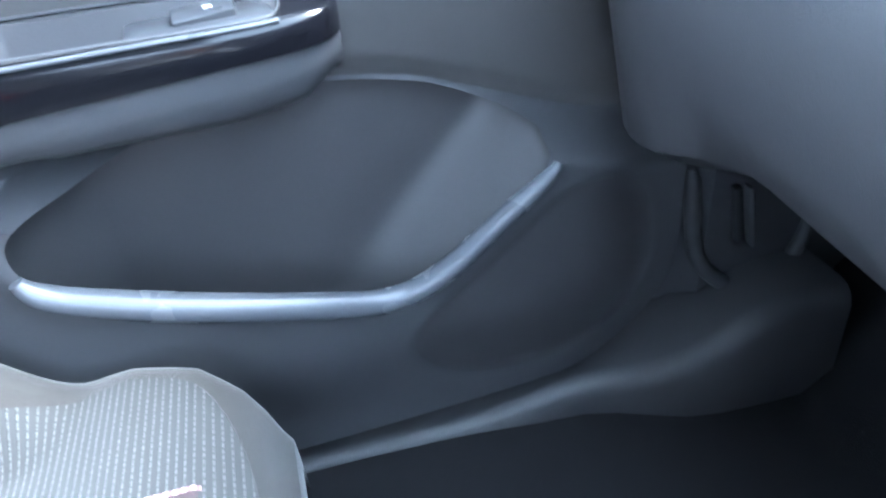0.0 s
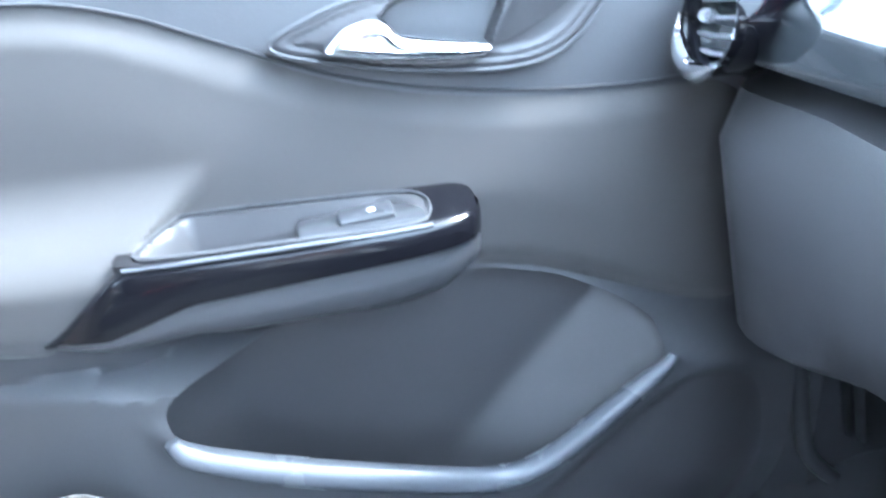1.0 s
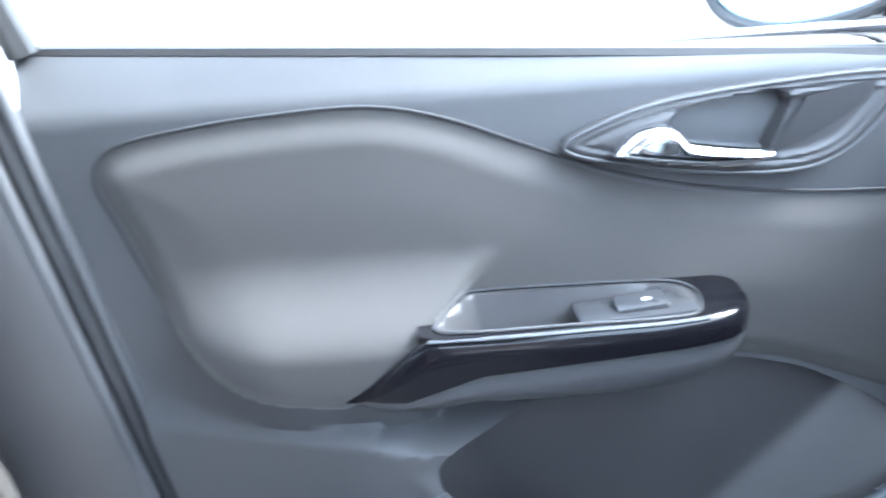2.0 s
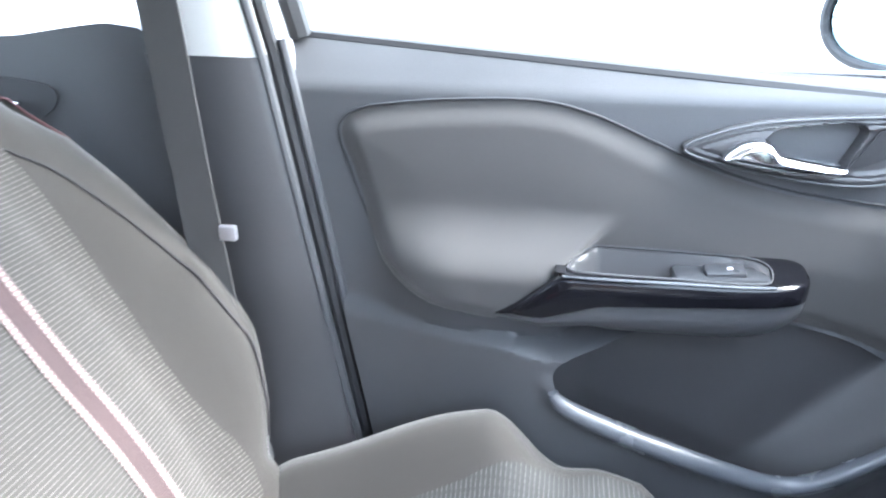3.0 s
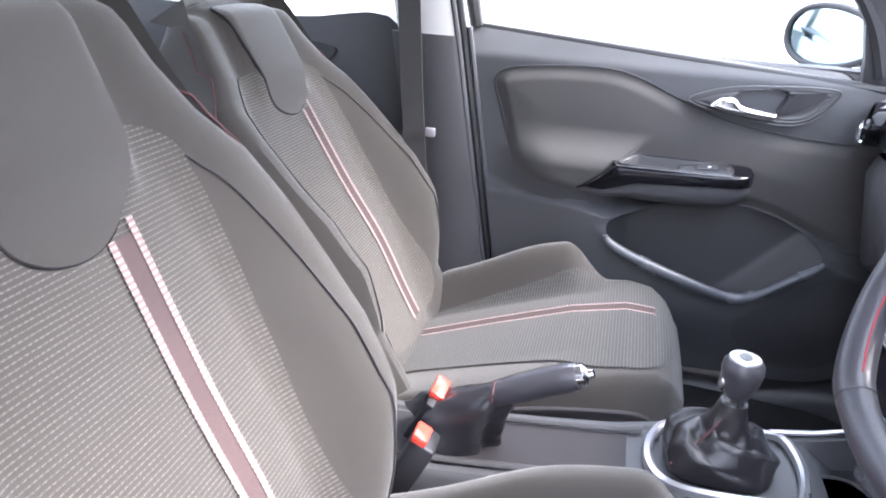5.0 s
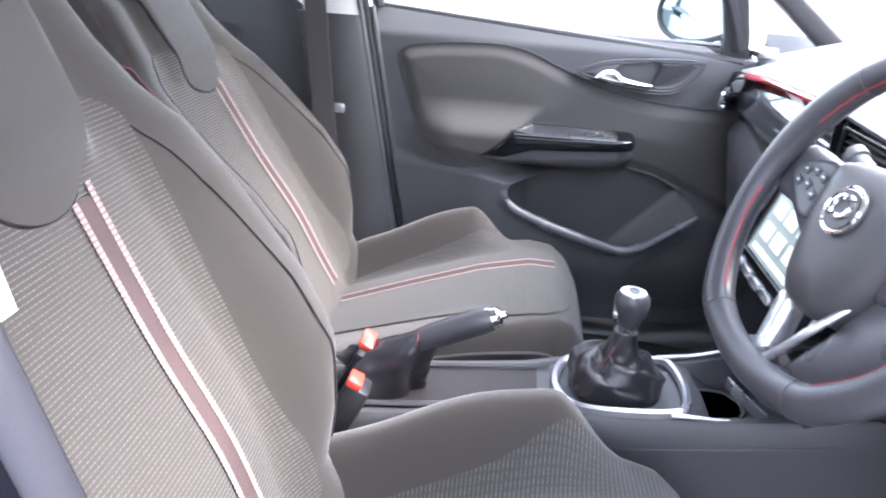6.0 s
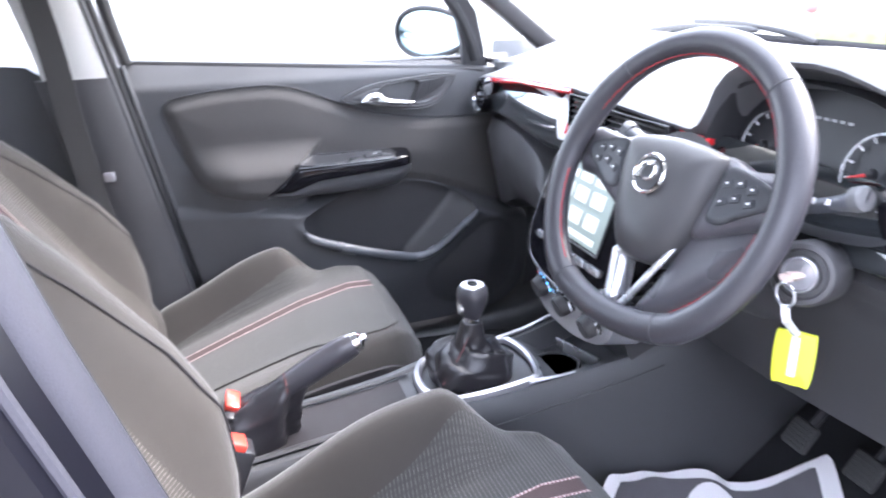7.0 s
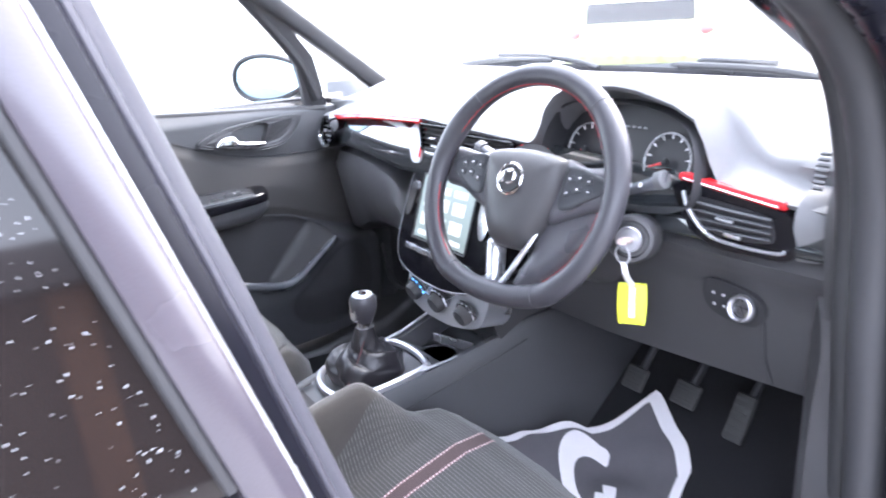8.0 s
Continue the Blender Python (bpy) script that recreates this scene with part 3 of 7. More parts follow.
part("cloth_insert", field(CLOTH_EDGE, lambda a, b: (a, cloth_y(a, b), b), 0.0042, wall=(0, 0.012, 0)), CLOTH_DOOR, door, "grey-brown cloth insert with padded armrest")
POCKET_BACK = spline([(0.120, 0.66), (0.125, 0.52), (0.25, 0.47), (0.42, 0.46), (0.50, 0.53), (0.590, 0.632), (0.600, 0.665), (0.53, 0.705), (0.464, 0.735), (0.38, 0.745), (0.27, 0.740), (0.16, 0.715)], True, 6)


def pocket_back(a, b):
    ramp = sstep(-0.035, 0.090, a - (0.405 + 0.93 * (b - 0.50)))
    end = sstep(0.20, 0.12, a)
    y = 0.702 - 0.070 * ramp - 0.05 * end
    d, _ = sdf(np.stack([a, b], 1), POCKET)
    return a, np.where(d > -0.006, np.maximum(y, door_y(a, b) + 0.007), y), b


# darker plastic than the panel, for the shade deep in the pocket
part("pocket_back", field(POCKET_BACK, pocket_back, 0.008), PLASTIC, door, "hollow of the storage pocket")
rim_pts = [(p[0], float(door_y(np.array([p[0]]), np.array([p[1] - 0.010]))[0]) - 0.0035, p[1] - 0.008) for p in POCKET[2:50]]
taper = np.interp(np.linspace(0, 1, len(rim_pts)), (0, 0.08, 0.3, 0.75, 0.9, 1), (0.006, 0.0105, 0.0130, 0.0110, 0.009, 0.004))
# the lip's paler colour carries the light on its upward face
part("pocket_rim", tube(rim_pts, taper, 14, up=(0, 1, 0)), LIT_RIM_PLASTIC, door, "smooth rounded lip of the pocket")
part("insert_seam", tube([(p[0], 0.6885, p[1]) for p in CLOTH_EDGE[-28:]] + [(p[0], 0.6885, p[1]) for p in CLOTH_EDGE[:58]], 0.0017, 6, up=(0, 1, 0)), PLASTIC_LOW, door, "dark seam round the insert")
gap_ = spline([(0.722, 0.64), (0.722, 0.52), (0.708, 0.410), (0.655, 0.360), (0.52, 0.342), (0.30, 0.333), (0.10, 0.328), (-0.04, 0.326)], False, 6)
# black tube that stands for the shadow in the gap below the door
part("door_gap_shade", tube([(x, 0.690, z) for x, z in gap_], 0.013, 10, up=(0, 1, 0)), RUBBER, door, "black strip for the shadow in the door gap")
part("speaker_grille", field(SPEAKER, lambda a, b: (a, door_y(a, b) - 0.0015, b), 0.009), PLASTIC, door, "dark perforated speaker grille")

# upper crease strip and window seal
part("window_seal", tube([(x, 0.700 + 0.85 * (1.016 - 0.066 * (x + 0.197) - 0.966), 1.020 - 0.066 * (x + 0.197)) for x in np.linspace(-0.19, 0.62, 24)], 0.008, 8), RUBBER, door, "black window seal")
part("door_edge", tube([(rear_edge(z) + 0.004, 0.688, z) for z in np.linspace(1.02, 0.36, 24)], 0.006, 8, up=(0, 1, 0)), PLASTIC_DOOR, door)
sheet("outer_skin", lambda u, v: (rear_edge(0.34 + 0.66 * v) + 0.90 * u, 0.80 + 0.05 * math.sin(math.pi * min(1, v * 1.1)) - 0.03 * v, 0.28 + 0.715 * v), 10, 12, PAINT, "black painted outer skin", parent=door)
frame_bar = [(rear_edge(1.0) + 0.005, 0.735, 1.02), (rear_edge(1.2) + 0.02, 0.69, 1.2), (-0.17, 0.635, 1.39), (0.1, 0.625, 1.425), (0.28, 0.63, 1.41), (0.42, 0.665, 1.26), (0.560, 0.705, 1.10), (0.615, 0.728, 0.99)]
part("window_frame", tube(spline(frame_bar, False, 8), 0.015, 8), RUBBER, door, "black window frame")
# mirror triangle and the small fixed pane in front of the door
part("front_post", loft([[(x0, 0.735 - 0.30 * (z - 0.98) , z), (x0 + 0.055 - 0.02 * (z - 0.96), 0.728 - 0.30 * (z - 0.98), z), (x0 + 0.055, 0.748 - 0.30 * (z - 0.98), z), (x0, 0.755 - 0.30 * (z - 0.98), z)]
                         for z, x0 in ((0.955, 0.590), (1.02, 0.575), (1.1, 0.550), (1.25, 0.43), (1.40, 0.30))]), PLASTIC, door, "dark post behind the small fixed window")
pane("window_quarter", [(0.64, 0.745, 0.97), (0.86, 0.735, 1.00), (0.575, 0.70, 1.13), (0.565, 0.70, 1.12)], (0, 0.005, 0), "small fixed triangular side window")

# pull with its switches
def pull_path():
    return spline([(0.060, 0.640), (0.100, 0.612), (0.18, 0.604), (0.28, 0.603), (0.350, 0.606), (0.393, 0.617), (0.412, 0.640), (0.408, 0.668)], False, 8)


pp = pull_path()
top_z = np.interp(pp[:, 0], (0.06, 0.090, 0.143, 0.28, 0.40), (0.722, 0.735, 0.784, 0.787, 0.788))
low_z = np.interp(pp[:, 0], (0.06, 0.090, 0.126, 0.188, 0.248, 0.33, 0.40), (0.722, 0.729, 0.730, 0.752, 0.757, 0.763, 0.766))
band = [[(x, y - 0.002, t), (x, y - 0.004, t - 0.004), (x, y - 0.0045, 0.5 * (t + b)), (x, y - 0.003, b + 0.002), (x, y + 0.004, b), (x, y + 0.012, b + 0.004), (x, y + 0.010, t), (x, y + 0.003, t + 0.0025)]
        for (x, y), t, b in zip(pp, top_z, low_z)]
part("pull_band", loft(band), BLACK_GLOSS, door, "gloss black band of the door pull")
body = []
for (x, y), b in zip(pp, low_z):
    back = 0.692
    drop = np.interp(x, (0.06, 0.12, 0.20, 0.33, 0.38, 0.40), (0.012, 0.018, 0.040, 0.048, 0.044, 0.032))
    body.append([(x, y + 0.003, b + 0.004), (x, y + 0.002, b - 0.3 * drop), (x, y + 0.010, b - 0.75 * drop), (x, y + 0.026, b - drop), (x, back, b - 1.15 * drop), (x, back, b + 0.004)])
part("pull_underside", loft(body), PLASTIC_DOOR, door, "grey rounded underside of the door pull")
# highlight of the band's top edge, laid on as a paler strip
part("pull_highlight", tube([(x, y - 0.002, t + 0.002) for (x, y), t in zip(pp, top_z) if 0.140 < x < 0.372 and y < 0.62], 0.0017, 6), LIT_RIM_PLASTIC, door, "thin pale strip painting the highlight on the pull")
tray = spline([(0.156, 0.614), (0.27, 0.611), (0.350, 0.613), (0.370, 0.628), (0.368, 0.655), (0.33, 0.667), (0.20, 0.670), (0.176, 0.660)], True, 6)
surround = spline([(0.143, 0.607), (0.27, 0.605), (0.350, 0.608), (0.394, 0.619), (0.409, 0.640), (0.400, 0.668), (0.34, 0.680), (0.20, 0.682), (0.162, 0.672)], True, 6)


def tray_z(a, b):
    d, _ = sdf(np.stack([a, b], 1), tray)
    hollow = sstep(0.004, 0.012, -d) * (1 - sstep(0.335, 0.36, a))
    return a, b, 0.788 + 0.010 * sstep(0.62, 0.67, b) - 0.040 * hollow


part("pull_tray", field(tray, tray_z, 0.004, wall=(0, 0, -0.03)), PLASTIC, door, "grey recessed pull tray")
part("pull_surround", field(surround, lambda a, b: (a, b, 0.7885 + 0.010 * sstep(0.62, 0.67, b)), 0.004, wall=(0, 0, -0.012), hole=tray), BLACK_GLOSS, door, "gloss black surround of the pull tray")
part("tray_edge", tube([(x, y, 0.790 + 0.010 * float(sstep(0.62, 0.67, y))) for x, y in tray], 0.0010, 6, closed=True), PLASTIC_TOP, door, "thin grey edge of the tray")
part("switch_block", rbox((0.100, 0.042, 0.014), (0.318, 0.638, 0.784), pose(0, 0, 0, 0, -2, 2), 0.005), TRAY, door, "dark switch block")
part("window_switch", rbox((0.044, 0.024, 0.010), (0.322, 0.636, 0.7925), pose(0, 0, 0, 10, -5, 2), 0.004), TRAY, door, "dark rocker window switch")
part("switch_icon", rbox((0.006, 0.003, 0.001), (0.326, 0.632, 0.7982), pose(0, 0, 0, 10, -5, 2), 0), WHITE_MARK, door, smooth=False)

# inside handle in its bezel
BOWL = spline([(0.3336, 0.9272), (0.347, 0.9324), (0.3589, 0.9441), (0.3842, 0.9494), (0.411, 0.9535), (0.4319, 0.9552), (0.4453, 0.9521), (0.451, 0.9426), (0.4432, 0.923), (0.4313, 0.8993), (0.411, 0.8939), (0.3693, 0.8966), (0.3336, 0.9031)], True, 4)


def bezel_y(a, b):
    d, _ = sdf(np.stack([a, b], 1), BEZEL)
    db, _ = sdf(np.stack([a, b], 1), BOWL)
    groove = np.exp(-((d + 0.0085) / 0.0026) ** 2)
    return a, 0.674 - 0.004 * sstep(0, 0.007, -d) + 0.003 * groove + 0.004 * sstep(0.010, 0.016, -d) * sstep(0.425, 0.45, a) + 0.034 * sstep(0.001, 0.007, -db), b


part("handle_bezel", field(BEZEL, bezel_y, 0.0022, wall=(0, 0.02, 0)), PLASTIC, door, "grey recessed handle bowl")
part("bezel_rim", tube([(p[0], 0.671, p[1]) for p in BEZEL], 0.0016, 8, closed=True, up=(0, 1, 0)), PLASTIC_TOP, door, "grey rim round the handle bowl")
LEVER = spline([(0.3038, 0.9116), (0.3103, 0.921), (0.321, 0.9291), (0.3336, 0.9332), (0.347, 0.9338), (0.3568, 0.9292), (0.3649, 0.9212), (0.3812, 0.9175), (0.4051, 0.914), (0.4274, 0.9114), (0.434, 0.9083), (0.4313, 0.9045), (0.423, 0.8997), (0.3991, 0.8992), (0.3693, 0.9006), (0.3395, 0.904), (0.3157, 0.9078)], True, 4)


def lever_y(a, b):
    d, _ = sdf(np.stack([a, b], 1), LEVER)
    k = np.clip(-d / 0.009, 0, 1)
    root = sstep(0.335, 0.300, a)
    return a, 0.661 - 0.014 * np.sqrt(1 - (1 - k) ** 2) + 0.003 * root * (1 - k), b


part("door_handle", field(LEVER, lever_y, 0.0018, wall=(0, 0.008, 0)), CHROME, door, "chrome inside door handle")
hatch = []
for i in range(26):
    k = i / 25
    low_p, high_p = (0.436 + 0.070 * k, 0.9055 + 0.034 * k ** 1.35), (0.470 + 0.044 * k, 0.948 + 0.0095 * k)
    lx, hx = low_p[0] + 0.000, high_p[0] - 0.010 * (1 - k)
    mid = (0.5 * (lx + hx), 0.669, 0.5 * (low_p[1] + high_p[1]))
    run = math.hypot(hx - lx, high_p[1] - low_p[1])
    hatch.append(rbox((run, 0.0030, 0.0013), mid, pose(0, 0, 0, 0, -math.degrees(math.atan2(high_p[1] - low_p[1], hx - lx)), 0), 0))
part("bowl_ribs", merged(*hatch), PLASTIC_LOW, door, "fine dark ribs beside the handle", smooth=False)

# outside mirror
mir = thing("door_mirror", (0.60, 0.82, 1.00), "black outside door mirror with a clear glass", "mirror")
ell = lambda c, rx, rz, n=32: np.array([(c[0] + rx * math.cos(a) + 0.010 * math.cos(2 * a), c[1] + rz * math.sin(a)) for a in np.linspace(0, 2 * math.pi, n, endpoint=False)])
rings = []
for t in np.linspace(0, 1, 9):
    k = math.sqrt(max(0.02, 1 - t ** 2))
    e = ell((0, 0), 0.114 * k, 0.068 * k)
    rings.append([(0.538 + 0.70 * q[0] + 0.07 * t, 0.872 - 0.70 * q[0] + 0.07 * t, 1.045 + q[1]) for q in e])
part("mirror_housing", loft(rings), PAINT, mir, "gloss black mirror housing")
e = ell((0, 0), 0.099, 0.055)
part("mirror_glass", field(e, lambda a, b: (0.535 + 0.70 * a, 0.869 - 0.70 * a, 1.045 + b), 0.012), MIRROR, mir, "mirror glass")
part("mirror_rim", tube([(0.533 + 0.70 * q[0], 0.867 - 0.70 * q[0], 1.045 + q[1]) for q in ell((0, 0), 0.106, 0.061)], 0.0065, 8, closed=True), PLASTIC_LOW, mir, "black rim round the mirror glass")
part("mirror_arm", tube(spline([(0.63, 0.745, 0.975), (0.63, 0.79, 0.985), (0.61, 0.85, 1.005)], False, 6), 0.022, 10), PAINT, mir)

# ---- front seats ----
# backrest tone of the ribbed cloth: lighter and warmer for its stronger light
RIB_BACK = ribbed("ribbed_back_cloth", (0.045, 0.040, 0.035), (0.132, 0.120, 0.108), 0.0048, axis="Y", share=0.26)
def build_seat(place, recline, label, inner=0.085, reach=0.0, outer=0.038, back_at=(-0.195, 0.0, 0.505)):
    """A front seat: u across (to the car's left), v up the backrest. The seat's own origin lies on the floor under the cushion."""
    seat = thing("front_seat", place, label, "car seat", group="front seats", local=True)
    W = 0.232

    def narrow(x):
        """How the cushion's half width falls off towards its rounded front."""
        k = np.clip((np.asarray(x, float) - 0.17) / 0.20, 0, 1)
        return np.sqrt(1 - 0.62 * k ** 2.4)

    # cushion
    def cushion_top(x, u):
        base = np.interp(x, (-0.26, -0.15, 0.0, 0.15, 0.25, 0.30, 0.335, 0.355), (0.392, 0.424, 0.482, 0.537, 0.561, 0.560, 0.538, 0.500))
        b = sstep(0.115, 0.185, np.abs(u)) * sstep(0.220 + reach * (u > 0), 0.115 + reach * (u > 0), x) * sstep(-0.3, -0.12, x)
        b = b * np.where(u < 0, outer, inner * (1 + 0.22 * np.exp(-((x - 0.06) / 0.10) ** 2)))
        return base + b - 0.066 * sstep(0.192, 0.236, np.abs(u)) ** 2 + 0.004 * np.cos(u * 12)

    rings = []
    for x in list(np.linspace(-0.26, 0.26, 56)) + [0.28, 0.30, 0.315, 0.33, 0.342, 0.352, 0.358]:
        w = W * float(narrow(x))
        us = np.linspace(-w, w, 71)
        top = [(x, u, float(cushion_top(x, u * W / w))) for u in us]
        ed = top[0][2]
        low = 0.36 + 0.09 * float(sstep(0.28, 0.36, x))
        rings.append(top + [(x, w + 0.004, min(0.50, ed - 0.01)), (x, w + 0.004, min(0.47, ed - 0.03)), (x, w - 0.01, low), (x, -w + 0.01, low), (x, -w - 0.004, min(0.47, ed - 0.03)), (x, -w - 0.004, min(0.50, ed - 0.01))])
    part("cushion", loft(rings), CLOTH, seat, "plain grey-brown cloth cushion")

    def on_cushion(lift):
        return lambda a, b: (a, b, cushion_top(a, b / narrow(a)) + lift)
    ins = spline([(-0.235, -0.100), (-0.1, -0.118), (0.10, -0.145), (0.20, -0.172), (0.26, -0.175), (0.305, -0.150), (0.330, -0.085), (0.337, 0.0), (0.330, 0.085), (0.305, 0.150), (0.26, 0.175), (0.20, 0.172), (0.10, 0.145), (-0.1, 0.130), (-0.235, 0.100)], True, 5)
    part("cushion_insert", field(ins, on_cushion(0.004), 0.006, wall=(0, 0, -0.006)), RIB, seat, "grey cloth with fine pale ribs")
    part("cushion_seam", tube([(p[0], p[1], float(cushion_top(p[0], p[1])) + 0.001) for p in ins], 0.0012, 6, closed=True), CLOTH, seat)

    def strip(name, a0, a1, b0, b1, lay, mat, lab):
        poly = [(a0, b0), (a1, b0), (a1, b1), (a0, b1)]
        return part(name, field(poly, lay, min(0.006, 0.35 * min(a1 - a0, b1 - b0))), mat, seat, lab)
    strip("cushion_stripe", -0.235, 0.302, 0.026, 0.054, on_cushion(0.0042), BAND_RED, "dark red woven stripe")
    for b in (0.0240, 0.0528):
        strip("cushion_stitching", -0.235, 0.304, b, b + 0.0042, on_cushion(0.0052), THREAD, "pale stitching")

    # base under the cushion
    part("seat_base", rbox((0.46, 0.38, 0.10), (0.04, 0, 0.350), bevel=0.02), PLASTIC_LOW, seat, "black plastic seat base")
    for s in (-1, 1):
        part("seat_rail", rbox((0.56, 0.03, 0.03), (0.02, s * 0.16, 0.298), bevel=0.004), SATIN, seat, "steel seat rail")
        # dark side cloth, raised on one side to paint the flank's shade as well
        part("side_cover", slab(spline([(-0.25, 0.35), (-0.25, 0.365), (-0.20, 0.385), (-0.05, 0.430 - 0.016 * s), (0.12, 0.480 - 0.020 * s), (0.24, 0.500 - 0.018 * s), (0.300, 0.486 - 0.016 * s), (0.320, 0.45), (0.30, 0.39), (0.1, 0.35), (-0.15, 0.35)], True, 5),
                                lambda a, b, c: (a, s * (W * float(narrow(a)) + 0.010 + c), b), 0.010, 0.003), SIDE_CLOTH, seat, "black cushion side panel that also stands for shade")

    # backrest
    al = radians(recline)
    foot = np.array(back_at)
    up = 1.07 * np.array((-math.sin(al), 0, math.cos(al)))
    fwd = np.array((math.cos(al), 0, math.sin(al)))

    def half(v):
        return np.interp(v, (0.0, 0.06, 0.16, 0.28, 0.36, 0.42, 0.47, 0.52, 0.57, 0.605), (0.205, 0.232, 0.264, 0.272, 0.270, 0.258, 0.214, 0.192, 0.178, 0.162))

    def front(u, v):
        w = half(v)
        r = np.abs(u) / w
        hb = np.interp(v, (0.0, 0.05, 0.13, 0.22, 0.34, 0.44, 0.52, 0.61), (0.045, 0.07, 0.095, 0.092, 0.062, 0.034, 0.020, 0.012))
        bol = hb * sstep(0.50, 0.86, r) * (1 - 0.35 * sstep(0.90, 1.0, r))
        pad = 0.022 * sstep(0.40, 0.47, v) * (1 - sstep(0.078, 0.108, np.abs(u)))
        lumbar = 0.008 * np.exp(-((v - 0.12) / 0.09) ** 2)
        top = 0.05 * sstep(0.55, 0.612, v) ** 2
        return bol + pad + lumbar + 0.010 * (1 - r ** 2) - top - 0.02 * sstep(0.94, 1.0, r)

    def on_back(lift):
        def f(a, b):
            d = front(a, b) + lift
            return tuple(foot[i] + up[i] * b + fwd[i] * d + (0, 1, 0)[i] * a for i in range(3))
        return f
    rings = []
    for v in list(np.linspace(-0.10, 0.57, 41)) + [0.58, 0.59, 0.598, 0.605]:
        w = float(half(v))
        us = np.linspace(-w, w, 45)
        ring = [on_back(0.0)(u, v) for u in us]
        ring = [tuple(float(np.asarray(c)) for c in q) for q in ring]
        thick = (0.150 - 0.05 * v) * (1 - 0.62 * float(sstep(0.52, 0.608, v)))
        for u, k in ((w + 0.004, 0.02), (w, -0.02), (w - 0.015, -thick + 0.02), (w * 0.7, -thick), (0, -thick - 0.006), (-w * 0.7, -thick), (-w + 0.015, -thick + 0.02), (-w, -0.02), (-w - 0.004, 0.02)):
            ring.append(tuple(foot + up * v + fwd * k + np.array((0, u, 0))))
        rings.append(ring)
    top_ring = np.array(rings[-1])
    for k, lift in ((0.82, 0.006), (0.45, 0.010), (0.08, 0.011)):
        rings.append((top_ring - top_ring.mean(0)) * k + top_ring.mean(0) + up * lift)
    part("backrest", loft(rings), CLOTH, seat, "plain grey-brown cloth backrest with deep side bolsters")
    half_ib = [(0.040, 0.396), (0.066, 0.420), (0.076, 0.455), (0.095, 0.476), (0.130, 0.468), (0.160, 0.435), (0.166, 0.36), (0.162, 0.25), (0.150, 0.12), (0.128, -0.05)]
    ib = spline([(-a, b) for a, b in half_ib[::-1]] + [(0.0, 0.388)] + half_ib, True, 5)
    o = part("back_insert", field(ib, on_back(0.003), 0.008, wall=tuple(-0.006 * fwd)), RIB_BACK, seat, "grey cloth with fine pale ribs")
    hp = spline([(-0.078, 0.46), (-0.068, 0.425), (-0.040, 0.400), (0.0, 0.390), (0.040, 0.400), (0.068, 0.425), (0.078, 0.46), (0.084, 0.54), (0.080, 0.590), (0.0, 0.598), (-0.080, 0.590), (-0.084, 0.54)], True, 5)
    part("head_pad", field(hp, lambda a, b: on_back(0.006)(a, b), 0.008, wall=tuple(-0.012 * fwd)), CLOTH, seat, "plain grey-brown upper pad")
    part("pad_seam", tube([tuple(float(np.asarray(c)) for c in on_back(0.004)(p[0], p[1])) for p in hp], 0.0017, 6, closed=True), SIDE_CLOTH, seat)
    strip("back_stripe", 0.029, 0.063, -0.045, 0.392, on_back(0.0045), BAND_RED, "dark red woven stripe")
    for a in (0.0262, 0.0580):
        strip("back_stitching", a, a + 0.0086, -0.045, 0.393 if a < 0.05 else 0.405, on_back(0.0056), THREAD_BACK, "pale stitching")
    for s in (-1, 1):
        seam = [(s * 0.140, 0.448), (s * 0.165, 0.430), (s * 0.192, 0.385), (s * 0.210, 0.30), (s * 0.215, 0.20), (s * 0.208, 0.10), (s * 0.19, 0.02)]
        part("bolster_seam", tube([tuple(float(np.asarray(c)) for c in on_back(0.0015)(p[0], p[1])) for p in spline(seam, False, 6)], 0.0014, 6), SIDE_CLOTH, seat)
        edge = [tuple(float(c) for c in (foot + up * v + fwd * (0.022 if v < 0.5 else 0.0) + np.array((0, s * (float(half(v)) + 0.003), 0)))) for v in np.linspace(0.03, 0.56, 28)]
        part("piping", tube(edge, 0.0016, 6), RED_THREAD, seat, "thin dark red piping")
        part("recliner_cover", lathe([(0.0, 0.0), (0.045, 0.0), (0.045, 0.012), (0.038, 0.018), (0.0, 0.019)], Matrix.Translation((-0.215, s * (W - 0.01), 0.49)) @ pose(0, 0, 0, -90 * s, 0, 0)), PLASTIC, seat)
        post = [tuple(foot + up * v + fwd * (-0.035) + np.array((0, s * 0.062, 0))) for v in (0.56, 0.60, 0.66, 0.70)]
        part("head_restraint_post", tube(post, 0.0065, 10), CHROME, seat, "chrome post")
        part("post_collar", tube([tuple(foot + up * v + fwd * (-0.035) + np.array((0, s * 0.062, 0))) for v in (0.575, 0.613)], 0.014, 10), PLASTIC_LOW, seat)
    rest = []
    for k in np.linspace(0, 1, 15):
        v = 0.655 + 0.17 * k
        w = 0.125 * (1 - 0.25 * k ** 3) * math.sqrt(max(0.05, 1 - (2 * k - 1) ** 6))
        d = 0.045 * math.sqrt(max(0.05, 1 - (2 * k - 1) ** 4))
        rest.append([tuple(foot + up * v + fwd * (-0.02 + d * math.sin(t) * (1 if math.sin(t) > 0 else 1.1)) + np.array((0, w * math.copysign(abs(math.cos(t)) ** 0.6, math.cos(t)), 0))) for t in np.linspace(0, 2 * math.pi, 28, endpoint=False)])
    part("head_restraint", loft(rest), PLASTIC, seat, "dark padded head restraint")
    return seat


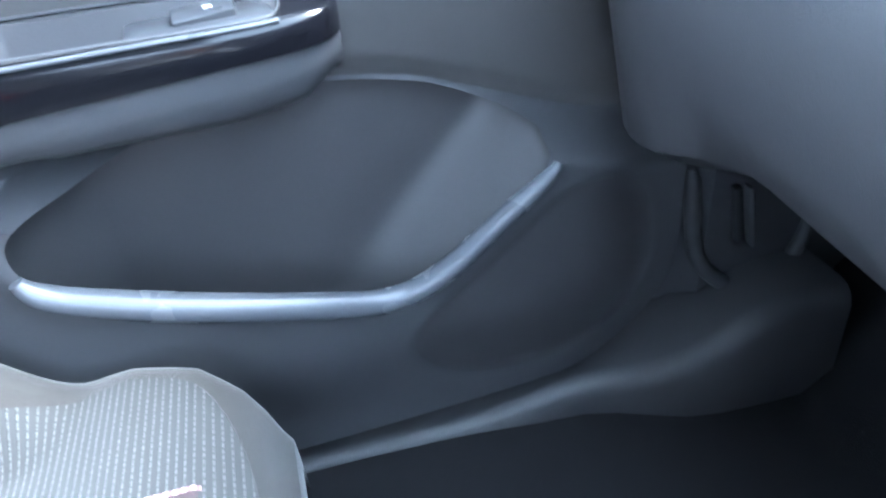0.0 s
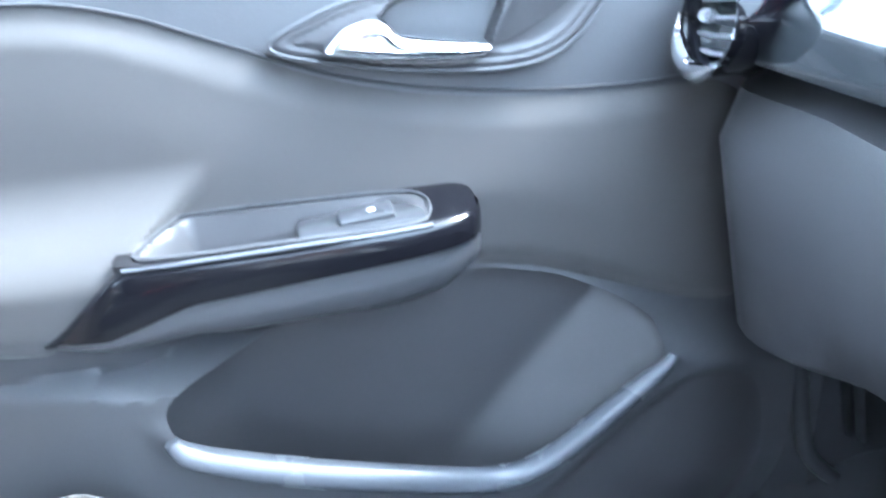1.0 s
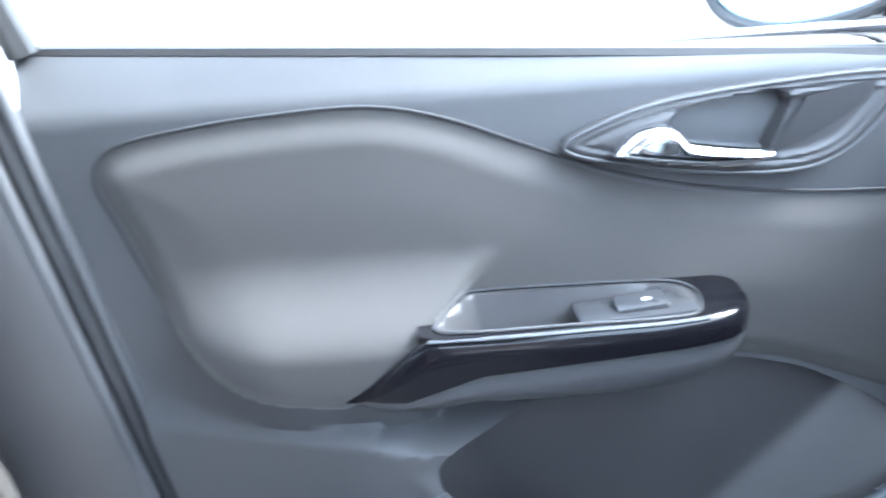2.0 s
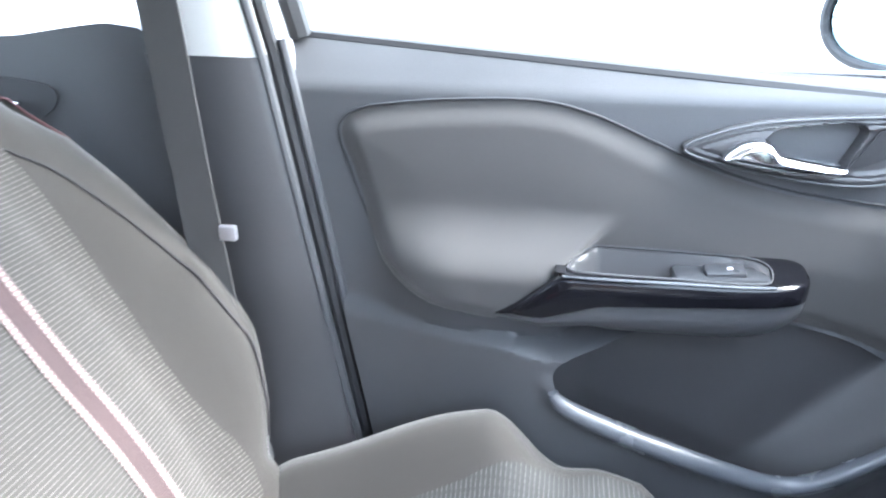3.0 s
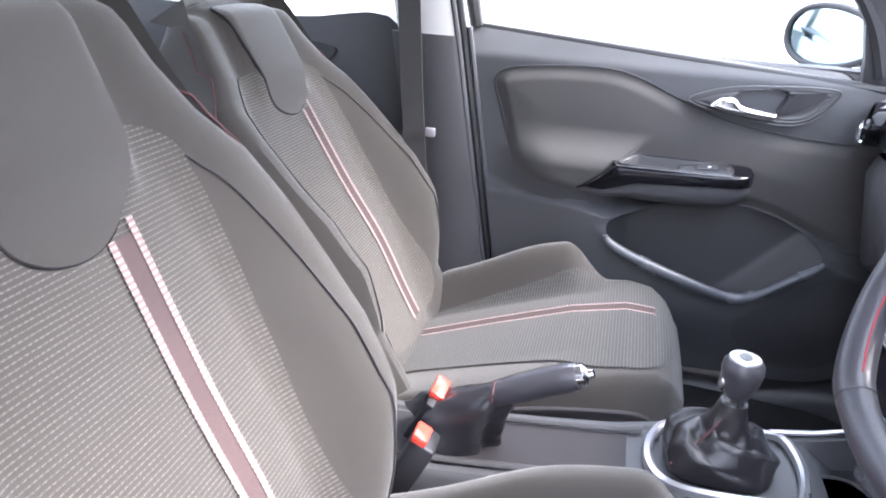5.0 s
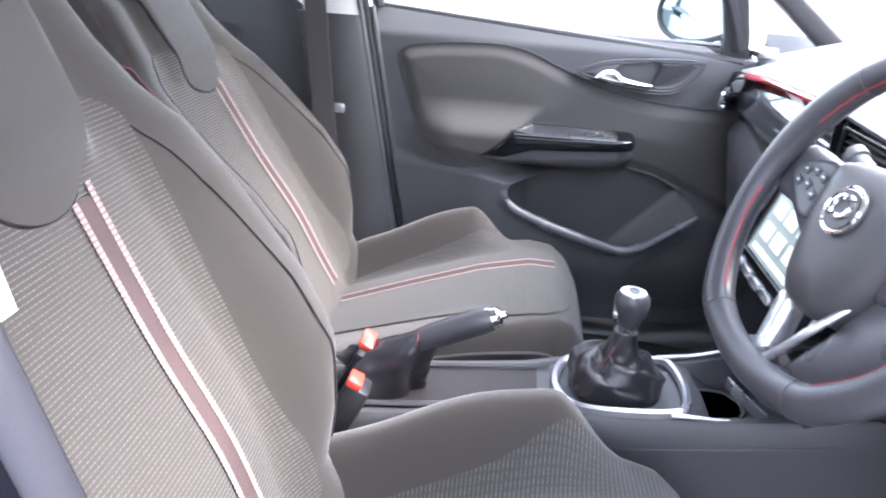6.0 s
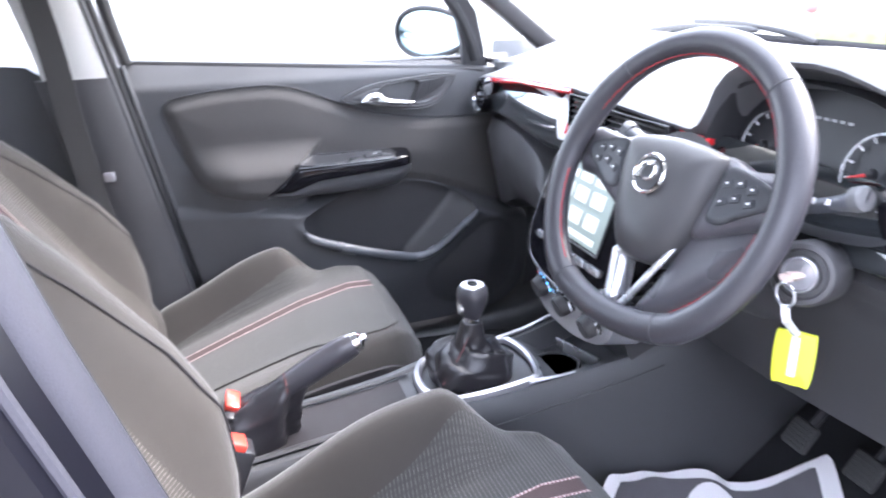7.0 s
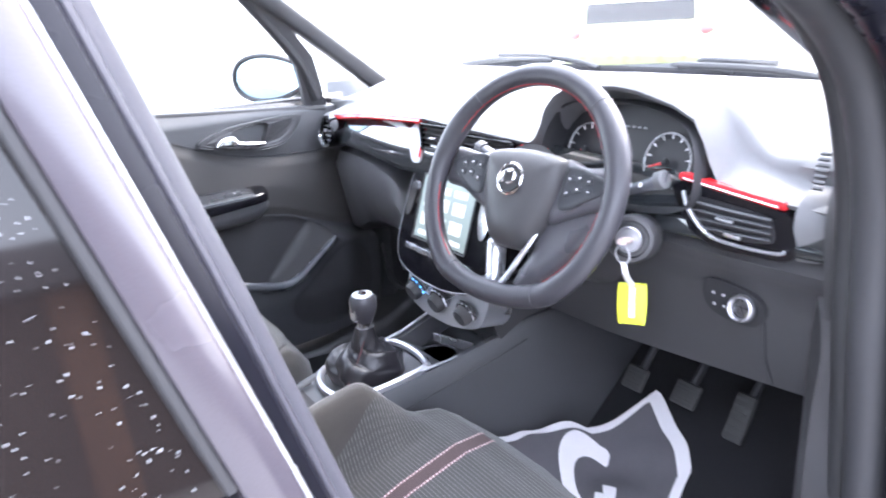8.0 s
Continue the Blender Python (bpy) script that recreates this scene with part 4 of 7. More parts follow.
build_seat((0.059, -0.369, 0.006), 23.5, "grey-brown cloth driver's seat with ribbed centre and red stripe", 0.100, 0.045, back_at=(-0.160, -0.034, 0.520))
build_seat((-0.046, 0.386, -0.004), 31.0, "grey-brown cloth passenger seat with ribbed centre and red stripe", outer=0.006)

# ---- belt buckles ----
for (x, y, z), rx in (((-0.050, 0.012, 0.580), 8), ((-0.048, -0.088, 0.572), -8)):
    b = thing("belt_buckle", (x, y, 0.47), "black belt buckle with a red release button", "belt buckle", group="belt buckles")
    m = pose(0, 0, 0, rx, 25, 0)
    part("buckle_body", rbox((0.036, 0.054, 0.115), (x - 0.02, y, z - 0.058), m, 0.006), DIAL, b, "black plastic body")
    part("release_button", rbox((0.022, 0.040, 0.012), (x - 0.002, y, z + 0.002), m, 0.003), BUCKLE_RED, b, "bright red release button")
    part("buckle_stalk", rbox((0.012, 0.03, 0.12), (x - 0.065, y, z - 0.16), m, 0.003), PLASTIC_LOW, b)

# ---- steering wheel ----
TH = radians(24)
WC = Vector((0.442, -0.313, 0.949))
YAW = radians(8)
WHEEL = frame_of(WC, (-math.sin(YAW), math.cos(YAW), 0), (math.sin(TH) * math.cos(YAW), math.sin(TH) * math.sin(YAW), math.cos(TH)), (math.cos(TH) * math.cos(YAW), math.cos(TH) * math.sin(YAW), -math.sin(TH)))
# local axes: a to the car's left, b up in the wheel's plane, c away from the driver


def wheel3(a, b, c=0.0):
    a, b, c = np.asarray(a, float), np.asarray(b, float), np.asarray(c, float) + 0 * np.asarray(a, float)
    return tuple(WC[i] + WHEEL[i][0] * a + WHEEL[i][1] * b + WHEEL[i][2] * c for i in range(3))


wheel = thing("steering_wheel", tuple(WC), "black leather steering wheel with silver lower spoke and red stitching", "steering wheel")
RIM = []
for t in np.linspace(0, 2 * math.pi, 96, endpoint=False):
    r = 0.1675
    a, b = r * math.sin(t), r * math.cos(t)
    if b < -0.135:
        b = -0.135 + (b + 0.135) * 0.62
    RIM.append((a, b))
RIM = np.array(RIM)
rimr = []
for a, b in RIM:
    t = math.degrees(math.atan2(abs(a), b))
    rimr.append(0.0165 + 0.0022 * math.exp(-((t - 62) / 16) ** 2) + 0.001 * math.exp(-((t - 140) / 14) ** 2))
part("rim", tube([wheel3(a, b) for a, b in RIM], rimr, 16, closed=True, squash=0.92, up=tuple(WHEEL.col[2][:3])), LEATHER, wheel, "black leather rim")
for k in (41, 150, 210, 319):
    t = radians(k)
    i = int(round(k / 360 * 96)) % 96
    c = RIM[i]
    ring = []
    tang = np.array(RIM[(i + 1) % 96] - RIM[(i - 1) % 96])
    tang /= np.linalg.norm(tang)
    nrm = np.array((tang[1], -tang[0]))
    R = rimr[i] + 0.0004
    ring = [wheel3(c[0] + nrm[0] * R * math.cos(q), c[1] + nrm[1] * R * math.cos(q), 0.92 * R * math.sin(q)) for q in np.linspace(0, 2 * math.pi, 20, endpoint=False)]
    part("rim_seam", tube(ring, 0.0006, 6, closed=True, up=tuple(np.array(wheel3(*tang)) - np.array(WC))), PLASTIC_TOP, wheel, "pale seam round the rim")
# red stitching along the inner side of the rim
stitch = []
for lo, hi in ((95, 142), (218, 265), (-62, 62)):
    line_ = []
    for q in np.linspace(radians(lo), radians(hi), 40):
        i = int(round(math.degrees(q) % 360 / 360 * 96)) % 96
        a, b = 0.1675 * math.sin(q), 0.1675 * math.cos(q)
        if b < -0.135:
            b = -0.135 + (b + 0.135) * 0.62
        k = 1 - (rimr[i] * 0.93) / np.hypot(a, b)
        line_.append(wheel3(a * k, b * k, -0.006 + 0.0008 * (len(line_) % 2)))
    stitch.append(tube(line_, 0.0009, 6))
part("red_stitching", merged(*stitch), RED_STITCH, wheel, "red cross stitching inside the rim")


def dome(poly, depth, edge, base, flat=0.0):
    poly = np.asarray(poly)

    def f(a, b):
        d, _ = sdf(np.stack([a, b], 1), poly)
        h = depth * np.sqrt(np.clip(1 - (1 - np.clip(-d / edge, 0, 1)) ** 2, 0, 1)) + flat * np.clip(-d, 0, 1)
        return wheel3(a, b, base - h)
    return f


def leg_dome(poly):
    """Sinks below the airbag cover at its upper end."""
    def f(a, b):
        d, _ = sdf(np.stack([a, b], 1), poly)
        h = 0.010 * np.sqrt(np.clip(1 - (1 - np.clip(-d / 0.009, 0, 1)) ** 2, 0, 1))
        return wheel3(a, b, 0.018 + 0.028 * sstep(-0.086, -0.066, b) - h)
    return f


axis_c = tuple(np.array(WHEEL.col[2][:3]))
HUB = spline([(-0.062, 0.054), (0.0, 0.060), (0.062, 0.054), (0.073, 0.042), (0.070, 0.006), (0.054, -0.045), (0.030, -0.080), (0.0, -0.087), (-0.030, -0.080), (-0.054, -0.045), (-0.070, 0.006), (-0.073, 0.042)], True, 6)
part("airbag_cover", field(HUB, dome(HUB, 0.026, 0.045, 0.013), 0.005, wall=tuple(0.03 * np.array(axis_c))), PLASTIC, wheel, "dark grey grained airbag cover")
badge_m = Matrix.Translation(wheel3(0, 0.010, -0.0155)) @ WHEEL.to_3x3().to_4x4() @ pose(0, 0, 0, 180, 0, 0)
part("badge", lathe([(0.0, 0.0), (0.024, 0.0), (0.024, 0.003), (0.022, 0.0045), (0.0205, 0.003), (0.0, 0.003)], badge_m, 32), CHROME, wheel, "round chrome badge")
sw = []
for k, (a0, a1, r, w) in enumerate(((-0.6, 2.2, 0.013, 0.0028), (2.4, 5.0, 0.010, 0.0026), (0.6, 1.9, 0.006, 0.003))):
    sw.append(tube([wheel3(r * math.cos(t) - 0.001 * k, 0.010 + r * math.sin(t) + 0.003 * k, -0.020) for t in np.linspace(a0, a1, 12)], w, 8))
part("badge_relief", merged(*sw), CHROME, wheel, "bright relief on the badge")
part("badge_field", lathe([(0.0, 0.0), (0.0195, 0.0), (0.0195, 0.0008), (0.0, 0.001)], Matrix.Translation(wheel3(0, 0.010, -0.0188)) @ WHEEL.to_3x3().to_4x4() @ pose(0, 0, 0, 180, 0, 0), 32), DIAL, wheel, "dark field of the badge")
for s in (-1, 1):
    arm_ = spline([(s * 0.060, 0.050), (s * 0.10, 0.046), (s * 0.155, 0.050), (s * 0.163, 0.020), (s * 0.160, -0.008), (s * 0.125, -0.012), (s * 0.085, -0.030), (s * 0.055, -0.035)], True, 6)
    part("side_spoke", field(arm_, dome(arm_, 0.010, 0.02, 0.020), 0.006, wall=tuple(0.014 * np.array(axis_c))), SPOKE, wheel, "satin dark side spoke")
    pod = spline([(s * 0.078, 0.042), (s * 0.112, 0.040), (s * 0.146, 0.028), (s * 0.140, 0.012), (s * 0.116, -0.003), (s * 0.090, -0.018), (s * 0.073, -0.014), (s * 0.074, 0.010)], True, 6)
    sp = part("button_panel", field(pod, dome(pod, 0.002, 0.004, 0.0085), 0.004, wall=tuple(0.006 * np.array(axis_c))), TRAY, wheel, "satin black button panel")
    for k, (da, db) in enumerate(((0.086, 0.026), (0.102, 0.029), (0.118, 0.026), (0.102, 0.013), (0.086, 0.006), (0.120, 0.012))):
        c = wheel3(s * da, db, 0.0058)
        part("button", rbox((0.012, 0.009, 0.002), c, WHEEL.to_3x3().to_4x4() @ pose(0, 0, 0, 0, 0, 20 * s), 0.001), TRAY, sp)
        part("button_mark", rbox((0.0032, 0.0018, 0.0008), wheel3(s * da, db, 0.0047), WHEEL.to_3x3().to_4x4() @ pose(0, 0, 0, 0, 0, 20 * s), 0.0), WHITE_MARK, sp, smooth=False)
    # lower spoke, two silver legs
    if s < 0:
        edge_ = spline([(-0.046, -0.056, 0.016), (-0.036, -0.092, 0.006), (-0.020, -0.126, 0.006), (-0.002, -0.152, 0.008)], False, 6)
        part("lower_spoke", tube([wheel3(*q) for q in edge_], np.interp(np.linspace(0, 1, len(edge_)), (0, 0.2, 1), (0.002, 0.0042, 0.0050)), 8), SATIN, wheel, "thin satin silver leg of the lower spoke")
        continue
    leg = spline([(0.016, -0.066), (0.044, -0.050), (0.041, -0.088), (0.032, -0.122), (0.022, -0.150), (0.004, -0.156), (0.006, -0.124), (0.014, -0.092)], True, 6)
    part("lower_spoke", field(leg, leg_dome(leg), 0.004, wall=tuple(0.012 * np.array(axis_c))), SATIN, wheel, "satin silver leg of the lower spoke")
plate = spline([(-0.030, -0.030), (-0.075, -0.018), (-0.132, -0.006), (-0.118, -0.045), (-0.085, -0.090), (-0.050, -0.125), (-0.020, -0.150), (-0.006, -0.148), (-0.020, -0.110), (-0.034, -0.070)], True, 6)
part("lower_spoke_plate", field(plate, dome(plate, 0.010, 0.02, 0.034), 0.006, wall=tuple(0.012 * np.array(axis_c))), SPOKE, wheel, "satin dark plate behind the lower spoke")
foot_ = spline([(-0.030, -0.136), (-0.028, -0.158), (0.0, -0.166), (0.028, -0.158), (0.030, -0.136), (0.014, -0.140), (0.0, -0.132), (-0.014, -0.140)], True, 6)
part("spoke_foot", field(foot_, dome(foot_, 0.010, 0.010, 0.012), 0.004, wall=tuple(0.01 * np.array(axis_c))), LEATHER, wheel, "dark foot of the lower spoke")
part("hub_back", tube([wheel3(0, 0, c) for c in (0.018, 0.03, 0.06)], [0.07, 0.06, 0.045], 24), PLASTIC, wheel)

# ---- steering column: shroud, stalks, ignition ----
col = thing("steering_column", wheel3(0, -0.02, 0.10), "dark plastic steering column shroud with two stalks and ignition lock", "steering column")
rings = []
for c, w, h, dz in ((0.045, 0.060, 0.052, -0.012), (0.06, 0.070, 0.062, -0.016), (0.11, 0.075, 0.068, -0.022), (0.17, 0.078, 0.074, -0.03), (0.23, 0.078, 0.08, -0.03)):
    rings.append([wheel3(w * math.copysign(abs(math.cos(t)) ** 0.7, math.cos(t)), dz + h * math.copysign(abs(math.sin(t)) ** 0.7, math.sin(t)), c) for t in np.linspace(0, 2 * math.pi, 32, endpoint=False)])
part("shroud", loft(rings), PLASTIC, col, "dark plastic shroud")
for s, tip, b_ in ((1, 0.166, 0.062), (-1, 0.190, 0.053)):
    st = [wheel3(s * 0.05, 0.016, 0.098), wheel3(s * 0.090, 0.024, 0.094), wheel3(s * 0.120, b_ - 0.022, 0.088), wheel3(s * (tip - 0.030), b_ - 0.010, 0.079), wheel3(s * (tip - 0.008), b_ - 0.002, 0.072)]
    stalk_ = part("stalk", tube(spline(st, False, 5), np.interp(np.linspace(0, 1, 21), (0, 0.3, 0.6, 0.8, 1), (0.0085, 0.0085, 0.0105, 0.0118, 0.0120)), 14, squash=0.8), LIT_RIM_PLASTIC, col, "dark control stalk")
    part("stalk_cap", tube([wheel3(s * (tip - 0.012), b_ - 0.003, 0.073), wheel3(s * (tip - 0.002), b_ + 0.0005, 0.0705), wheel3(s * tip, b_ + 0.001, 0.070)], [0.0128, 0.0128, 0.0105], 18), DASH, stalk_, "pale grey end cap")
    part("cap_line", rbox((0.0016, 0.0016, 0.019), wheel3(s * (tip + 0.0004), b_ + 0.001, 0.0698), WHEEL.to_3x3().to_4x4() @ pose(0, 0, 0, 90, 0, 0), 0), PLASTIC_LOW, stalk_, smooth=False)
    for k in (0.052, 0.034):
        part("stalk_mark", rbox((0.004, 0.006, 0.002), wheel3(s * (tip - k), b_ - 0.012 - 0.1 * (k - 0.03), 0.0685 + 0.12 * (k - 0.034)), WHEEL.to_3x3().to_4x4(), 0.0), WHITE_MARK, stalk_, smooth=False)
IGN = Vector((0.518, -0.463, 0.888))
ign_m = Matrix.Translation(IGN) @ Vector((-0.84, -0.44, 0.22)).to_track_quat("Z", "Y").to_matrix().to_4x4()
part("lock_collar", lathe([(0.0, -0.05), (0.034, -0.05), (0.034, 0.0), (0.031, 0.005), (0.026, 0.006), (0.024, 0.002), (0.019, 0.002), (0.018, 0.010), (0.0, 0.011)], ign_m, 32), PLASTIC, col, "round dark lock surround")
part("lock_ring", lathe([(0.0, 0.010), (0.018, 0.010), (0.018, 0.015), (0.0165, 0.0165), (0.015, 0.014), (0.015, 0.012), (0.0, 0.012)], ign_m, 28), SURROUND, col, "dull silver ring round the ignition lock")

key = thing("car_key", tuple(IGN), "car key in the ignition with a hanging yellow fob", "key")
part("key_blade", tube([tuple((ign_m @ Vector((0, 0, z)))[:]) for z in (0.012, 0.03, 0.05)], [0.006, 0.008, 0.007], 10, squash=0.6), KEY_PALE, key, "pale key head")
fx, fy, fz = 0.523, -0.463, 0.793
kx, ky, kz = tuple(ign_m @ Vector((0, 0, 0.045)))
part("key_ring", tube([(kx, ky + 0.012 * math.cos(t), kz - 0.018 + 0.012 * math.sin(t)) for t in np.linspace(0, 2 * math.pi, 24, endpoint=False)], 0.0014, 8, closed=True, up=(1, 0, 0)), SATIN, key, "split ring")
part("fob_loop", tube(spline([(kx, ky - 0.002, kz - 0.028), (kx, ky - 0.006, kz - 0.042), (0.5 * (kx + fx), 0.5 * (ky + fy), 0.5 * (kz - 0.042 + fz + 0.028)), (fx, fy, fz + 0.026)], False, 5), 0.0042, 8, squash=0.5), WHITE_MARK, key, "white strap of the fob")
fob = spline([(-0.019, -0.030), (-0.020, 0.022), (-0.013, 0.028), (0.013, 0.028), (0.020, 0.022), (0.019, -0.030), (0.010, -0.034), (-0.010, -0.034)], True, 5)
part("key_fob", slab(fob, lambda a, b, c: (fx + 0.80 * c + 0.60 * a, fy - 0.80 * a + 0.60 * c, fz + b), 0.006, 0.002), YELLOW, key, "bright yellow plastic fob")
part("fob_paper", rbox((0.001, 0.008, 0.046), (fx - 0.0006, fy - 0.0005, fz), pose(0, 0, 0, 0, 0, 37), 0), PAPER_WHITE, key, "pale paper strip in the fob", smooth=False)

# ---- dashboard ----
dash = thing("dashboard", (0.75, 0.0, 0.6), "dark grey dashboard with gloss black panel and red trim strips", "dashboard")


def lip_x(y):
    return 0.553 + 0.12 * y * y - 0.04 * sstep(0.60, 0.70, np.abs(y)) * 0


def lip_z(y):
    return np.interp(y, (-0.70, -0.62, -0.50, -0.2, 0.10, 0.35, 0.62, 0.70), (0.945, 0.953, 0.972, 0.985, 0.998, 0.985, 0.957, 0.945))


ys = np.concatenate([np.linspace(-0.705, -0.56, 12), np.linspace(-0.55, -0.20, 71), np.linspace(-0.19, 0.715, 70)])
hood_c, hood_w = -0.375, 0.165


def hood_lip(y, zf):
    """Height of the front edge: the rounded instrument hood, or the plain lip beside it."""
    return float(np.interp(y, (-0.545, -0.532, -0.520, -0.505, -0.475, -0.445, -0.415, -0.383, -0.325, -0.285, -0.262, -0.243, -0.232, -0.222, -0.208),
                           (zf, zf + 0.02, 1.018, 1.046, 1.062, 1.071, 1.079, 1.083, 1.081, 1.074, 1.062, 1.040, 1.012, zf + 0.01, zf)))


def hood(y):
    return sstep(hood_w + 0.02, hood_w - 0.06, y - hood_c) * sstep(hood_w + 0.05, hood_w - 0.06, hood_c - y)


rings = []
for y in ys:
    xf, zf, hd, hl = float(lip_x(y)), float(lip_z(y)), float(hood(y)), hood_lip(y, float(lip_z(y)))
    pts = [(1.10, 1.030), (0.95, 1.052 + 0.004 * hd), (0.84, 1.046 + 0.022 * hd), (0.74, np.interp(hd, (0, 1), (1.026, 1.082))), (0.655, np.interp(hd, (0, 1), (0.998, 1.088))),
           (xf + 0.045, 0.6 * (hl + 0.016) + 0.4 * np.interp(hd, (0, 1), (zf + 0.026, 1.088))), (xf + 0.012, hl + 0.007), (xf, hl),
           (xf + 0.004, hl - 0.006), (xf + 0.03, hl - 0.012), (xf + 0.05, hl - 0.03), (0.95, 0.95), (1.10, 0.95)]
    drop = 0.036 * float(sstep(0.58, 0.70, y))
    smooth_top = spline([(float(x), float(z)) for x, z in pts[:8]], False, 3)
    pts = [tuple(q) for q in smooth_top] + pts[8:]
    rings.append([(x, y, z - drop * float(sstep(0.62, 0.72, x)) * float(sstep(1.10, 0.90, x))) for x, z in pts])
part("dash_top", loft(rings), DASH, dash, "grey soft dash top with instrument hood")

# fascia below the lip
def glove_top(y):
    return np.interp(y, (0.10, 0.17, 0.22, 0.25, 0.28, 0.37, 0.49, 0.65, 0.69), (0.70, 0.76, 0.812, 0.840, 0.857, 0.874, 0.881, 0.874, 0.866))


def fascia_low(y):
    return np.interp(y, (-0.70, -0.50, -0.20, 0.10, 0.20, 0.29, 0.41, 0.57, 0.66, 0.70), (0.893, 0.893, 0.90, 0.89, 0.887, 0.893, 0.900, 0.898, 0.890, 0.885))


def fascia_x(y, z):
    """The gloss panel leans back a little and bulges towards the seats."""
    top, low = lip_z(y) - 0.004, fascia_low(y)
    k = np.clip((top - z) / (top - low), 0, 1)
    return lip_x(y) + 0.030 - 0.038 * k - 0.008 * np.sin(np.pi * k)


rings = []
for y in ys:
    top, low = float(lip_z(y)) - 0.004, float(fascia_low(y))
    face = [(float(fascia_x(y, top + (low - top) * k)), y, top + (low - top) * k) for k in np.linspace(0, 1, 14)]
    xl = face[-1][0]
    rings.append(face + [(xl + 0.002, y, low - 0.004), (xl + 0.010, y, low - 0.006), (xl + 0.06, y, low - 0.012), (0.95, y, low - 0.02), (0.95, y, 0.95)])
part("fascia", loft(rings), FASCIA, dash, "gloss black fascia panel")


def strip_along(y0, y1, dx, dz, h, depth, mat, name, label, n=30):
    r = []
    for y in np.linspace(y0, y1, n):
        x, z = float(lip_x(y)) + dx, float(lip_z(y)) + dz
        r.append([(x, y, z + h / 2), (x - 0.002, y, z), (x, y, z - h / 2), (x + depth, y, z - h / 2), (x + depth, y, z + h / 2)])
    return part(name, loft(r), mat, dash, label)


strip_along(0.114, 0.672, -0.001, -0.006, 0.0095, 0.02, RED, "red_strip", "gloss red trim strip")
strip_along(-0.238, -0.180, 0.008, -0.010, 0.008, 0.006, RED, "red_strip", "gloss red trim strip", 8)
strip_along(-0.632, -0.494, -0.006, -0.002, 0.0095, 0.012, RED, "red_strip", "gloss red trim strip", 12)
strip_along(-0.626, -0.500, -0.0085, -0.003, 0.0020, 0.006, WHITE_MARK, "bright_line", "bright line in the red strip", 12)
# silver wedge beside the centre vents, with a dark inlay between it and the red strip
wedge = spline([(0.44, 0.9765), (0.34, 0.9785), (0.24, 0.976), (0.185, 0.969), (0.160, 0.984), (0.120, 0.986), (0.114, 0.960), (0.112, 0.915), (0.140, 0.908), (0.156, 0.926), (0.172, 0.948), (0.21, 0.962), (0.30, 0.970)], True, 5)
part("silver_wedge", field(wedge, lambda a, b: (fascia_x(a, b) - 0.003, a, b), 0.005, wall=(0.012, 0, 0)), SILVER_MATT, dash, "pale matt silver trim wedge")
part("red_bracket", tube([(float(fascia_x(y, z)) - 0.004, y, z) for y, z in spline([(0.160, 0.985), (0.122, 0.984), (0.116, 0.972), (0.115, 0.945), (0.116, 0.920)], False, 5)], 0.0024, 8), RED, dash, "red edge beside the centre vent")


def vent(name, y0, y1, z0, z1, x_of, slats, label, tilt=0.0):
    v = part(name, merged(*[rbox((0.012, (y1 - y0) if k < 2 else 0.006, 0.006 if k < 2 else (z1 - z0)), (x_of((y0 + y1) / 2) - 0.002, *p), bevel=0.002)
                            for k, p in enumerate((((y0 + y1) / 2, z0), ((y0 + y1) / 2, z1), (y0, (z0 + z1) / 2), (y1, (z0 + z1) / 2)))]), BLACK_GLOSS, dash, label)
    part("vent_backing", rbox((0.02, y1 - y0, z1 - z0), (x_of((y0 + y1) / 2) + 0.018, (y0 + y1) / 2, (z0 + z1) / 2), bevel=0), DIAL, v, smooth=False)
    for i in range(slats):
        z = z0 + (i + 0.5) / slats * (z1 - z0)
        part("vent_slat", rbox((0.016, y1 - y0 - 0.006, 0.0028), (x_of((y0 + y1) / 2) + 0.004, (y0 + y1) / 2, z), pose(0, 0, 0, 0, -18, 0), 0.001), PLASTIC, v)
    part("vent_knob", rbox((0.010, 0.018, 0.006), (x_of((y0 + y1) / 2) - 0.006, (y0 + y1) / 2, (z0 + z1) / 2), bevel=0.002), SATIN, v, "bright vent tab")
    return v


vent("centre_vent", 0.018, 0.108, 0.938, 0.988, lambda y: 0.556, 5, "black centre air vent")
vent("centre_vent", -0.172, -0.006, 0.934, 0.980, lambda y: 0.558, 5, "black centre air vent")


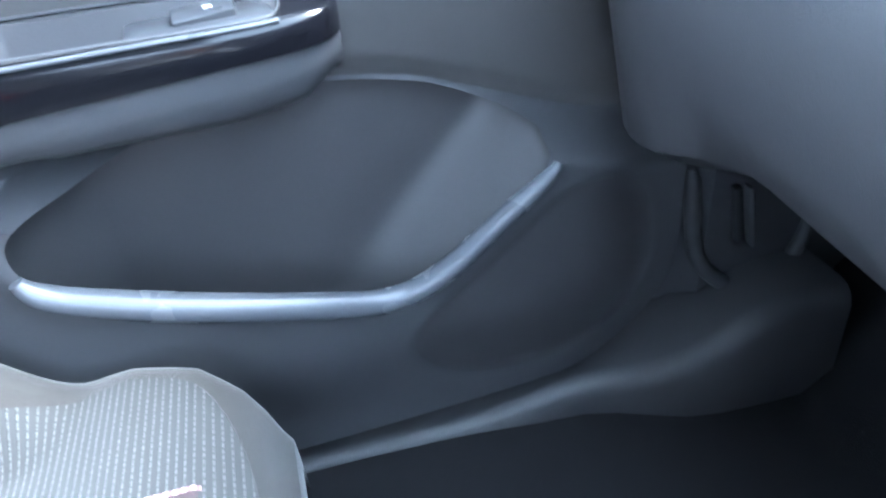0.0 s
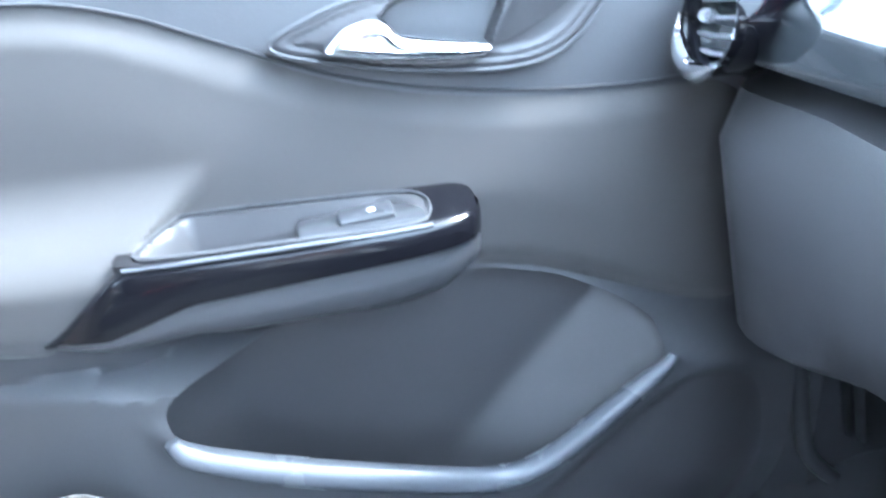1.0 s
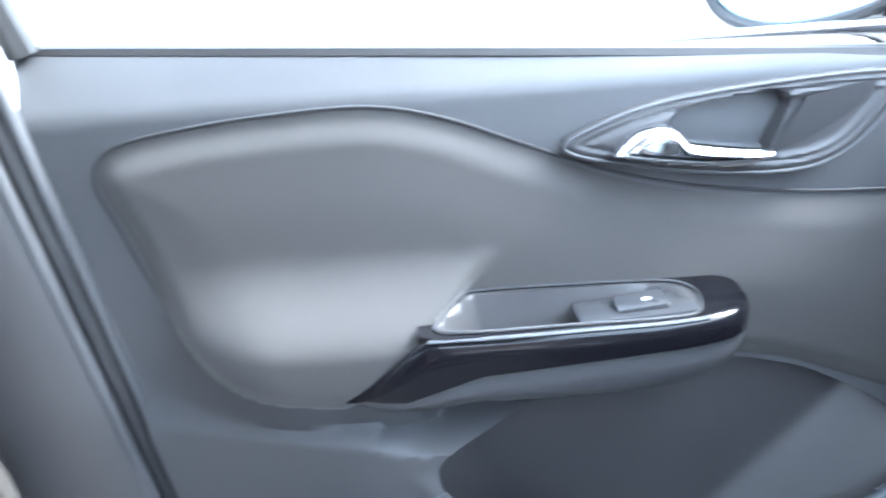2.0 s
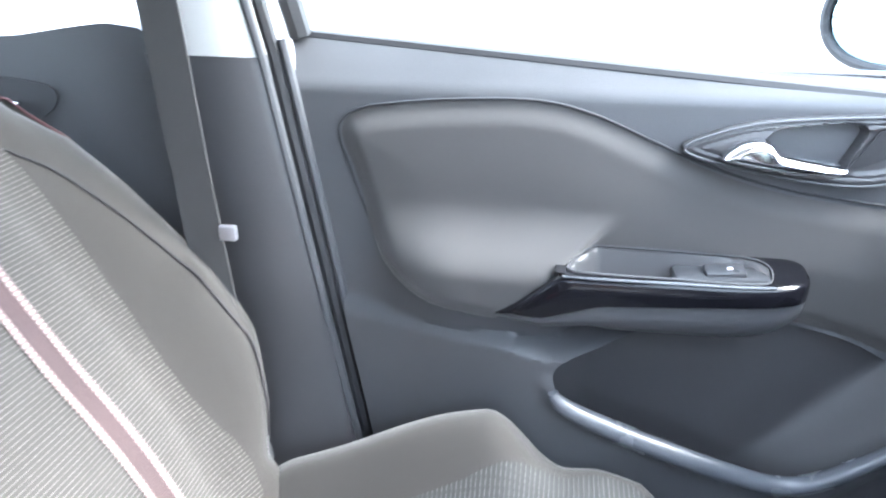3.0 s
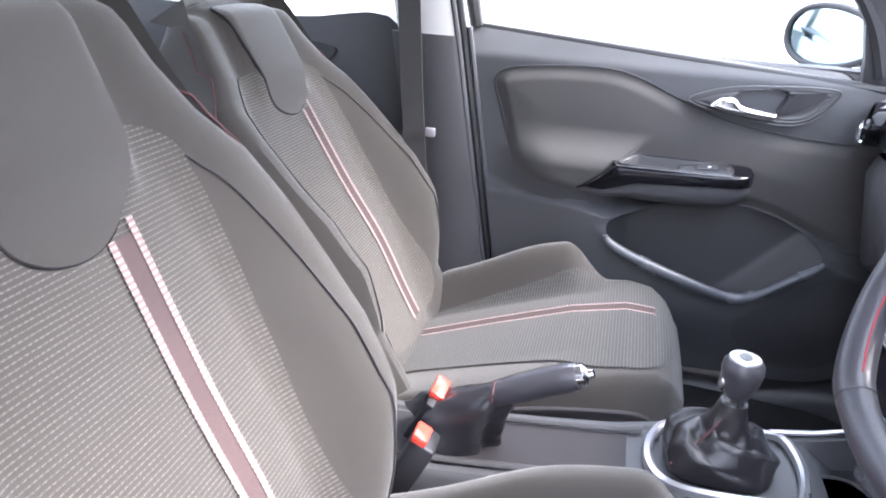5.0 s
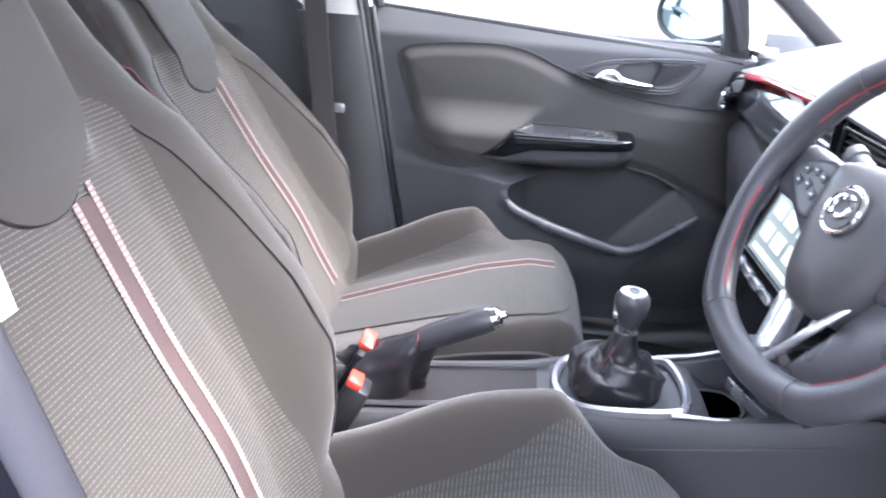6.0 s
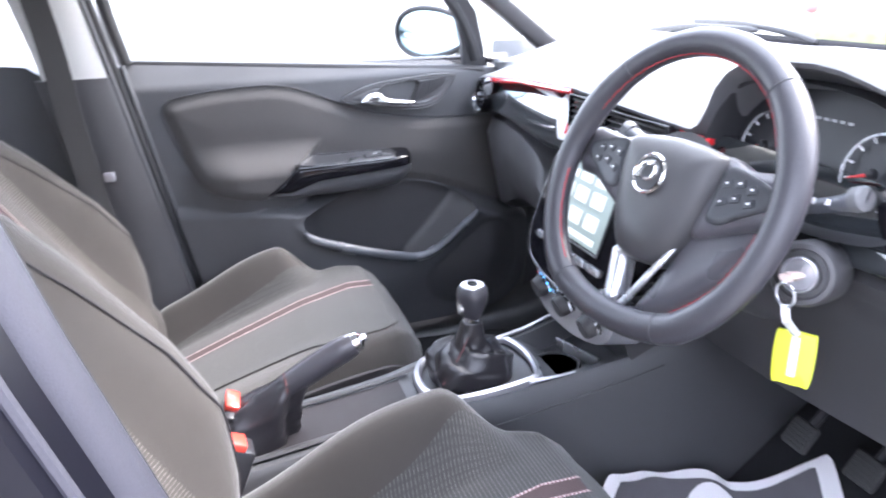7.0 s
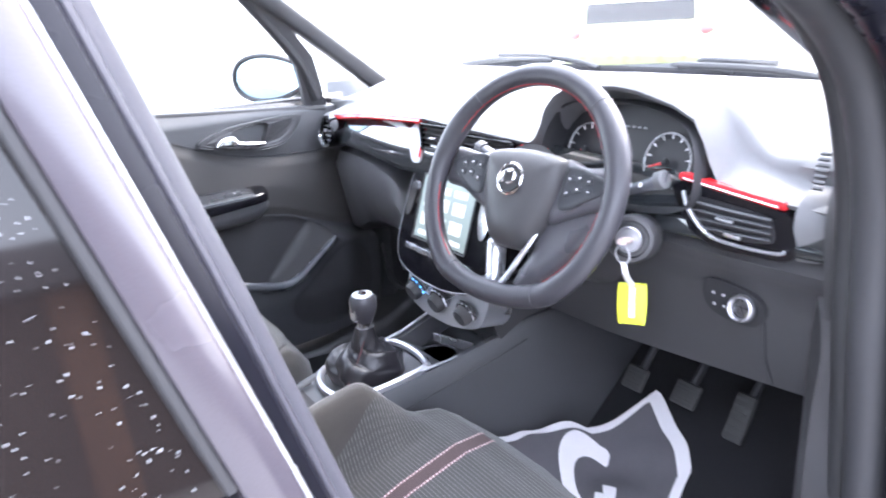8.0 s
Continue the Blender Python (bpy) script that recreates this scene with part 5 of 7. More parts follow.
def oval_vent():
    """Oval outlet at the passenger end: a deep ring, slats and a bright lower lip."""
    cy, cz, ra, rb = 0.604, 0.919, 0.066, 0.037
    turn_ = radians(-6)

    def at(a, b, c):
        y, z = a * math.cos(turn_) - b * math.sin(turn_), a * math.sin(turn_) + b * math.cos(turn_)
        return (0.585 + 0.25 * (y + 0.0) + 0.10 * z - c, cy + y, cz + z)
    ang = np.linspace(0, 2 * math.pi, 40, endpoint=False)
    rings_ = [[at(ra * k * math.cos(t), rb * k * math.sin(t), c) for t in ang] for k, c in ((1.06, -0.03), (1.08, 0.004), (1.02, 0.011), (0.93, 0.010), (0.88, 0.002), (0.86, -0.025))]
    v = part("side_vent", loft(rings_, True, False), BLACK_GLOSS, dash, "gloss black oval side air vent")
    part("vent_backing", from_arrays([at(ra * 0.9 * math.cos(t), rb * 0.9 * math.sin(t), -0.022) for t in ang], [tuple(range(40))]), DIAL, v, smooth=False)
    for i in range(5):
        b = (-0.66 + 0.33 * i) * rb
        w = ra * math.sqrt(1 - (b / rb) ** 2) * 0.9
        part("vent_slat", tube([at(-w, b, -0.004), at(0, b, 0.002), at(w, b, -0.004)], 0.0034, 6, squash=0.5), SURROUND, v, "grey vent slat")
    part("vent_knob", tube([at(-0.004, 0.002, 0.008), at(0.012, 0.002, 0.008)], 0.005, 8), SATIN, v, "bright vent tab")
    part("vent_lip_chrome", tube([at(ra * 0.99 * math.cos(t), rb * 0.99 * math.sin(t), 0.013) for t in np.linspace(0.1, -2.2, 16)], np.interp(np.linspace(0, 1, 16), (0, 0.4, 0.8, 1), (0.002, 0.008, 0.007, 0.002)), 8), CHROME, v, "chrome lip round the vent")


def corner_vent():
    """Slanted outlet at the driver's end on a gloss plate."""
    def at(y, z, c):
        return (float(lip_x(y)) - 0.004 - c, y, z)
    plate_ = spline([(-0.488, 0.964), (-0.56, 0.956), (-0.632, 0.943), (-0.645, 0.930), (-0.648, 0.886), (-0.60, 0.880), (-0.555, 0.882), (-0.520, 0.896), (-0.498, 0.925)], True, 5)
    v = part("side_vent", field(plate_, lambda a, b: (lip_x(a) - 0.008 + 0 * b, a, b), 0.006, wall=(0.02, 0, 0)), BLACK_GLOSS, dash, "gloss black plate of the slanted side vent")
    mouth = spline([(-0.510, 0.948), (-0.56, 0.945), (-0.612, 0.937), (-0.622, 0.930), (-0.626, 0.905), (-0.60, 0.899), (-0.556, 0.899), (-0.536, 0.908), (-0.519, 0.930)], True, 5)
    # the mouth has no depth: its shade is a black sheet on the plate
    part("vent_backing", field(mouth, lambda a, b: (lip_x(a) - 0.0095 + 0 * b, a, b), 0.006), DIAL, v, "flat black sheet for the shade in the vent mouth")
    for i in range(4):
        k = (i + 0.6) / 4.3
        yl = float(np.interp(k, (0, 0.4, 0.8, 1), (-0.512, -0.520, -0.534, -0.548)))
        zl, zr = 0.948 - 0.047 * k, 0.938 - 0.037 * k
        part("vent_slat", tube([at(yl + (-0.622 - yl) * q, zl + (zr - zl) * q, 0.0085 + 0.002 * math.sin(math.pi * q)) for q in np.linspace(0, 1, 8)], 0.0036, 8, squash=0.55), PLASTIC_TOP, v, "grey vent slat")
    for y, z in ((-0.566, 0.924), (-0.578, 0.905)):
        part("vent_knob", rbox((0.008, 0.024, 0.005), at(y, z, 0.013), pose(0, 0, 0, 5, 0, 0), 0.002), SATIN, v, "bright vent tab")
    rim_ = spline([(-0.504, 0.953), (-0.510, 0.935), (-0.526, 0.913), (-0.546, 0.898), (-0.58, 0.892), (-0.63, 0.891), (-0.641, 0.896)], False, 6)
    part("vent_frame_silver", tube([at(y, z, 0.008) for y, z in rim_], np.interp(np.linspace(0, 1, len(rim_)), (0, 0.3, 0.6, 1), (0.0025, 0.0042, 0.0030, 0.0022)), 8), SATIN, v, "silver frame round the vent")


oval_vent()
corner_vent()
end_rings = []
for y in np.linspace(-0.646, -0.716, 12):
    k = (-y - 0.646) / 0.070
    xf, zf = float(lip_x(y)) + 0.050 * k ** 2, float(lip_z(y))
    end_rings.append([(xf + 0.030, y, zf + 0.022), (xf + 0.010, y, zf + 0.012), (xf - 0.006, y, zf - 0.004), (xf - 0.008, y, 0.92), (xf - 0.004, y, 0.892), (xf + 0.008, y, 0.880), (xf + 0.06, y, 0.880), (xf + 0.08, y, zf + 0.016)])
part("dash_end", loft(end_rings), DASH, dash, "grey rounded end of the dash")
grille = [(0.610 + 0.0052 * i, -0.664 + 0.0018 * i, 0.972 + 0.0058 * i) for i in range(7)]
part("demist_grille", merged(*[rbox((0.005, 0.016 - 0.001 * abs(i - 3), 0.0032), (x - 0.003, y, z + 0.004), pose(0, 0, 0, 0, -38, 0), 0.001) for i, (x, y, z) in enumerate(grille)]), DIAL, dash, "small black demister grille")

# glove box and lower dash on the passenger side
rings = []
for y in np.linspace(0.17, 0.655, 24):
    k = float(sstep(0.60, 0.66, y))
    xf = float(lip_x(y))
    zt = float(glove_top(y))
    up_ = -0.040 + 0.060 * float(sstep(0.60, 0.40, y))
    rings.append([(xf + 0.045 + 0.03 * k, y, zt + 0.002), (xf + 0.010 + 0.03 * k, y, zt - 0.010), (xf - 0.004 + 0.03 * k, y, zt - 0.25 * (zt - 0.69)), (xf + 0.010 + 0.03 * k, y, zt - 0.65 * (zt - 0.69)), (xf + 0.030 + 0.02 * k, y, 0.698 + up_), (xf + 0.052, y, 0.684 + up_), (xf + 0.14, y, 0.676 + up_), (0.95, y, 0.67 + up_), (0.95, y, zt)])
glove = part("glove_box", loft(rings), PLASTIC, dash, "dark glove box lid and lower dash")
part("glove_slot", rbox((0.05, 0.012, 0.012), (0.602, 0.436, 0.766), pose(0, 0, 0, 0, 65, 0), 0.004), PLASTIC_LOW, glove, "dark slot under the glove box")
part("glove_label", rbox((0.030, 0.07, 0.004), (0.618, 0.40, 0.725), pose(0, 0, 0, 0, 70, 0), 0.001), PAPER_WHITE, glove, "pale tag under the glove box", smooth=False)

# centre stack
STX = 0.512
stack = thing("centre_stack", (0.6, 0, 0.6), "gloss black centre stack with touch screen and silver edge", "infotainment unit")


def stack3(a, b, c=0.0):
    """a to the car's left, b height, c towards the driver."""
    return (STX + (b - 0.80) * 0.34 - c + 0.35 * np.asarray(a, float) ** 2, np.asarray(a, float) + 0 * np.asarray(b, float), np.asarray(b, float) + 0 * np.asarray(a, float))


ST = spline([(0.100, 0.905), (0.140, 0.880), (0.150, 0.80), (0.150, 0.75), (0.125, 0.715), (0.06, 0.700), (0.0, 0.698), (-0.06, 0.700), (-0.125, 0.715), (-0.150, 0.75), (-0.150, 0.80), (-0.140, 0.880), (-0.100, 0.905), (0.0, 0.912)], True, 6)
part("stack_panel", field(ST, lambda a, b: stack3(a, b), 0.009, wall=(0.09, 0, 0)), BLACK_GLOSS, stack, "gloss black panel")
part("stack_edge", tube([tuple(float(c) for c in stack3(p[0], p[1], -0.002)) for p in ST], 0.0022, 8, closed=True), SURROUND, stack, "thin silver edge")
part("touch_screen", slab([(0.085, 0.775), (0.085, 0.890), (-0.085, 0.890), (-0.085, 0.775)], lambda a, b, c: tuple(float(k) for k in stack3(a, b, c)), 0.004, 0.001), SCREEN, stack, "glossy touch screen")
for a, b, w, h in ((0.050, 0.872, 0.034, 0.012), (0.005, 0.872, 0.034, 0.012), (-0.045, 0.872, 0.040, 0.012), (0.052, 0.846, 0.036, 0.022), (0.004, 0.846, 0.036, 0.022), (-0.046, 0.846, 0.036, 0.022), (0.052, 0.812, 0.036, 0.022), (0.004, 0.812, 0.036, 0.022), (-0.046, 0.812, 0.036, 0.022), (0.0, 0.786, 0.14, 0.008)):
    part("screen_tile", slab([(a + w / 2, b - h / 2), (a + w / 2, b + h / 2), (a - w / 2, b + h / 2), (a - w / 2, b - h / 2)], lambda p, q, c: tuple(float(k) for k in stack3(p, q, 0.004 + c)), 0.0006, 0), SCREEN_TILE, stack, "pale tile on the lit screen", smooth=False)
part("screen_edge", tube([tuple(float(c) for c in stack3(a, b, 0.004)) for a, b in ((0.088, 0.772), (0.088, 0.893), (-0.088, 0.893), (-0.088, 0.772))], 0.002, 6, closed=True), PLASTIC, stack)
for s in (1, -1):
    ov = spline([(s * 0.108, 0.872), (s * 0.130, 0.868), (s * 0.136, 0.84), (s * 0.128, 0.808), (s * 0.114, 0.815), (s * 0.106, 0.845)], True, 6)
    part("volume_key", field(ov, lambda a, b: stack3(a, b, 0.006), 0.004, wall=(0.008, 0, 0)), CHROME, stack, "chrome oval control")
for i in range(5):
    a = 0.088 - 0.044 * i
    part("stack_button", rbox((0.006, 0.038, 0.012), tuple(float(c) for c in stack3(a, 0.752, 0.002)), pose(0, 0, 0, 0, 8, 0), 0.002), SATIN, stack, "silver key")

# heater panel
heat = thing("heater_panel", (0.53, 0.0, 0.62), "silver heater panel with three round knobs", "heater controls")


def heat3(a, b, c=0.0):
    return (0.505 + (0.665 - b) * 0.35 * -1 - c + 0.3 * np.asarray(a, float) ** 2, np.asarray(a, float) + 0 * np.asarray(b, float), np.asarray(b, float) + 0 * np.asarray(a, float))


HP = spline([(0.120, 0.695), (0.133, 0.67), (0.120, 0.640), (0.06, 0.625), (0.0, 0.622), (-0.06, 0.625), (-0.120, 0.640), (-0.133, 0.67), (-0.120, 0.695), (0.0, 0.700)], True, 6)
part("heater_face", field(HP, lambda a, b: heat3(a, b), 0.008, wall=(0.06, 0, -0.01)), SATIN, heat, "satin silver face")
for i, a in enumerate((0.085, 0.0, -0.085)):
    c = heat3(a, 0.660, 0.0)
    km = Matrix.Translation(tuple(float(q) for q in c)) @ pose(0, 0, 0, 0, -90 - 19, 0)
    kn = part("heater_knob", lathe([(0.0, 0.0), (0.027, 0.0), (0.027, 0.004), (0.020, 0.006), (0.018, 0.020), (0.016, 0.023), (0.0, 0.023)], km, 28), PLASTIC, heat, "dark round knob")
    part("knob_ring", lathe([(0.021, 0.004), (0.024, 0.004), (0.024, 0.008), (0.021, 0.008), (0.021, 0.004)], km, 28), CHROME, kn)
    for t in range(9):
        ang = radians(-120 + 30 * t)
        q = km @ Vector((0.0245 * math.cos(ang), 0.0245 * math.sin(ang), 0.0055))
        colr = BLUE_MARK if (i == 0 and t < 5) else (RED if i == 0 else WHITE_MARK)
        part("knob_mark", rbox((0.0016, 0.0016, 0.004), tuple(q), bevel=0), colr, kn, smooth=False)
part("stack_base", loft([[(0.545, y, 0.64), (0.56, y, 0.60), (0.60, y, 0.54), (0.75, y, 0.5), (0.75, y, 0.70), (0.58, y, 0.70)] for y in np.linspace(-0.105, 0.105, 8)]), PLASTIC, heat, "dark panel under the heater controls")
part("power_socket", lathe([(0.0, 0.0), (0.016, 0.0), (0.016, 0.005), (0.012, 0.006), (0.011, 0.0), (0.0, 0.0)], Matrix.Translation((0.582, 0.035, 0.585)) @ pose(0, 0, 0, 0, -60, 0), 24), PLASTIC_TOP, heat, "round power socket")
part("usb_socket", rbox((0.004, 0.024, 0.010), (0.584, -0.02, 0.585), pose(0, 0, 0, 0, 30, 0), 0.001), PLASTIC_TOP, heat)

# ---- instruments ----
clu = thing("instrument_cluster", (0.62, -0.375, 0.98), "instrument cluster with two round dials under the hood", "instruments")


def clu3(a, b, c=0.0):
    """a to the car's left from the cluster's middle, b up from its middle, c towards the driver."""
    return (0.612 + 0.30 * b - c, -0.375 + a, 0.985 + b)


CL = spline([(-0.136, -0.045), (-0.140, 0.0), (-0.120, 0.045), (-0.07, 0.066), (0.0, 0.074), (0.07, 0.072), (0.120, 0.055), (0.138, 0.0), (0.136, -0.045), (0.07, -0.060), (0.0, -0.062), (-0.07, -0.060)], True, 6)
part("cluster_face", field(CL, lambda a, b: clu3(a, b), 0.01, wall=(0.03, 0, 0)), DIAL, clu, "black instrument face")
rings = []
for c, k in ((0.0, 1.0), (0.025, 1.02), (0.042, 1.04), (0.045, 1.055), (0.03, 1.06), (-0.02, 1.06)):
    rings.append([clu3(p[0] * k, p[1] * k - 0.004, c) for p in CL])
part("cluster_cowl", loft(rings, True, False), PLASTIC_LOW, clu, "dark cowl round the instruments")
for s, a0 in ((1, 0.080), (-1, -0.075)):
    R = 0.039
    dial = part("dial_ring", tube([clu3(a0 + R * math.cos(t), -0.006 + R * math.sin(t), 0.008) for t in np.linspace(0, 2 * math.pi, 40, endpoint=False)], 0.0014, 6, closed=True), DIAL_RING, clu, "silver dial ring")
    for i in range(11):
        t = radians(225 - 27 * i)
        q = clu3(a0 + 0.034 * math.cos(t), -0.006 + 0.034 * math.sin(t), 0.006)
        part("dial_tick", rbox((0.001, 0.002, 0.006), q, pose(0, 0, 0, math.degrees(t) - 90, 0, 0), 0.0), WHITE_MARK, dial, smooth=False)
    n0 = clu3(a0, -0.006, 0.010)
    n1 = clu3(a0 + 0.029, -0.016, 0.010)
    part("dial_needle", tube([n0, n1], [0.0024, 0.0008], 8), NEEDLE, dial, "red needle")
    part("needle_hub", lathe([(0.0, 0.0), (0.006, 0.0), (0.005, 0.005), (0.0, 0.006)], Matrix.Translation(n0) @ pose(0, 0, 0, 0, -90, 0), 16), DIAL, dial)
for i in range(5):
    part("display_mark", rbox((0.001, 0.006, 0.003), clu3(0.022 - 0.011 * i, 0.034, 0.004), bevel=0), GREY_LABEL, clu, smooth=False)

# ---- knee panel with light switch, driver side ----
rings = []
for y in np.linspace(-0.69, -0.10, 30):
    xf = 0.590 + 0.10 * y * y * 0.4
    rings.append([(xf + 0.03, y, 0.905), (xf, y, 0.865), (xf + 0.006, y, 0.845), (xf + 0.014, y, 0.838), (xf + 0.020, y, 0.80), (xf + 0.035, y, 0.72), (xf + 0.06, y, 0.649 + 0.06 * max(0, -y - 0.30)), (xf + 0.12, y, 0.640 + 0.06 * max(0, -y - 0.30)), (0.98, y, 0.70), (0.98, y, 0.905)])
knee = thing("knee_panel", (0.7, -0.44, 0.6), "dark grey lower dash panel with rotary light switch", "dashboard panel")
part("knee_cover", loft(rings), PLASTIC, knee, "dark plastic lower cover")
for y0 in (-0.600, -0.180):
    xf = 0.590 + 0.10 * y0 * y0 * 0.4
    part("panel_gap", tube([(xf + 0.0195, y0, 0.805), (xf + 0.0345, y0, 0.72), (xf + 0.058, y0, 0.672)], 0.0022, 6, up=(0, 1, 0)), DIAL, knee, "dark gap in the lower panel")
sp_ = spline([(-0.036, 0.028), (0.02, 0.024), (0.042, 0.010), (0.045, -0.010), (0.030, -0.028), (-0.010, -0.030), (-0.040, -0.020), (-0.048, 0.004)], True, 6)
sw3 = lambda a, b, c=0.0: (0.622 + 0.20 * -b - c + 0.0 * a, -0.560 - a, 0.796 + b)
part("switch_plate", field(sp_, lambda a, b: sw3(a, b, 0.006), 0.006, wall=(0.012, 0, 0)), PLASTIC_LOW, knee, "black switch plate")
sk = Matrix.Translation(sw3(0.018, -0.002, 0.006)) @ pose(0, 0, 0, 0, -78, 0)
part("light_switch", lathe([(0.0, 0.0), (0.019, 0.0), (0.0185, 0.010), (0.0150, 0.012), (0.012, 0.008), (0.0, 0.008)], sk, 28), DIAL, knee, "round light switch")
part("switch_ring", lathe([(0.0130, 0.008), (0.0192, 0.008), (0.0184, 0.0140), (0.0160, 0.0160), (0.0136, 0.0140), (0.0130, 0.008)], sk, 28), SURROUND, knee, "chrome switch ring")
for i in range(4):
    part("switch_mark", rbox((0.001, 0.0042, 0.0034), sw3(-0.030 + 0.016 * (i % 2), 0.008 - 0.018 * (i // 2), 0.0075), bevel=0), GREY_LABEL, knee, smooth=False)

# ---- centre console, gear lever, handbrake ----
con = thing("centre_console", (0.2, 0.0, 0.36), "dark centre console with silver surround and cup holders", "centre console")


def con_top(x):
    return np.interp(x, (-0.35, -0.10, 0.0, 0.20, 0.26, 0.40, 0.46, 0.56, 0.64), (0.50, 0.505, 0.515, 0.540, 0.556, 0.566, 0.572, 0.595, 0.62))


rings = []
for x in np.linspace(-0.40, 0.95, 60):
    z = float(con_top(x))
    w = float(np.interp(x, (-0.4, 0.1, 0.26, 0.45, 0.66), (0.085, 0.082, 0.086, 0.092, 0.120)))
    wl_ = float(np.interp(x, (-0.4, 0.2, 0.66, 0.95), (0.10, 0.11, 0.135, 0.14)))
    dip = 0.022 * float(sstep(0.44, 0.50, x))
    rings.append([(x, -wl_, FLOOR_Z), (x, -w - 0.004, z - 0.05), (x, -w, z - 0.008), (x, -w + 0.008, z), (x, -w + 0.02, z), (x, -w + 0.024, z - 0.004 - dip * 2), (x, 0, z - 0.004 - dip * 2), (x, w - 0.024, z - 0.004 - dip * 2),
                  (x, w - 0.02, z), (x, w - 0.008, z), (x, w, z - 0.008), (x, w + 0.004, z - 0.05), (x, wl_, FLOOR_Z)])
for s in (1, -1):
    seam_pts = [(x, s * (float(np.interp(x, (-0.4, 0.1, 0.26, 0.45, 0.66), (0.085, 0.082, 0.086, 0.092, 0.120))) + 0.0035), float(con_top(x)) - 0.044 - 0.01 * math.sin(8 * x)) for x in np.linspace(0.16, 0.62, 24)]
    part("flank_seam", tube(seam_pts, 0.0016, 6), DIAL, con, "dark seam along the console flank")
part("console_body", loft(rings), PLASTIC_TOP, con, "dark plastic console body")
mat_rings = []
for x in np.linspace(-0.36, 0.215, 24):
    z = float(con_top(x)) - 0.0035
    mat_rings.append([(x, -0.052, z - 0.004), (x, -0.050, z + 0.003), (x, 0.0, z + 0.0015), (x, 0.050, z + 0.003), (x, 0.052, z - 0.004)])
part("console_tray", loft(mat_rings), SIDE_CLOTH, con, "black tray liner along the console")
sur = spline([(0.238, 0.0), (0.247, -0.045), (0.272, -0.072), (0.33, -0.080), (0.40, -0.076), (0.425, -0.062), (0.435, 0.0), (0.425, 0.062), (0.40, 0.076), (0.33, 0.080), (0.272, 0.072), (0.247, 0.045)], True, 6)
cs = sur.mean(0)
rings = []
for k, dz in ((0.90, 0.0), (0.91, 0.008), (0.95, 0.011), (1.02, 0.008), (1.045, 0.0)):
    rings.append([(cs[0] + (p[0] - cs[0]) * k, p[1] * k, float(con_top(p[0])) + dz) for p in sur])
part("silver_surround", loft(rings, True, False), SURROUND, con, "satin silver gaiter surround")
for s in (1, -1):
    arm_p = [(0.405, s * 0.078), (0.45, s * 0.084), (0.52, s * 0.094), (0.60, s * 0.112)] if s > 0 else [(0.400, -0.077), (0.425, -0.080), (0.450, -0.083), (0.475, -0.087)]
    part("silver_arm", tube([(x, y, float(con_top(x)) + 0.005) for x, y in spline(arm_p, False, 8)], np.linspace(0.0052, 0.0036 if s > 0 else 0.001, 25), 8, squash=0.7), SURROUND, con, "satin silver strip")
    part("tail_strip", tube([(x, s * 0.055, float(con_top(x)) + 0.004) for x in np.linspace(-0.05, 0.235, 12)], 0.006, 8, squash=0.6), PLASTIC, con)
for x, r in ((0.480, 0.036),):
    part("cup_holder", lathe([(r, 0.004), (r + 0.004, 0.006), (r + 0.006, 0.002), (r + 0.001, -0.002), (r - 0.004, -0.05), (0.0, -0.052), (0.0, -0.050), (r - 0.006, -0.048), (r, 0.004)], Matrix.Translation((x, -0.01, float(con_top(x)) - 0.028)), 32), PLASTIC_LOW, con, "black round cup holder")
part("cup_divider", rbox((0.004, 0.10, 0.02), (0.525, 0.0, 0.56), pose(0, 0, 0, 0, 0, 18), 0.001), SATIN, con)

gear = thing("gear_lever", (0.33, 0.0, 0.56), "gear lever with black leather gaiter and silver-topped knob", "gear lever")
rings = []
for k, (z, rx, ry, cx) in enumerate(((0.562, 0.068, 0.058, 0.328), (0.574, 0.070, 0.060, 0.327), (0.588, 0.066, 0.056, 0.327), (0.599, 0.060, 0.051, 0.327), (0.607, 0.050, 0.043, 0.328), (0.611, 0.038, 0.034, 0.329), (0.616, 0.029, 0.027, 0.330), (0.626, 0.024, 0.022, 0.330), (0.642, 0.019, 0.018, 0.331), (0.655, 0.016, 0.015, 0.332))):
    ring = []
    for t in np.linspace(0, 2 * math.pi, 48, endpoint=False):
        f = 1 + (0.095 if 0 < k < 8 else 0.02) * math.sin(5 * t + 0.9 * k) * (0.6 + 0.4 * math.sin(2 * t + k)) + 0.025 * math.sin(7 * t - 2 * k) * (0 < k < 8)
        sq = 0.75
        ring.append((cx + rx * f * math.copysign(abs(math.cos(t)) ** sq, math.cos(t)), ry * f * math.copysign(abs(math.sin(t)) ** sq, math.sin(t)), z + 0.006 * math.sin(4 * t + 1.7 * k) * (0 < k < 8)))
    rings.append(ring)
rings = np.transpose([spline(np.array(rings)[:, j], False, 4) for j in range(len(rings[0]))], (1, 0, 2))
part("gaiter", loft(list(rings)), LEATHER_SOFT, gear, "creased black leather gaiter")
part("gaiter_seam", tube([(0.33 - 0.060 * (1 - q) ** 1.3 - 0.004, -0.034 * (1 - q) - 0.010, 0.575 + 0.075 * q) for q in np.linspace(0, 1, 12)], 0.0016, 6), RED_THREAD, gear, "red seam of the gaiter")
part("lever_neck", tube([(0.332, 0, 0.645), (0.332, 0, 0.672)], [0.013, 0.014], 14), CHROME, gear, "chrome collar")
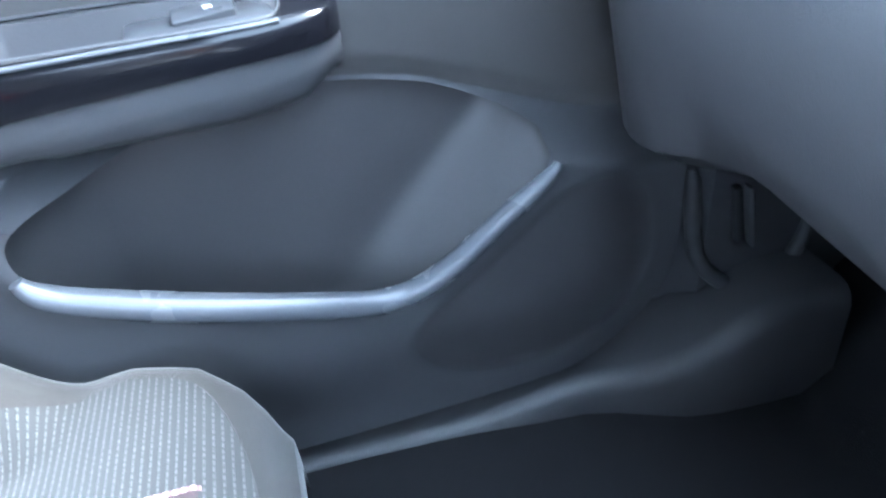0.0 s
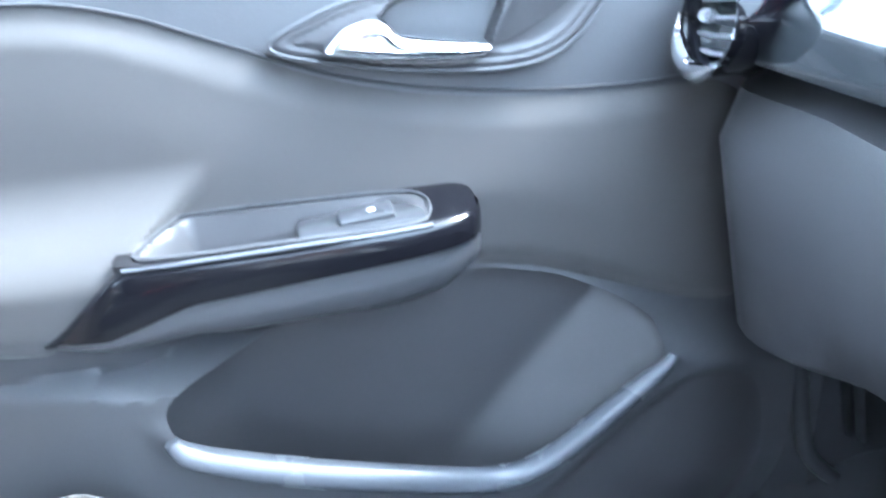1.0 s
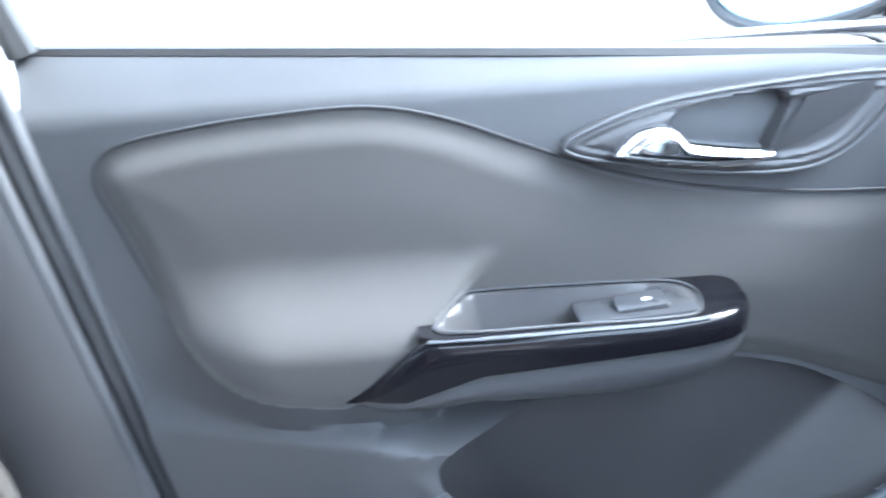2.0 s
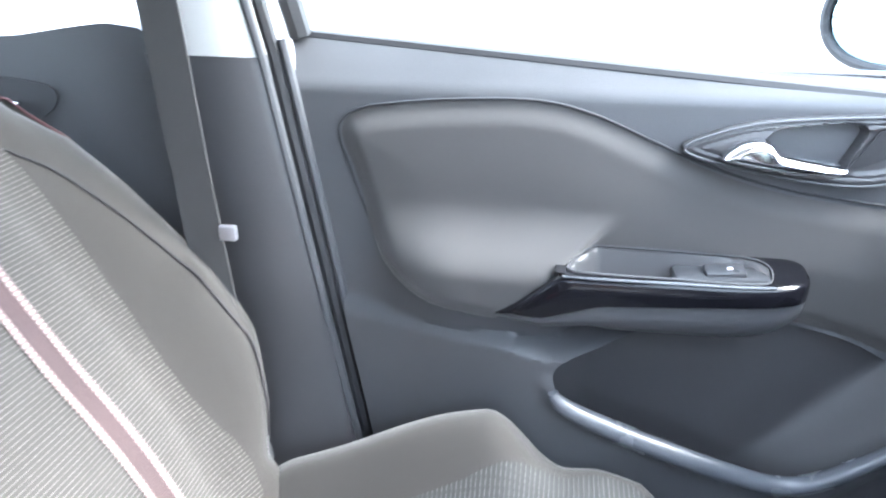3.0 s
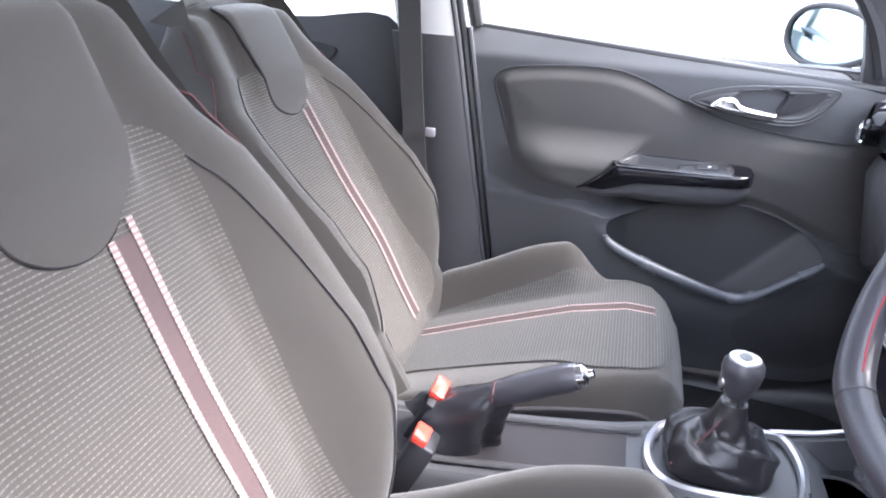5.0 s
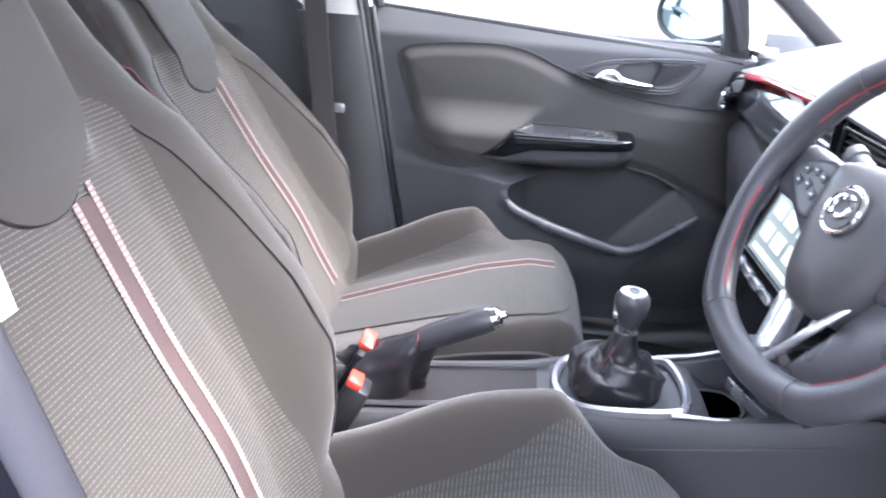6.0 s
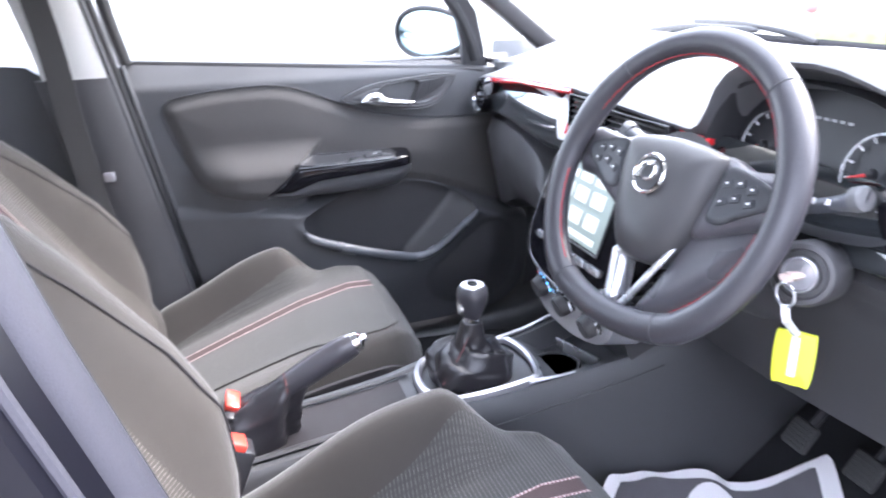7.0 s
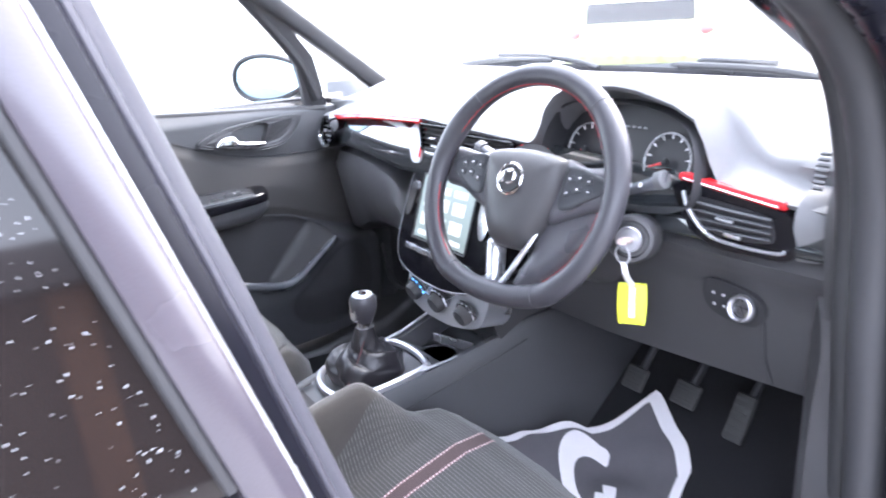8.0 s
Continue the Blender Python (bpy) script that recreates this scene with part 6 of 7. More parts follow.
part("knob", lathe([(0.0, 0.0), (0.013, 0.0), (0.017, 0.008), (0.0235, 0.026), (0.0255, 0.040), (0.0245, 0.049), (0.020, 0.055), (0.0, 0.056)], Matrix.Translation((0.333, 0.0, 0.662)), 28), LEATHER, gear, "dark rounded knob")
part("knob_cap", lathe([(0.0, 0.0), (0.0195, 0.0), (0.0185, 0.003), (0.0, 0.0045)], Matrix.Translation((0.333, 0.0, 0.7165)), 28), SATIN, gear, "silver cap")
part("knob_plate", lathe([(0.0, 0.0), (0.011, 0.0), (0.0105, 0.0012), (0.0, 0.0014)], Matrix.Translation((0.333, 0.0, 0.7200)) @ Matrix.Diagonal((0.75, 1, 1, 1)), 24), BLACK_GLOSS, gear, "black shift pattern disc")
part("knob_insert", loft([[(0.314 - 0.001 * k, y, z) for y, z in ((-0.008, 0.672), (0.008, 0.672), (0.011, 0.69), (0.006, 0.70), (-0.006, 0.70), (-0.011, 0.69))] for k in (0, 4)]), CHROME, gear, "chrome insert below the knob")

hb = thing("handbrake", (0.02, 0.0, 0.52), "handbrake lever with leather gaiter and chrome button", "handbrake")
grip = spline([(0.030, -0.004, 0.600), (0.070, -0.005, 0.622), (0.105, -0.007, 0.641), (0.137, -0.009, 0.656)], False, 6)
part("grip", tube(grip, np.interp(np.linspace(0, 1, len(grip)), (0, 0.3, 0.8, 1), (0.019, 0.0205, 0.0205, 0.0175)), 16), LEATHER, hb, "smooth dark grip")
part("grip_cap", tube([(0.134, -0.009, 0.655), (0.145, -0.0095, 0.660), (0.149, -0.0097, 0.6615)], [0.0165, 0.0155, 0.010], 16), CHROME, hb, "chrome end ring")
part("release_button", tube([(0.148, -0.0097, 0.661), (0.156, -0.010, 0.665)], [0.007, 0.006], 12), CHROME, hb)
part("grip_inlay", tube([(q[0] - 0.003, q[1] - 0.001, q[2] + 0.0172) for q in grip[3:-1]], 0.0040, 8, squash=0.5), SATIN, hb, "bright inlay along the grip")
part("grip_seam", tube([(0.028 + 0.012 * 0, -0.004 + 0.0195 * math.cos(t), 0.600 + 0.0195 * math.sin(t)) for t in np.linspace(0, 2 * math.pi, 20, endpoint=False)], 0.002, 6, closed=True, up=(1, 0, 0)), RED_THREAD, hb)
rings = []
for k, (cx, cz, r1, r2) in enumerate(((0.056, 0.613, 0.0195, 0.0195), (0.041, 0.601, 0.023, 0.026), (0.026, 0.587, 0.028, 0.034), (0.010, 0.570, 0.033, 0.044), (-0.006, 0.552, 0.037, 0.056), (-0.020, 0.534, 0.041, 0.070), (-0.028, 0.514, 0.046, 0.084))):
    ring = []
    for t in np.linspace(0, 2 * math.pi, 40, endpoint=False):
        f = 1 + 0.24 * math.sin(5 * t + 1.5 * k) * (0.5 + 0.5 * math.sin(2 * t + k)) * (k > 0) + 0.02 * math.sin(9 * t - 1.4 * k) * (k > 0)
        ring.append((cx + r2 * f * math.sin(t) * 0.75 + 0.0, r1 * f * math.cos(t), cz + r2 * f * math.sin(t) * -0.45))
    rings.append(ring)
rings = np.transpose([spline(np.array(rings)[:, j], False, 4) for j in range(len(rings[0]))], (1, 0, 2))
part("handbrake_gaiter", loft(list(rings)), LEATHER_SOFT, hb, "creased black leather gaiter")

# ---- pedals and paper mat ----
def pedal(place, w, h, tilt, label, hang=True):
    p = thing("pedal", place, label, "pedal", group="pedals")
    x, y, z = place
    m = pose(0, 0, 0, 0, tilt, 0)
    part("pedal_pad", rbox((0.012, w, h), place, m, 0.005), PEDAL, p, "grey ribbed rubber pad")
    if hang:
        part("pedal_arm", tube(spline([(x + 0.01, y, z), (x + 0.07, y, z + 0.07), (x + 0.10, y, z + 0.16)], False, 5), 0.008, 8), PLASTIC_LOW, p, "dark steel arm")
    for i in range(6):
        k = (i - 2.5) / 6 * h * 0.9
        q = Matrix.Translation(place) @ m @ Vector((-0.007, 0, k))
        part("pedal_rib", rbox((0.003, w * 0.86, h * 0.06), tuple(q), m, 0), PEDAL, p, smooth=False)
    return p


pedal((0.812, -0.225, 0.470), 0.050, 0.048, 35, "grey rubber clutch pedal above the dark floor")
pedal((0.835, -0.330, 0.470), 0.055, 0.048, 35, "grey rubber brake pedal above the dark floor")
pedal((0.845, -0.440, 0.466), 0.040, 0.090, 30, "tall narrow grey accelerator pedal")

mat_ = thing("paper_floor_mat", (0.70, -0.22, 0.34), "crumpled printed paper floor mat, grey with white border", "floor mat")


def mat_z(a, b):
    x, y = np.asarray(a, float), np.asarray(b, float)
    return (x, y, floor_z(x) + 0.016 + 0.030 * sstep(0.66, 0.86, x) * sstep(-0.40, -0.22, y) + 0.095 * sstep(-0.27, -0.15, y) * sstep(0.84, 0.68, x) * (1 + 0.35 * sstep(0.62, 0.50, x)) + 0.006 * np.sin(23 * x + 9 * y) + 0.005 * np.sin(31 * y - 12 * x) + 0.003 * np.sin(70 * x + 50 * y))


mat_corners = [(0.862, -0.242), (0.790, -0.385), (0.48, -0.42), (0.45, -0.20), (0.506, -0.158)]
mat_sides = [[(0.842, -0.29), (0.822, -0.345)], [(0.68, -0.41), (0.58, -0.42)], [(0.47, -0.32), (0.46, -0.26)], [(0.47, -0.185), (0.49, -0.170)], [(0.55, -0.150), (0.60, -0.147), (0.687, -0.166), (0.78, -0.205)]]
outer = []
for c0, side in zip(mat_corners, mat_sides):
    c1 = mat_corners[(mat_corners.index(c0) + 1) % len(mat_corners)]
    outer += list(map(tuple, spline([c0] + side + [c1], False, 4)[:-1]))
outer = np.array(outer)
part("mat_border", field(outer, mat_z, 0.012, wall=(0, 0, -0.001)), PAPER_WHITE, mat_, "white paper border")
cen = outer.mean(0)
inner_ = cen + (outer - cen) * 0.88
part("mat_print", field(inner_, lambda a, b: (mat_z(a, b)[0], mat_z(a, b)[1], mat_z(a, b)[2] + 0.003), 0.012), PAPER, mat_, "grey printed field")
arc_poly = np.array([(0.665 + r * 0.055 * math.cos(t), -0.275 + r * 0.075 * math.sin(t)) for r, ts in ((1.25, np.linspace(0.4, 4.6, 24)), (0.8, np.linspace(4.6, 0.4, 24))) for t in ts])
part("mat_sign", field(arc_poly, lambda a, b: (mat_z(a, b)[0], mat_z(a, b)[1], mat_z(a, b)[2] + 0.006), 0.008), PAPER_WHITE, mat_, "white printed sign")
for i in range(3):
    bar_ = [(0.600 + 0.03 * i, -0.315), (0.640 + 0.02 * i, -0.300), (0.628 + 0.02 * i, -0.275), (0.590 + 0.03 * i, -0.295)]
    part("mat_mark", field(bar_, lambda a, b: (mat_z(a, b)[0], mat_z(a, b)[1], mat_z(a, b)[2] + 0.006), 0.008), PAPER_WHITE, mat_)

# ribbed rubber heel plate beside the paper
heel = [rbox((0.20, 0.006, 0.006), (0.61, -0.44 - 0.014 * i, FLOOR_Z + 0.014), bevel=0.002) for i in range(10)]
tagged(part("heel_plate", merged(*heel), PLASTIC_LOW), "black ribbed heel plate on the car floor", "heel plate", kind="structure")

# ---- rear bench and rear doors, behind the front seats ----
bench = thing("rear_bench", (-1.0, 0, 0.34), "dark cloth rear bench seat", "bench")
rings = []
for y in np.linspace(-0.62, 0.62, 26):
    k = 1 - 0.5 * abs(y / 0.64) ** 8
    rings.append([(-0.98, y, 0.58), (-1.02, y, 0.62), (-1.08, y, 0.80), (-1.11, y, 0.945 * k + 0.06 * (1 - k)), (-1.13, y, 0.965 * k), (-1.19, y, 0.96 * k), (-1.22, y, 0.60)])
part("bench_back", loft(rings), CLOTH, bench, "dark cloth bench back")
part("bench_cushion", rbox((0.46, 1.24, 0.16), (-0.80, 0, 0.54), bevel=0.04, seg=3), CLOTH, bench)
for y in (-0.36, 0.36):
    part("bench_head_restraint", rbox((0.07, 0.22, 0.09), (-1.16, y, 1.00), bevel=0.02, seg=3), CLOTH, bench)

rd = thing("rear_door", (-0.7, 0.74, 0.34), "closed dark rear passenger door", "car door")
rp = spline([(-0.335, 1.00), (-0.60, 1.01), (-1.0, 1.02), (-1.06, 0.98), (-1.06, 0.55), (-0.95, 0.36), (-0.35, 0.36), (-0.33, 0.6)], True, 5)
part("door_panel", field(rp, lambda a, b: (a, 0.690 - 0.02 * sstep(0.75, 0.65, b), b), 0.02, wall=(0, 0.05, 0)), PLASTIC_DOOR, rd, "grey plastic panel")
rb = spline([(-0.50, 0.955), (-0.60, 0.965), (-0.66, 0.955), (-0.64, 0.905), (-0.56, 0.900), (-0.50, 0.925)], True, 5)
part("handle_bowl", field(rb, lambda a, b: (a, 0.684 + 0 * a, b), 0.008, wall=(0, 0.004, 0)), PLASTIC_LOW, rd, "black handle bowl")
part("door_handle", tube(spline([(-0.535, 0.672, 0.932), (-0.57, 0.664, 0.936), (-0.62, 0.668, 0.925)], False, 5), 0.008, 10, squash=0.6), CHROME, rd, "chrome inside door handle")
part("window_frame", tube(spline([(-0.33, 0.735, 1.01), (-0.315, 0.69, 1.2), (-0.30, 0.635, 1.40), (-0.7, 0.62, 1.42), (-0.98, 0.625, 1.38), (-1.05, 0.70, 1.15), (-1.07, 0.735, 1.03)], False, 8), 0.014, 8), RUBBER, rd, "black window frame")

# ---- driver side: centre pillar and rear door seen from outside ----
dp = thing("driver_centre_pillar", (-0.2, -0.72, 0.35), "driver side centre pillar with pale upper trim and black seal", "pillar", kind="structure")


def dprof(z, x0, x1, y, d=0.05):
    return [(x0, -y - d, z), (x0, -y - 0.006, z), (x0 + 0.01, -y, z), (x1 - 0.01, -y, z), (x1, -y - 0.006, z), (x1, -y - d, z)]


def lean(z):
    return -0.161 + (1.10 - z) * 0.30


part("lower_trim", loft([dprof(z, lean(z) - 0.10, lean(z) + 0.032, 0.690) for z in np.linspace(0.34, 0.985, 16)]), PLASTIC, dp, "dark lower trim")
part("upper_trim", loft([dprof(z, lean(z) - 0.09, lean(z) + 0.031, 0.665 - 0.14 * max(0, z - 1.0)) for z in np.linspace(0.985, 1.40, 14)]), PALE, dp, "pale upper trim")
zz = np.linspace(0.34, 1.40, 40)
part("body_flange", loft([[(lean(z) + 0.030, -0.713 + 0.12 * max(0, z - 1.05), z), (lean(z) + 0.046, -0.730 + 0.12 * max(0, z - 1.05), z), (lean(z) + 0.036, -0.753 + 0.12 * max(0, z - 1.05), z), (lean(z) + 0.010, -0.763 + 0.12 * max(0, z - 1.05), z), (lean(z) - 0.03, -0.753 + 0.12 * max(0, z - 1.05), z), (lean(z) - 0.03, -0.713 + 0.12 * max(0, z - 1.05), z)] for z in zz]), BLACK_FLANGE, dp, "dark door aperture flange")
part("aperture_seal", tube([(lean(z) + 0.043, -0.716 + 0.12 * max(0, z - 1.05), z) for z in zz], 0.014, 12, up=(0, 1, 0)), SEAL_SOFT, dp, "soft grey aperture seal")
part("seal_seam", tube([(lean(z) + 0.0548, -0.7085 + 0.12 * max(0, z - 1.05), z) for z in zz], 0.0013, 6, up=(0, 1, 0)), RUBBER, dp, "dark seam along the seal")
part("flange_lip", tube([(lean(z) + 0.040, -0.7445 + 0.12 * max(0, z - 1.05), z) for z in zz], 0.0032, 8, up=(0, 1, 0)), SEAL_SOFT, dp, "thin grey lip on the flange")

dr = thing("driver_rear_door", (-0.6, -0.80, 0.34), "closed black rear door with rain drops on its window", "car door")


def door_lean(z):
    return lean(z) + 0.017


def side_y(z):
    return -0.790 + 0.30 * max(0, z - 0.98) * 0.55


part("front_edge", loft([[(door_lean(z) + 0.004, side_y(z) + 0.012, z), (door_lean(z) + 0.004, side_y(z) - 0.002, z), (door_lean(z) + 0.000, side_y(z) - 0.006, z), (door_lean(z) - 0.016, side_y(z) - 0.0075, z), (door_lean(z) - 0.023, side_y(z) - 0.006, z), (door_lean(z) - 0.026, side_y(z) + 0.004, z), (door_lean(z) - 0.026, side_y(z) + 0.02, z)] for z in np.linspace(0.88, 1.40, 28)]), PILLAR_FOIL, dr, "satin black pillar strip")
part("edge_line", tube([(door_lean(z) + 0.005, side_y(z) - 0.001, z) for z in np.linspace(0.88, 1.38, 34)], 0.0014, 6, up=(0, 1, 0)), SATIN, dr, "bright door edge")
part("glass_seal", tube([(door_lean(z) - 0.027, side_y(z) - 0.002, z) for z in np.linspace(0.985, 1.39, 24)], 0.004, 6, up=(0, 1, 0)), RUBBER, dr, "black glass seal")
part("waist_seal", tube([(x, side_y(0.985) - 0.004, 0.985 + 0.03 * (-x - 0.16)) for x in np.linspace(-1.05, -0.17, 20)], 0.007, 8), RUBBER, dr, "black waist seal")
sheet("outer_skin", lambda u, v: (door_lean(0.30 + 0.68 * v) - 0.006 - 0.95 * u, -0.780 - 0.045 * math.sin(math.pi * min(1.0, 0.15 + v * 0.85)), 0.28 + 0.70 * v), 14, 14, PAINT, "black painted outer skin", parent=dr)
pane_y = lambda z: side_y(1.1) + 0.004 + 0.23 * (z - 1.1)
rings = [[(door_lean(z) - 0.027 - 0.80 * k, pane_y(z), z) for z in np.linspace(0.985, 1.39, 12)] for k in np.linspace(0, 1, 16)]
part("door_window", loft(rings, closed=False), DARK_GLASS, dr, "dark tinted window with rain drops")
rng = random.Random(5)
drops = bmesh.new()
for i in range(1000):
    z = rng.uniform(0.99, 1.36)
    x = door_lean(z) - 0.038 - rng.random() ** 1.5 * 0.35
    r = rng.choice((0.0003, 0.00035, 0.0004, 0.0005, 0.0007))
    bmesh.ops.create_icosphere(drops, subdivisions=1, radius=r, matrix=Matrix.Translation((x, pane_y(z) - 0.0004, z)) @ Matrix.Diagonal((0.8, 0.5, 1.0 + rng.random() * 0.8, 1)))
ob = part("rain_drops", drops, DROP, dr, "clear rain drops")
ob["kind"] = "stuff"

# ---- driver side: screen pillar inner edge, open front door ----
ap = thing("driver_door_aperture", (0.6, -0.72, 0.35), "dark front door aperture with rubber seals", "door aperture", kind="structure")
edge_p = spline([(0.05, -0.66, 1.43), (0.20, -0.69, 1.335), (0.375, -0.72, 1.222), (0.435, -0.72, 1.188), (0.480, -0.722, 1.150), (0.512, -0.724, 1.105), (0.544, -0.728, 1.02), (0.560, -0.730, 0.93), (0.566, -0.733, 0.84), (0.582, -0.735, 0.73), (0.61, -0.735, 0.55), (0.64, -0.735, 0.42), (0.62, -0.735, 0.34)], False, 6)
part("aperture_seal", tube(edge_p, 0.014, 10, up=(0, 1, 0)), RUBBER, ap, "black rubber aperture seal")
part("aperture_flange", tube(edge_p + np.array((-0.014, -0.036, -0.004)), 0.024, 10, up=(0, 1, 0)), PLASTIC_LOW, ap, "dark painted aperture")
part("outer_flange", tube(edge_p + np.array((-0.022, -0.082, -0.006)), 0.020, 10, up=(0, 1, 0)), BLACK_FLANGE, ap, "black painted outer flange")
part("hinge_pillar", loft([[(x, -0.715, z), (x + 0.20, -0.70, z), (x + 0.22, -0.80, z), (x + 0.04, -0.80, z), (x + 0.015, -0.775, z)] for z, x in ((0.30, 0.67), (0.5, 0.70), (0.7, 0.68), (0.88, 0.65), (1.0, 0.62), (1.06, 0.60))]), PAINT, ap, "dark painted hinge pillar")
part("dash_end_cap", field(spline([(0.59, 0.955), (0.60, 0.88), (0.62, 0.78), (0.64, 0.66), (0.80, 0.62), (0.92, 0.80), (0.90, 1.04), (0.70, 1.045), (0.62, 1.01)], True, 5), lambda a, b: (a, -0.706 + 0 * a, b), 0.02, wall=(0, 0.02, 0)), PLASTIC, ap, "dark dash end cap")

od = thing("driver_door", (0.72, -0.82, 0.40), "open dark driver's door", "car door")
HM = Matrix.Translation((0.72, -0.835, 0)) @ pose(0, 0, 0, 0, 0, 86)


def open3(a, b, z):
    """a from the hinge along the door, b towards the cabin side."""
    p = HM @ Vector((-a, b, z))
    return tuple(p)


def od_plane(d0):
    def f(a, b):
        q = [open3(float(x), d0 + 0.02 * float(sstep(0.72, 0.60, z)), float(z)) for x, z in zip(a, b)]
        q = np.array(q)
        return q[:, 0], q[:, 1], q[:, 2]
    return f


dpoly = spline([(0.02, 0.98), (0.35, 1.0), (0.88, 1.04), (0.93, 0.8), (0.86, 0.5), (0.78, 0.36), (0.12, 0.36), (0.02, 0.5)], True, 5)
w_ = HM.to_3x3() @ Vector((0, -0.11, 0))
part("door_panel", field(dpoly, od_plane(0.06), 0.025, wall=tuple(w_)), PLASTIC_DOOR, od, "dark plastic inner panel")
part("outer_skin", field(dpoly, od_plane(-0.055), 0.03), PAINT, od, "black painted outer skin")
part("check_strap", tube([(0.70, -0.77, 0.68), open3(0.05, 0.03, 0.68)], 0.008, 8), SATIN, od, "bright steel check strap")

# ---- outside: building across the forecourt on the driver's side, parked car ahead ----
bld = thing("workshop_building", (0, -8.0, 0), "low brown workshop building with white window and brick pillars", "building")
part("wall", rbox((16, 0.3, 2.2), (-1.0, -8.2, 1.10), bevel=0.02), WALL, bld, "brown rendered wall")
part("roof", loft([[(-9.3, -7.7, 2.18), (-9.3, -8.3, 2.45), (-9.3, -11.0, 3.3), (-9.3, -11.0, 2.1)], [(7.3, -7.7, 2.18), (7.3, -8.3, 2.45), (7.3, -11.0, 3.3), (7.3, -11.0, 2.1)]]), ROOF, bld, "dark sheet roof")
for x in (-6.5, -3.1, 0.3, 3.7):
    part("brick_pillar", rbox((0.38, 0.2, 2.16), (x, -7.97, 1.08), bevel=0.02), BRICK, bld, "brown brick pillar")
for x in (-4.8, -1.4, 2.0):
    w = part("window", rbox((1.5, 0.06, 1.2), (x, -8.03, 1.25), bevel=0), DARK_GLASS, bld, "dark window", smooth=False)
    for dx, dz, sx, sz in ((0, 0.6, 1.6, 0.09), (0, -0.6, 1.6, 0.09), (-0.76, 0, 0.09, 1.3), (0.76, 0, 0.09, 1.3), (0, 0, 0.07, 1.3)):
        part("window_frame", rbox((sx, 0.10, sz), (x + dx, -8.02, 1.25 + dz), bevel=0.01), WHITE_PAINT, w, "white frame bar")
part("sign_board", rbox((1.5, 0.05, 0.26), (-1.4, -8.0, 2.04), bevel=0.01), WHITE_PAINT, bld, "white sign board")
for i in range(4):
    part("sign_bar", rbox((0.22, 0.01, 0.12), (-1.9 + 0.34 * i, -7.968, 2.04), bevel=0), DIAL, bld, smooth=False)

pk = thing("parked_car", (6.2, 4.5, 0), "pale lime parked car seen through the windscreen", "car")
PM = Matrix.Translation((6.2, 4.5, 0)) @ pose(0, 0, 0, 0, 0, 40) @ Matrix.Diagonal((0.9, 0.95, 0.9, 1))


def pk3(x, y, z):
    return tuple(PM @ Vector((x, y, z)))


rings = []
for x, z0, z1, w, top in ((-0.02, 0.42, 0.86, 0.80, 0.70), (0.05, 0.30, 0.95, 0.86, 0.78), (0.35, 0.22, 1.02, 0.88, 0.80), (0.45, 0.22, 1.26, 0.88, 0.62), (1.0, 0.22, 1.34, 0.88, 0.60), (2.2, 0.22, 1.32, 0.88, 0.62), (3.0, 0.22, 1.05, 0.88, 0.76), (3.9, 0.28, 0.88, 0.84, 0.72), (4.0, 0.40, 0.75, 0.78, 0.68)):
    rings.append([pk3(x, s * ww, z) for s, ww, z in ((-1, w * 0.94, z0), (-1, w, z0 + 0.2), (-1, w, min(0.95, z1)), (-1, top, z1 - 0.04), (-1, top * 0.9, z1), (1, top * 0.9, z1), (1, top, z1 - 0.04), (1, w, min(0.95, z1)), (1, w, z0 + 0.2), (1, w * 0.94, z0))])
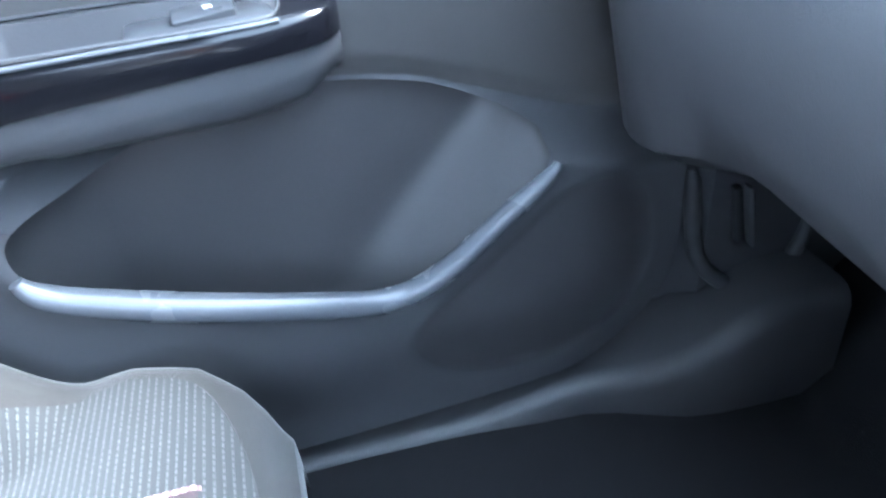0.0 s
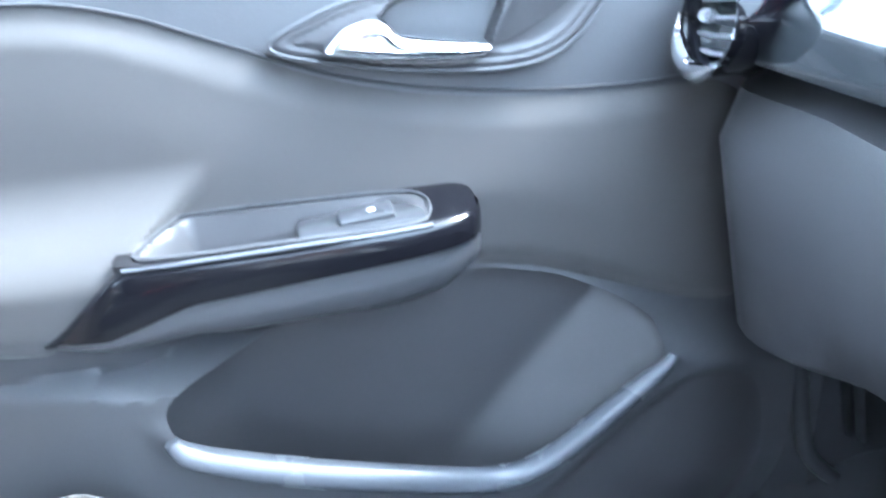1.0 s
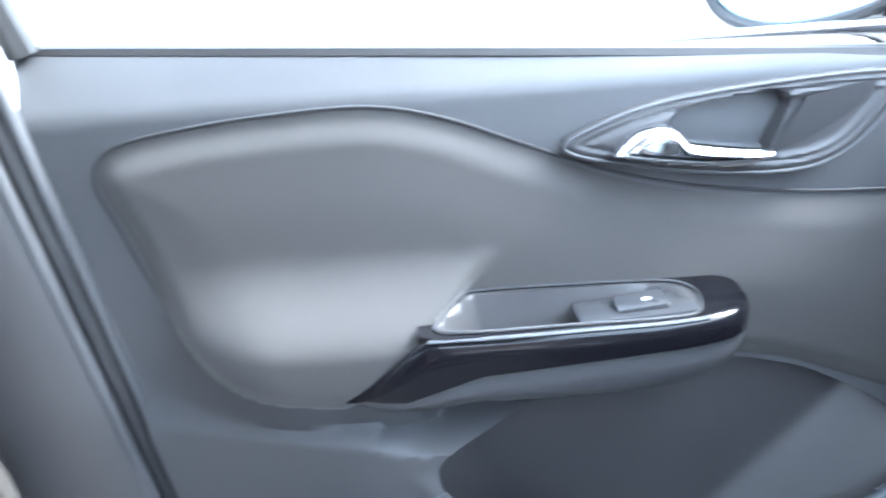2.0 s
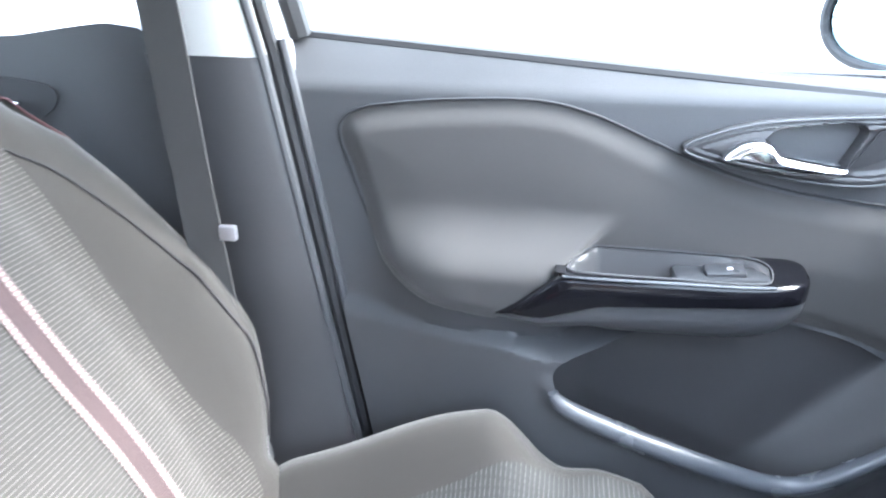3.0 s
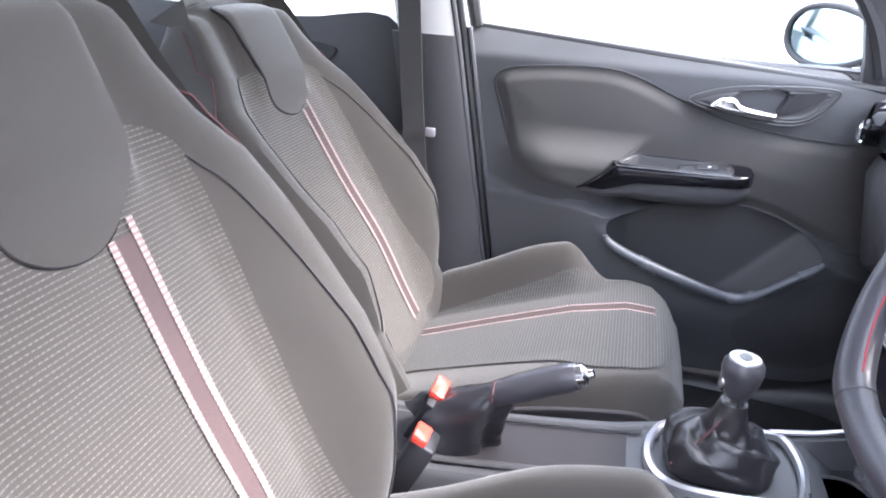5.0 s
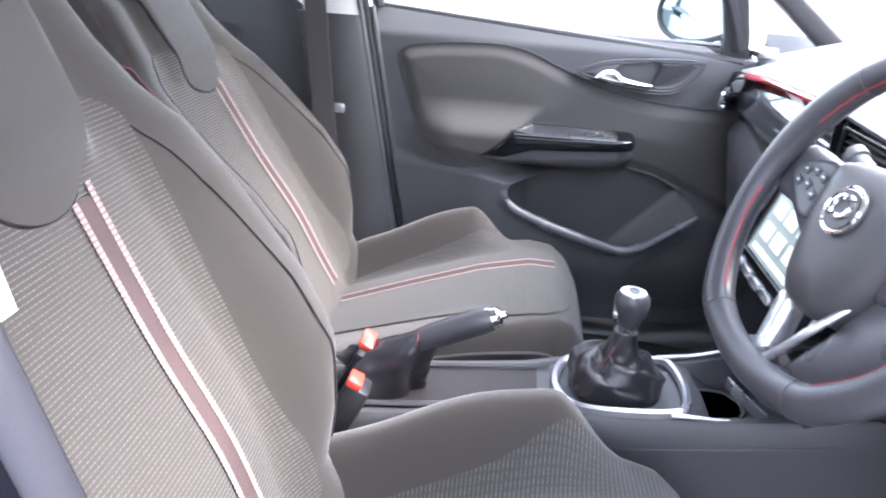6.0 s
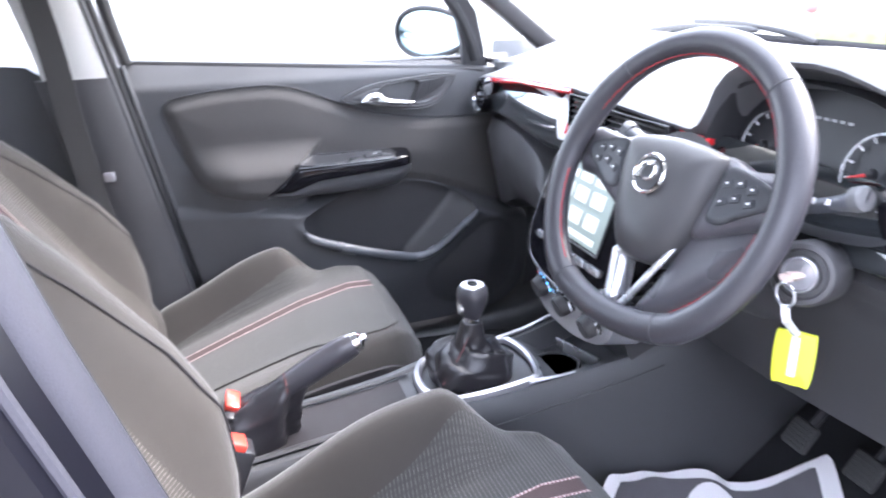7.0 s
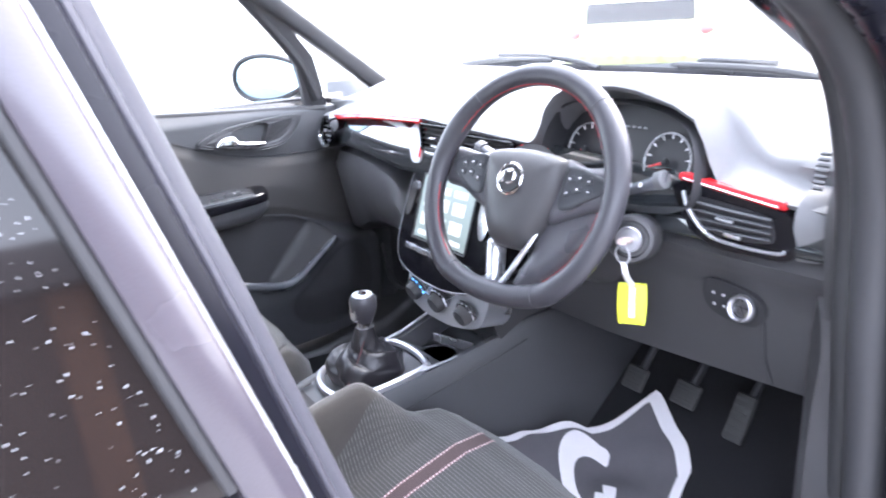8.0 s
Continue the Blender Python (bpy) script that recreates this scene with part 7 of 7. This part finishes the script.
part("body", loft(rings), LIME_PAINT, pk, "pale lime painted body")
part("rear_window", rbox((0.03, 1.25, 0.26), pk3(0.375, 0, 1.13), PM.to_3x3().to_4x4() @ pose(0, 0, 0, 0, 14, 0), 0.01), DARK_GLASS, pk, "dark rear window")
for s in (-1, 1):
    part("tail_lamp", rbox((0.06, 0.16, 0.26), pk3(0.03, s * 0.74, 0.86), PM.to_3x3().to_4x4(), 0.02), LAMP_RED, pk, "red tail lamp")
    for x in (0.75, 3.2):
        wl2 = part("wheel", lathe([(0.0, 0.0), (0.31, 0.0), (0.31, 0.19), (0.0, 0.19)], PM @ pose(x, s * 0.80, 0.31, 90 * s, 0, 0), 28), RUBBER, pk, "dark tyre")
        part("rim", lathe([(0.0, 0.0), (0.20, 0.0), (0.19, 0.02), (0.0, 0.02)], PM @ pose(x, s * 0.80 + s * 0.10, 0.31, -90 * s, 0, 0), 24), SATIN, wl2)
part("rear_bumper", rbox((0.12, 1.60, 0.22), pk3(0.0, 0, 0.42), PM.to_3x3().to_4x4(), 0.04), PLASTIC_TOP, pk, "grey bumper")

# ---- wipers at the foot of the windscreen ----
for ya, yb, yc in ((0.42, 0.74, 0.34), (-0.12, -0.44, -0.04)):
    wp = thing("windscreen_wiper", (1.10, ya, 1.03), "black windscreen wiper resting along the glass foot", "wiper", group="wipers")
    part("wiper_blade", tube(spline([(1.105, yb, 1.032), (1.115, 0.5 * (ya + yb), 1.050), (1.115, yc, 1.054)], False, 6), [0.004] + [0.008] * 11 + [0.004], 8), RUBBER, wp, "black rubber blade")
    part("wiper_arm", tube(spline([(1.13, 0.5 * (ya + yb), 1.062), (1.135, ya, 1.064), (1.15, yc - 0.05, 1.05), (1.16, yc - 0.12, 1.035)], False, 6), 0.007, 8), PLASTIC_LOW, wp, "black steel arm")
tagged(sheet("scuttle", lambda u, v: (1.065 + 0.16 * u, -0.74 + 1.48 * v, 1.030 - 0.015 * u), 4, 12, PLASTIC_LOW), "black plastic scuttle below the windscreen", "scuttle")
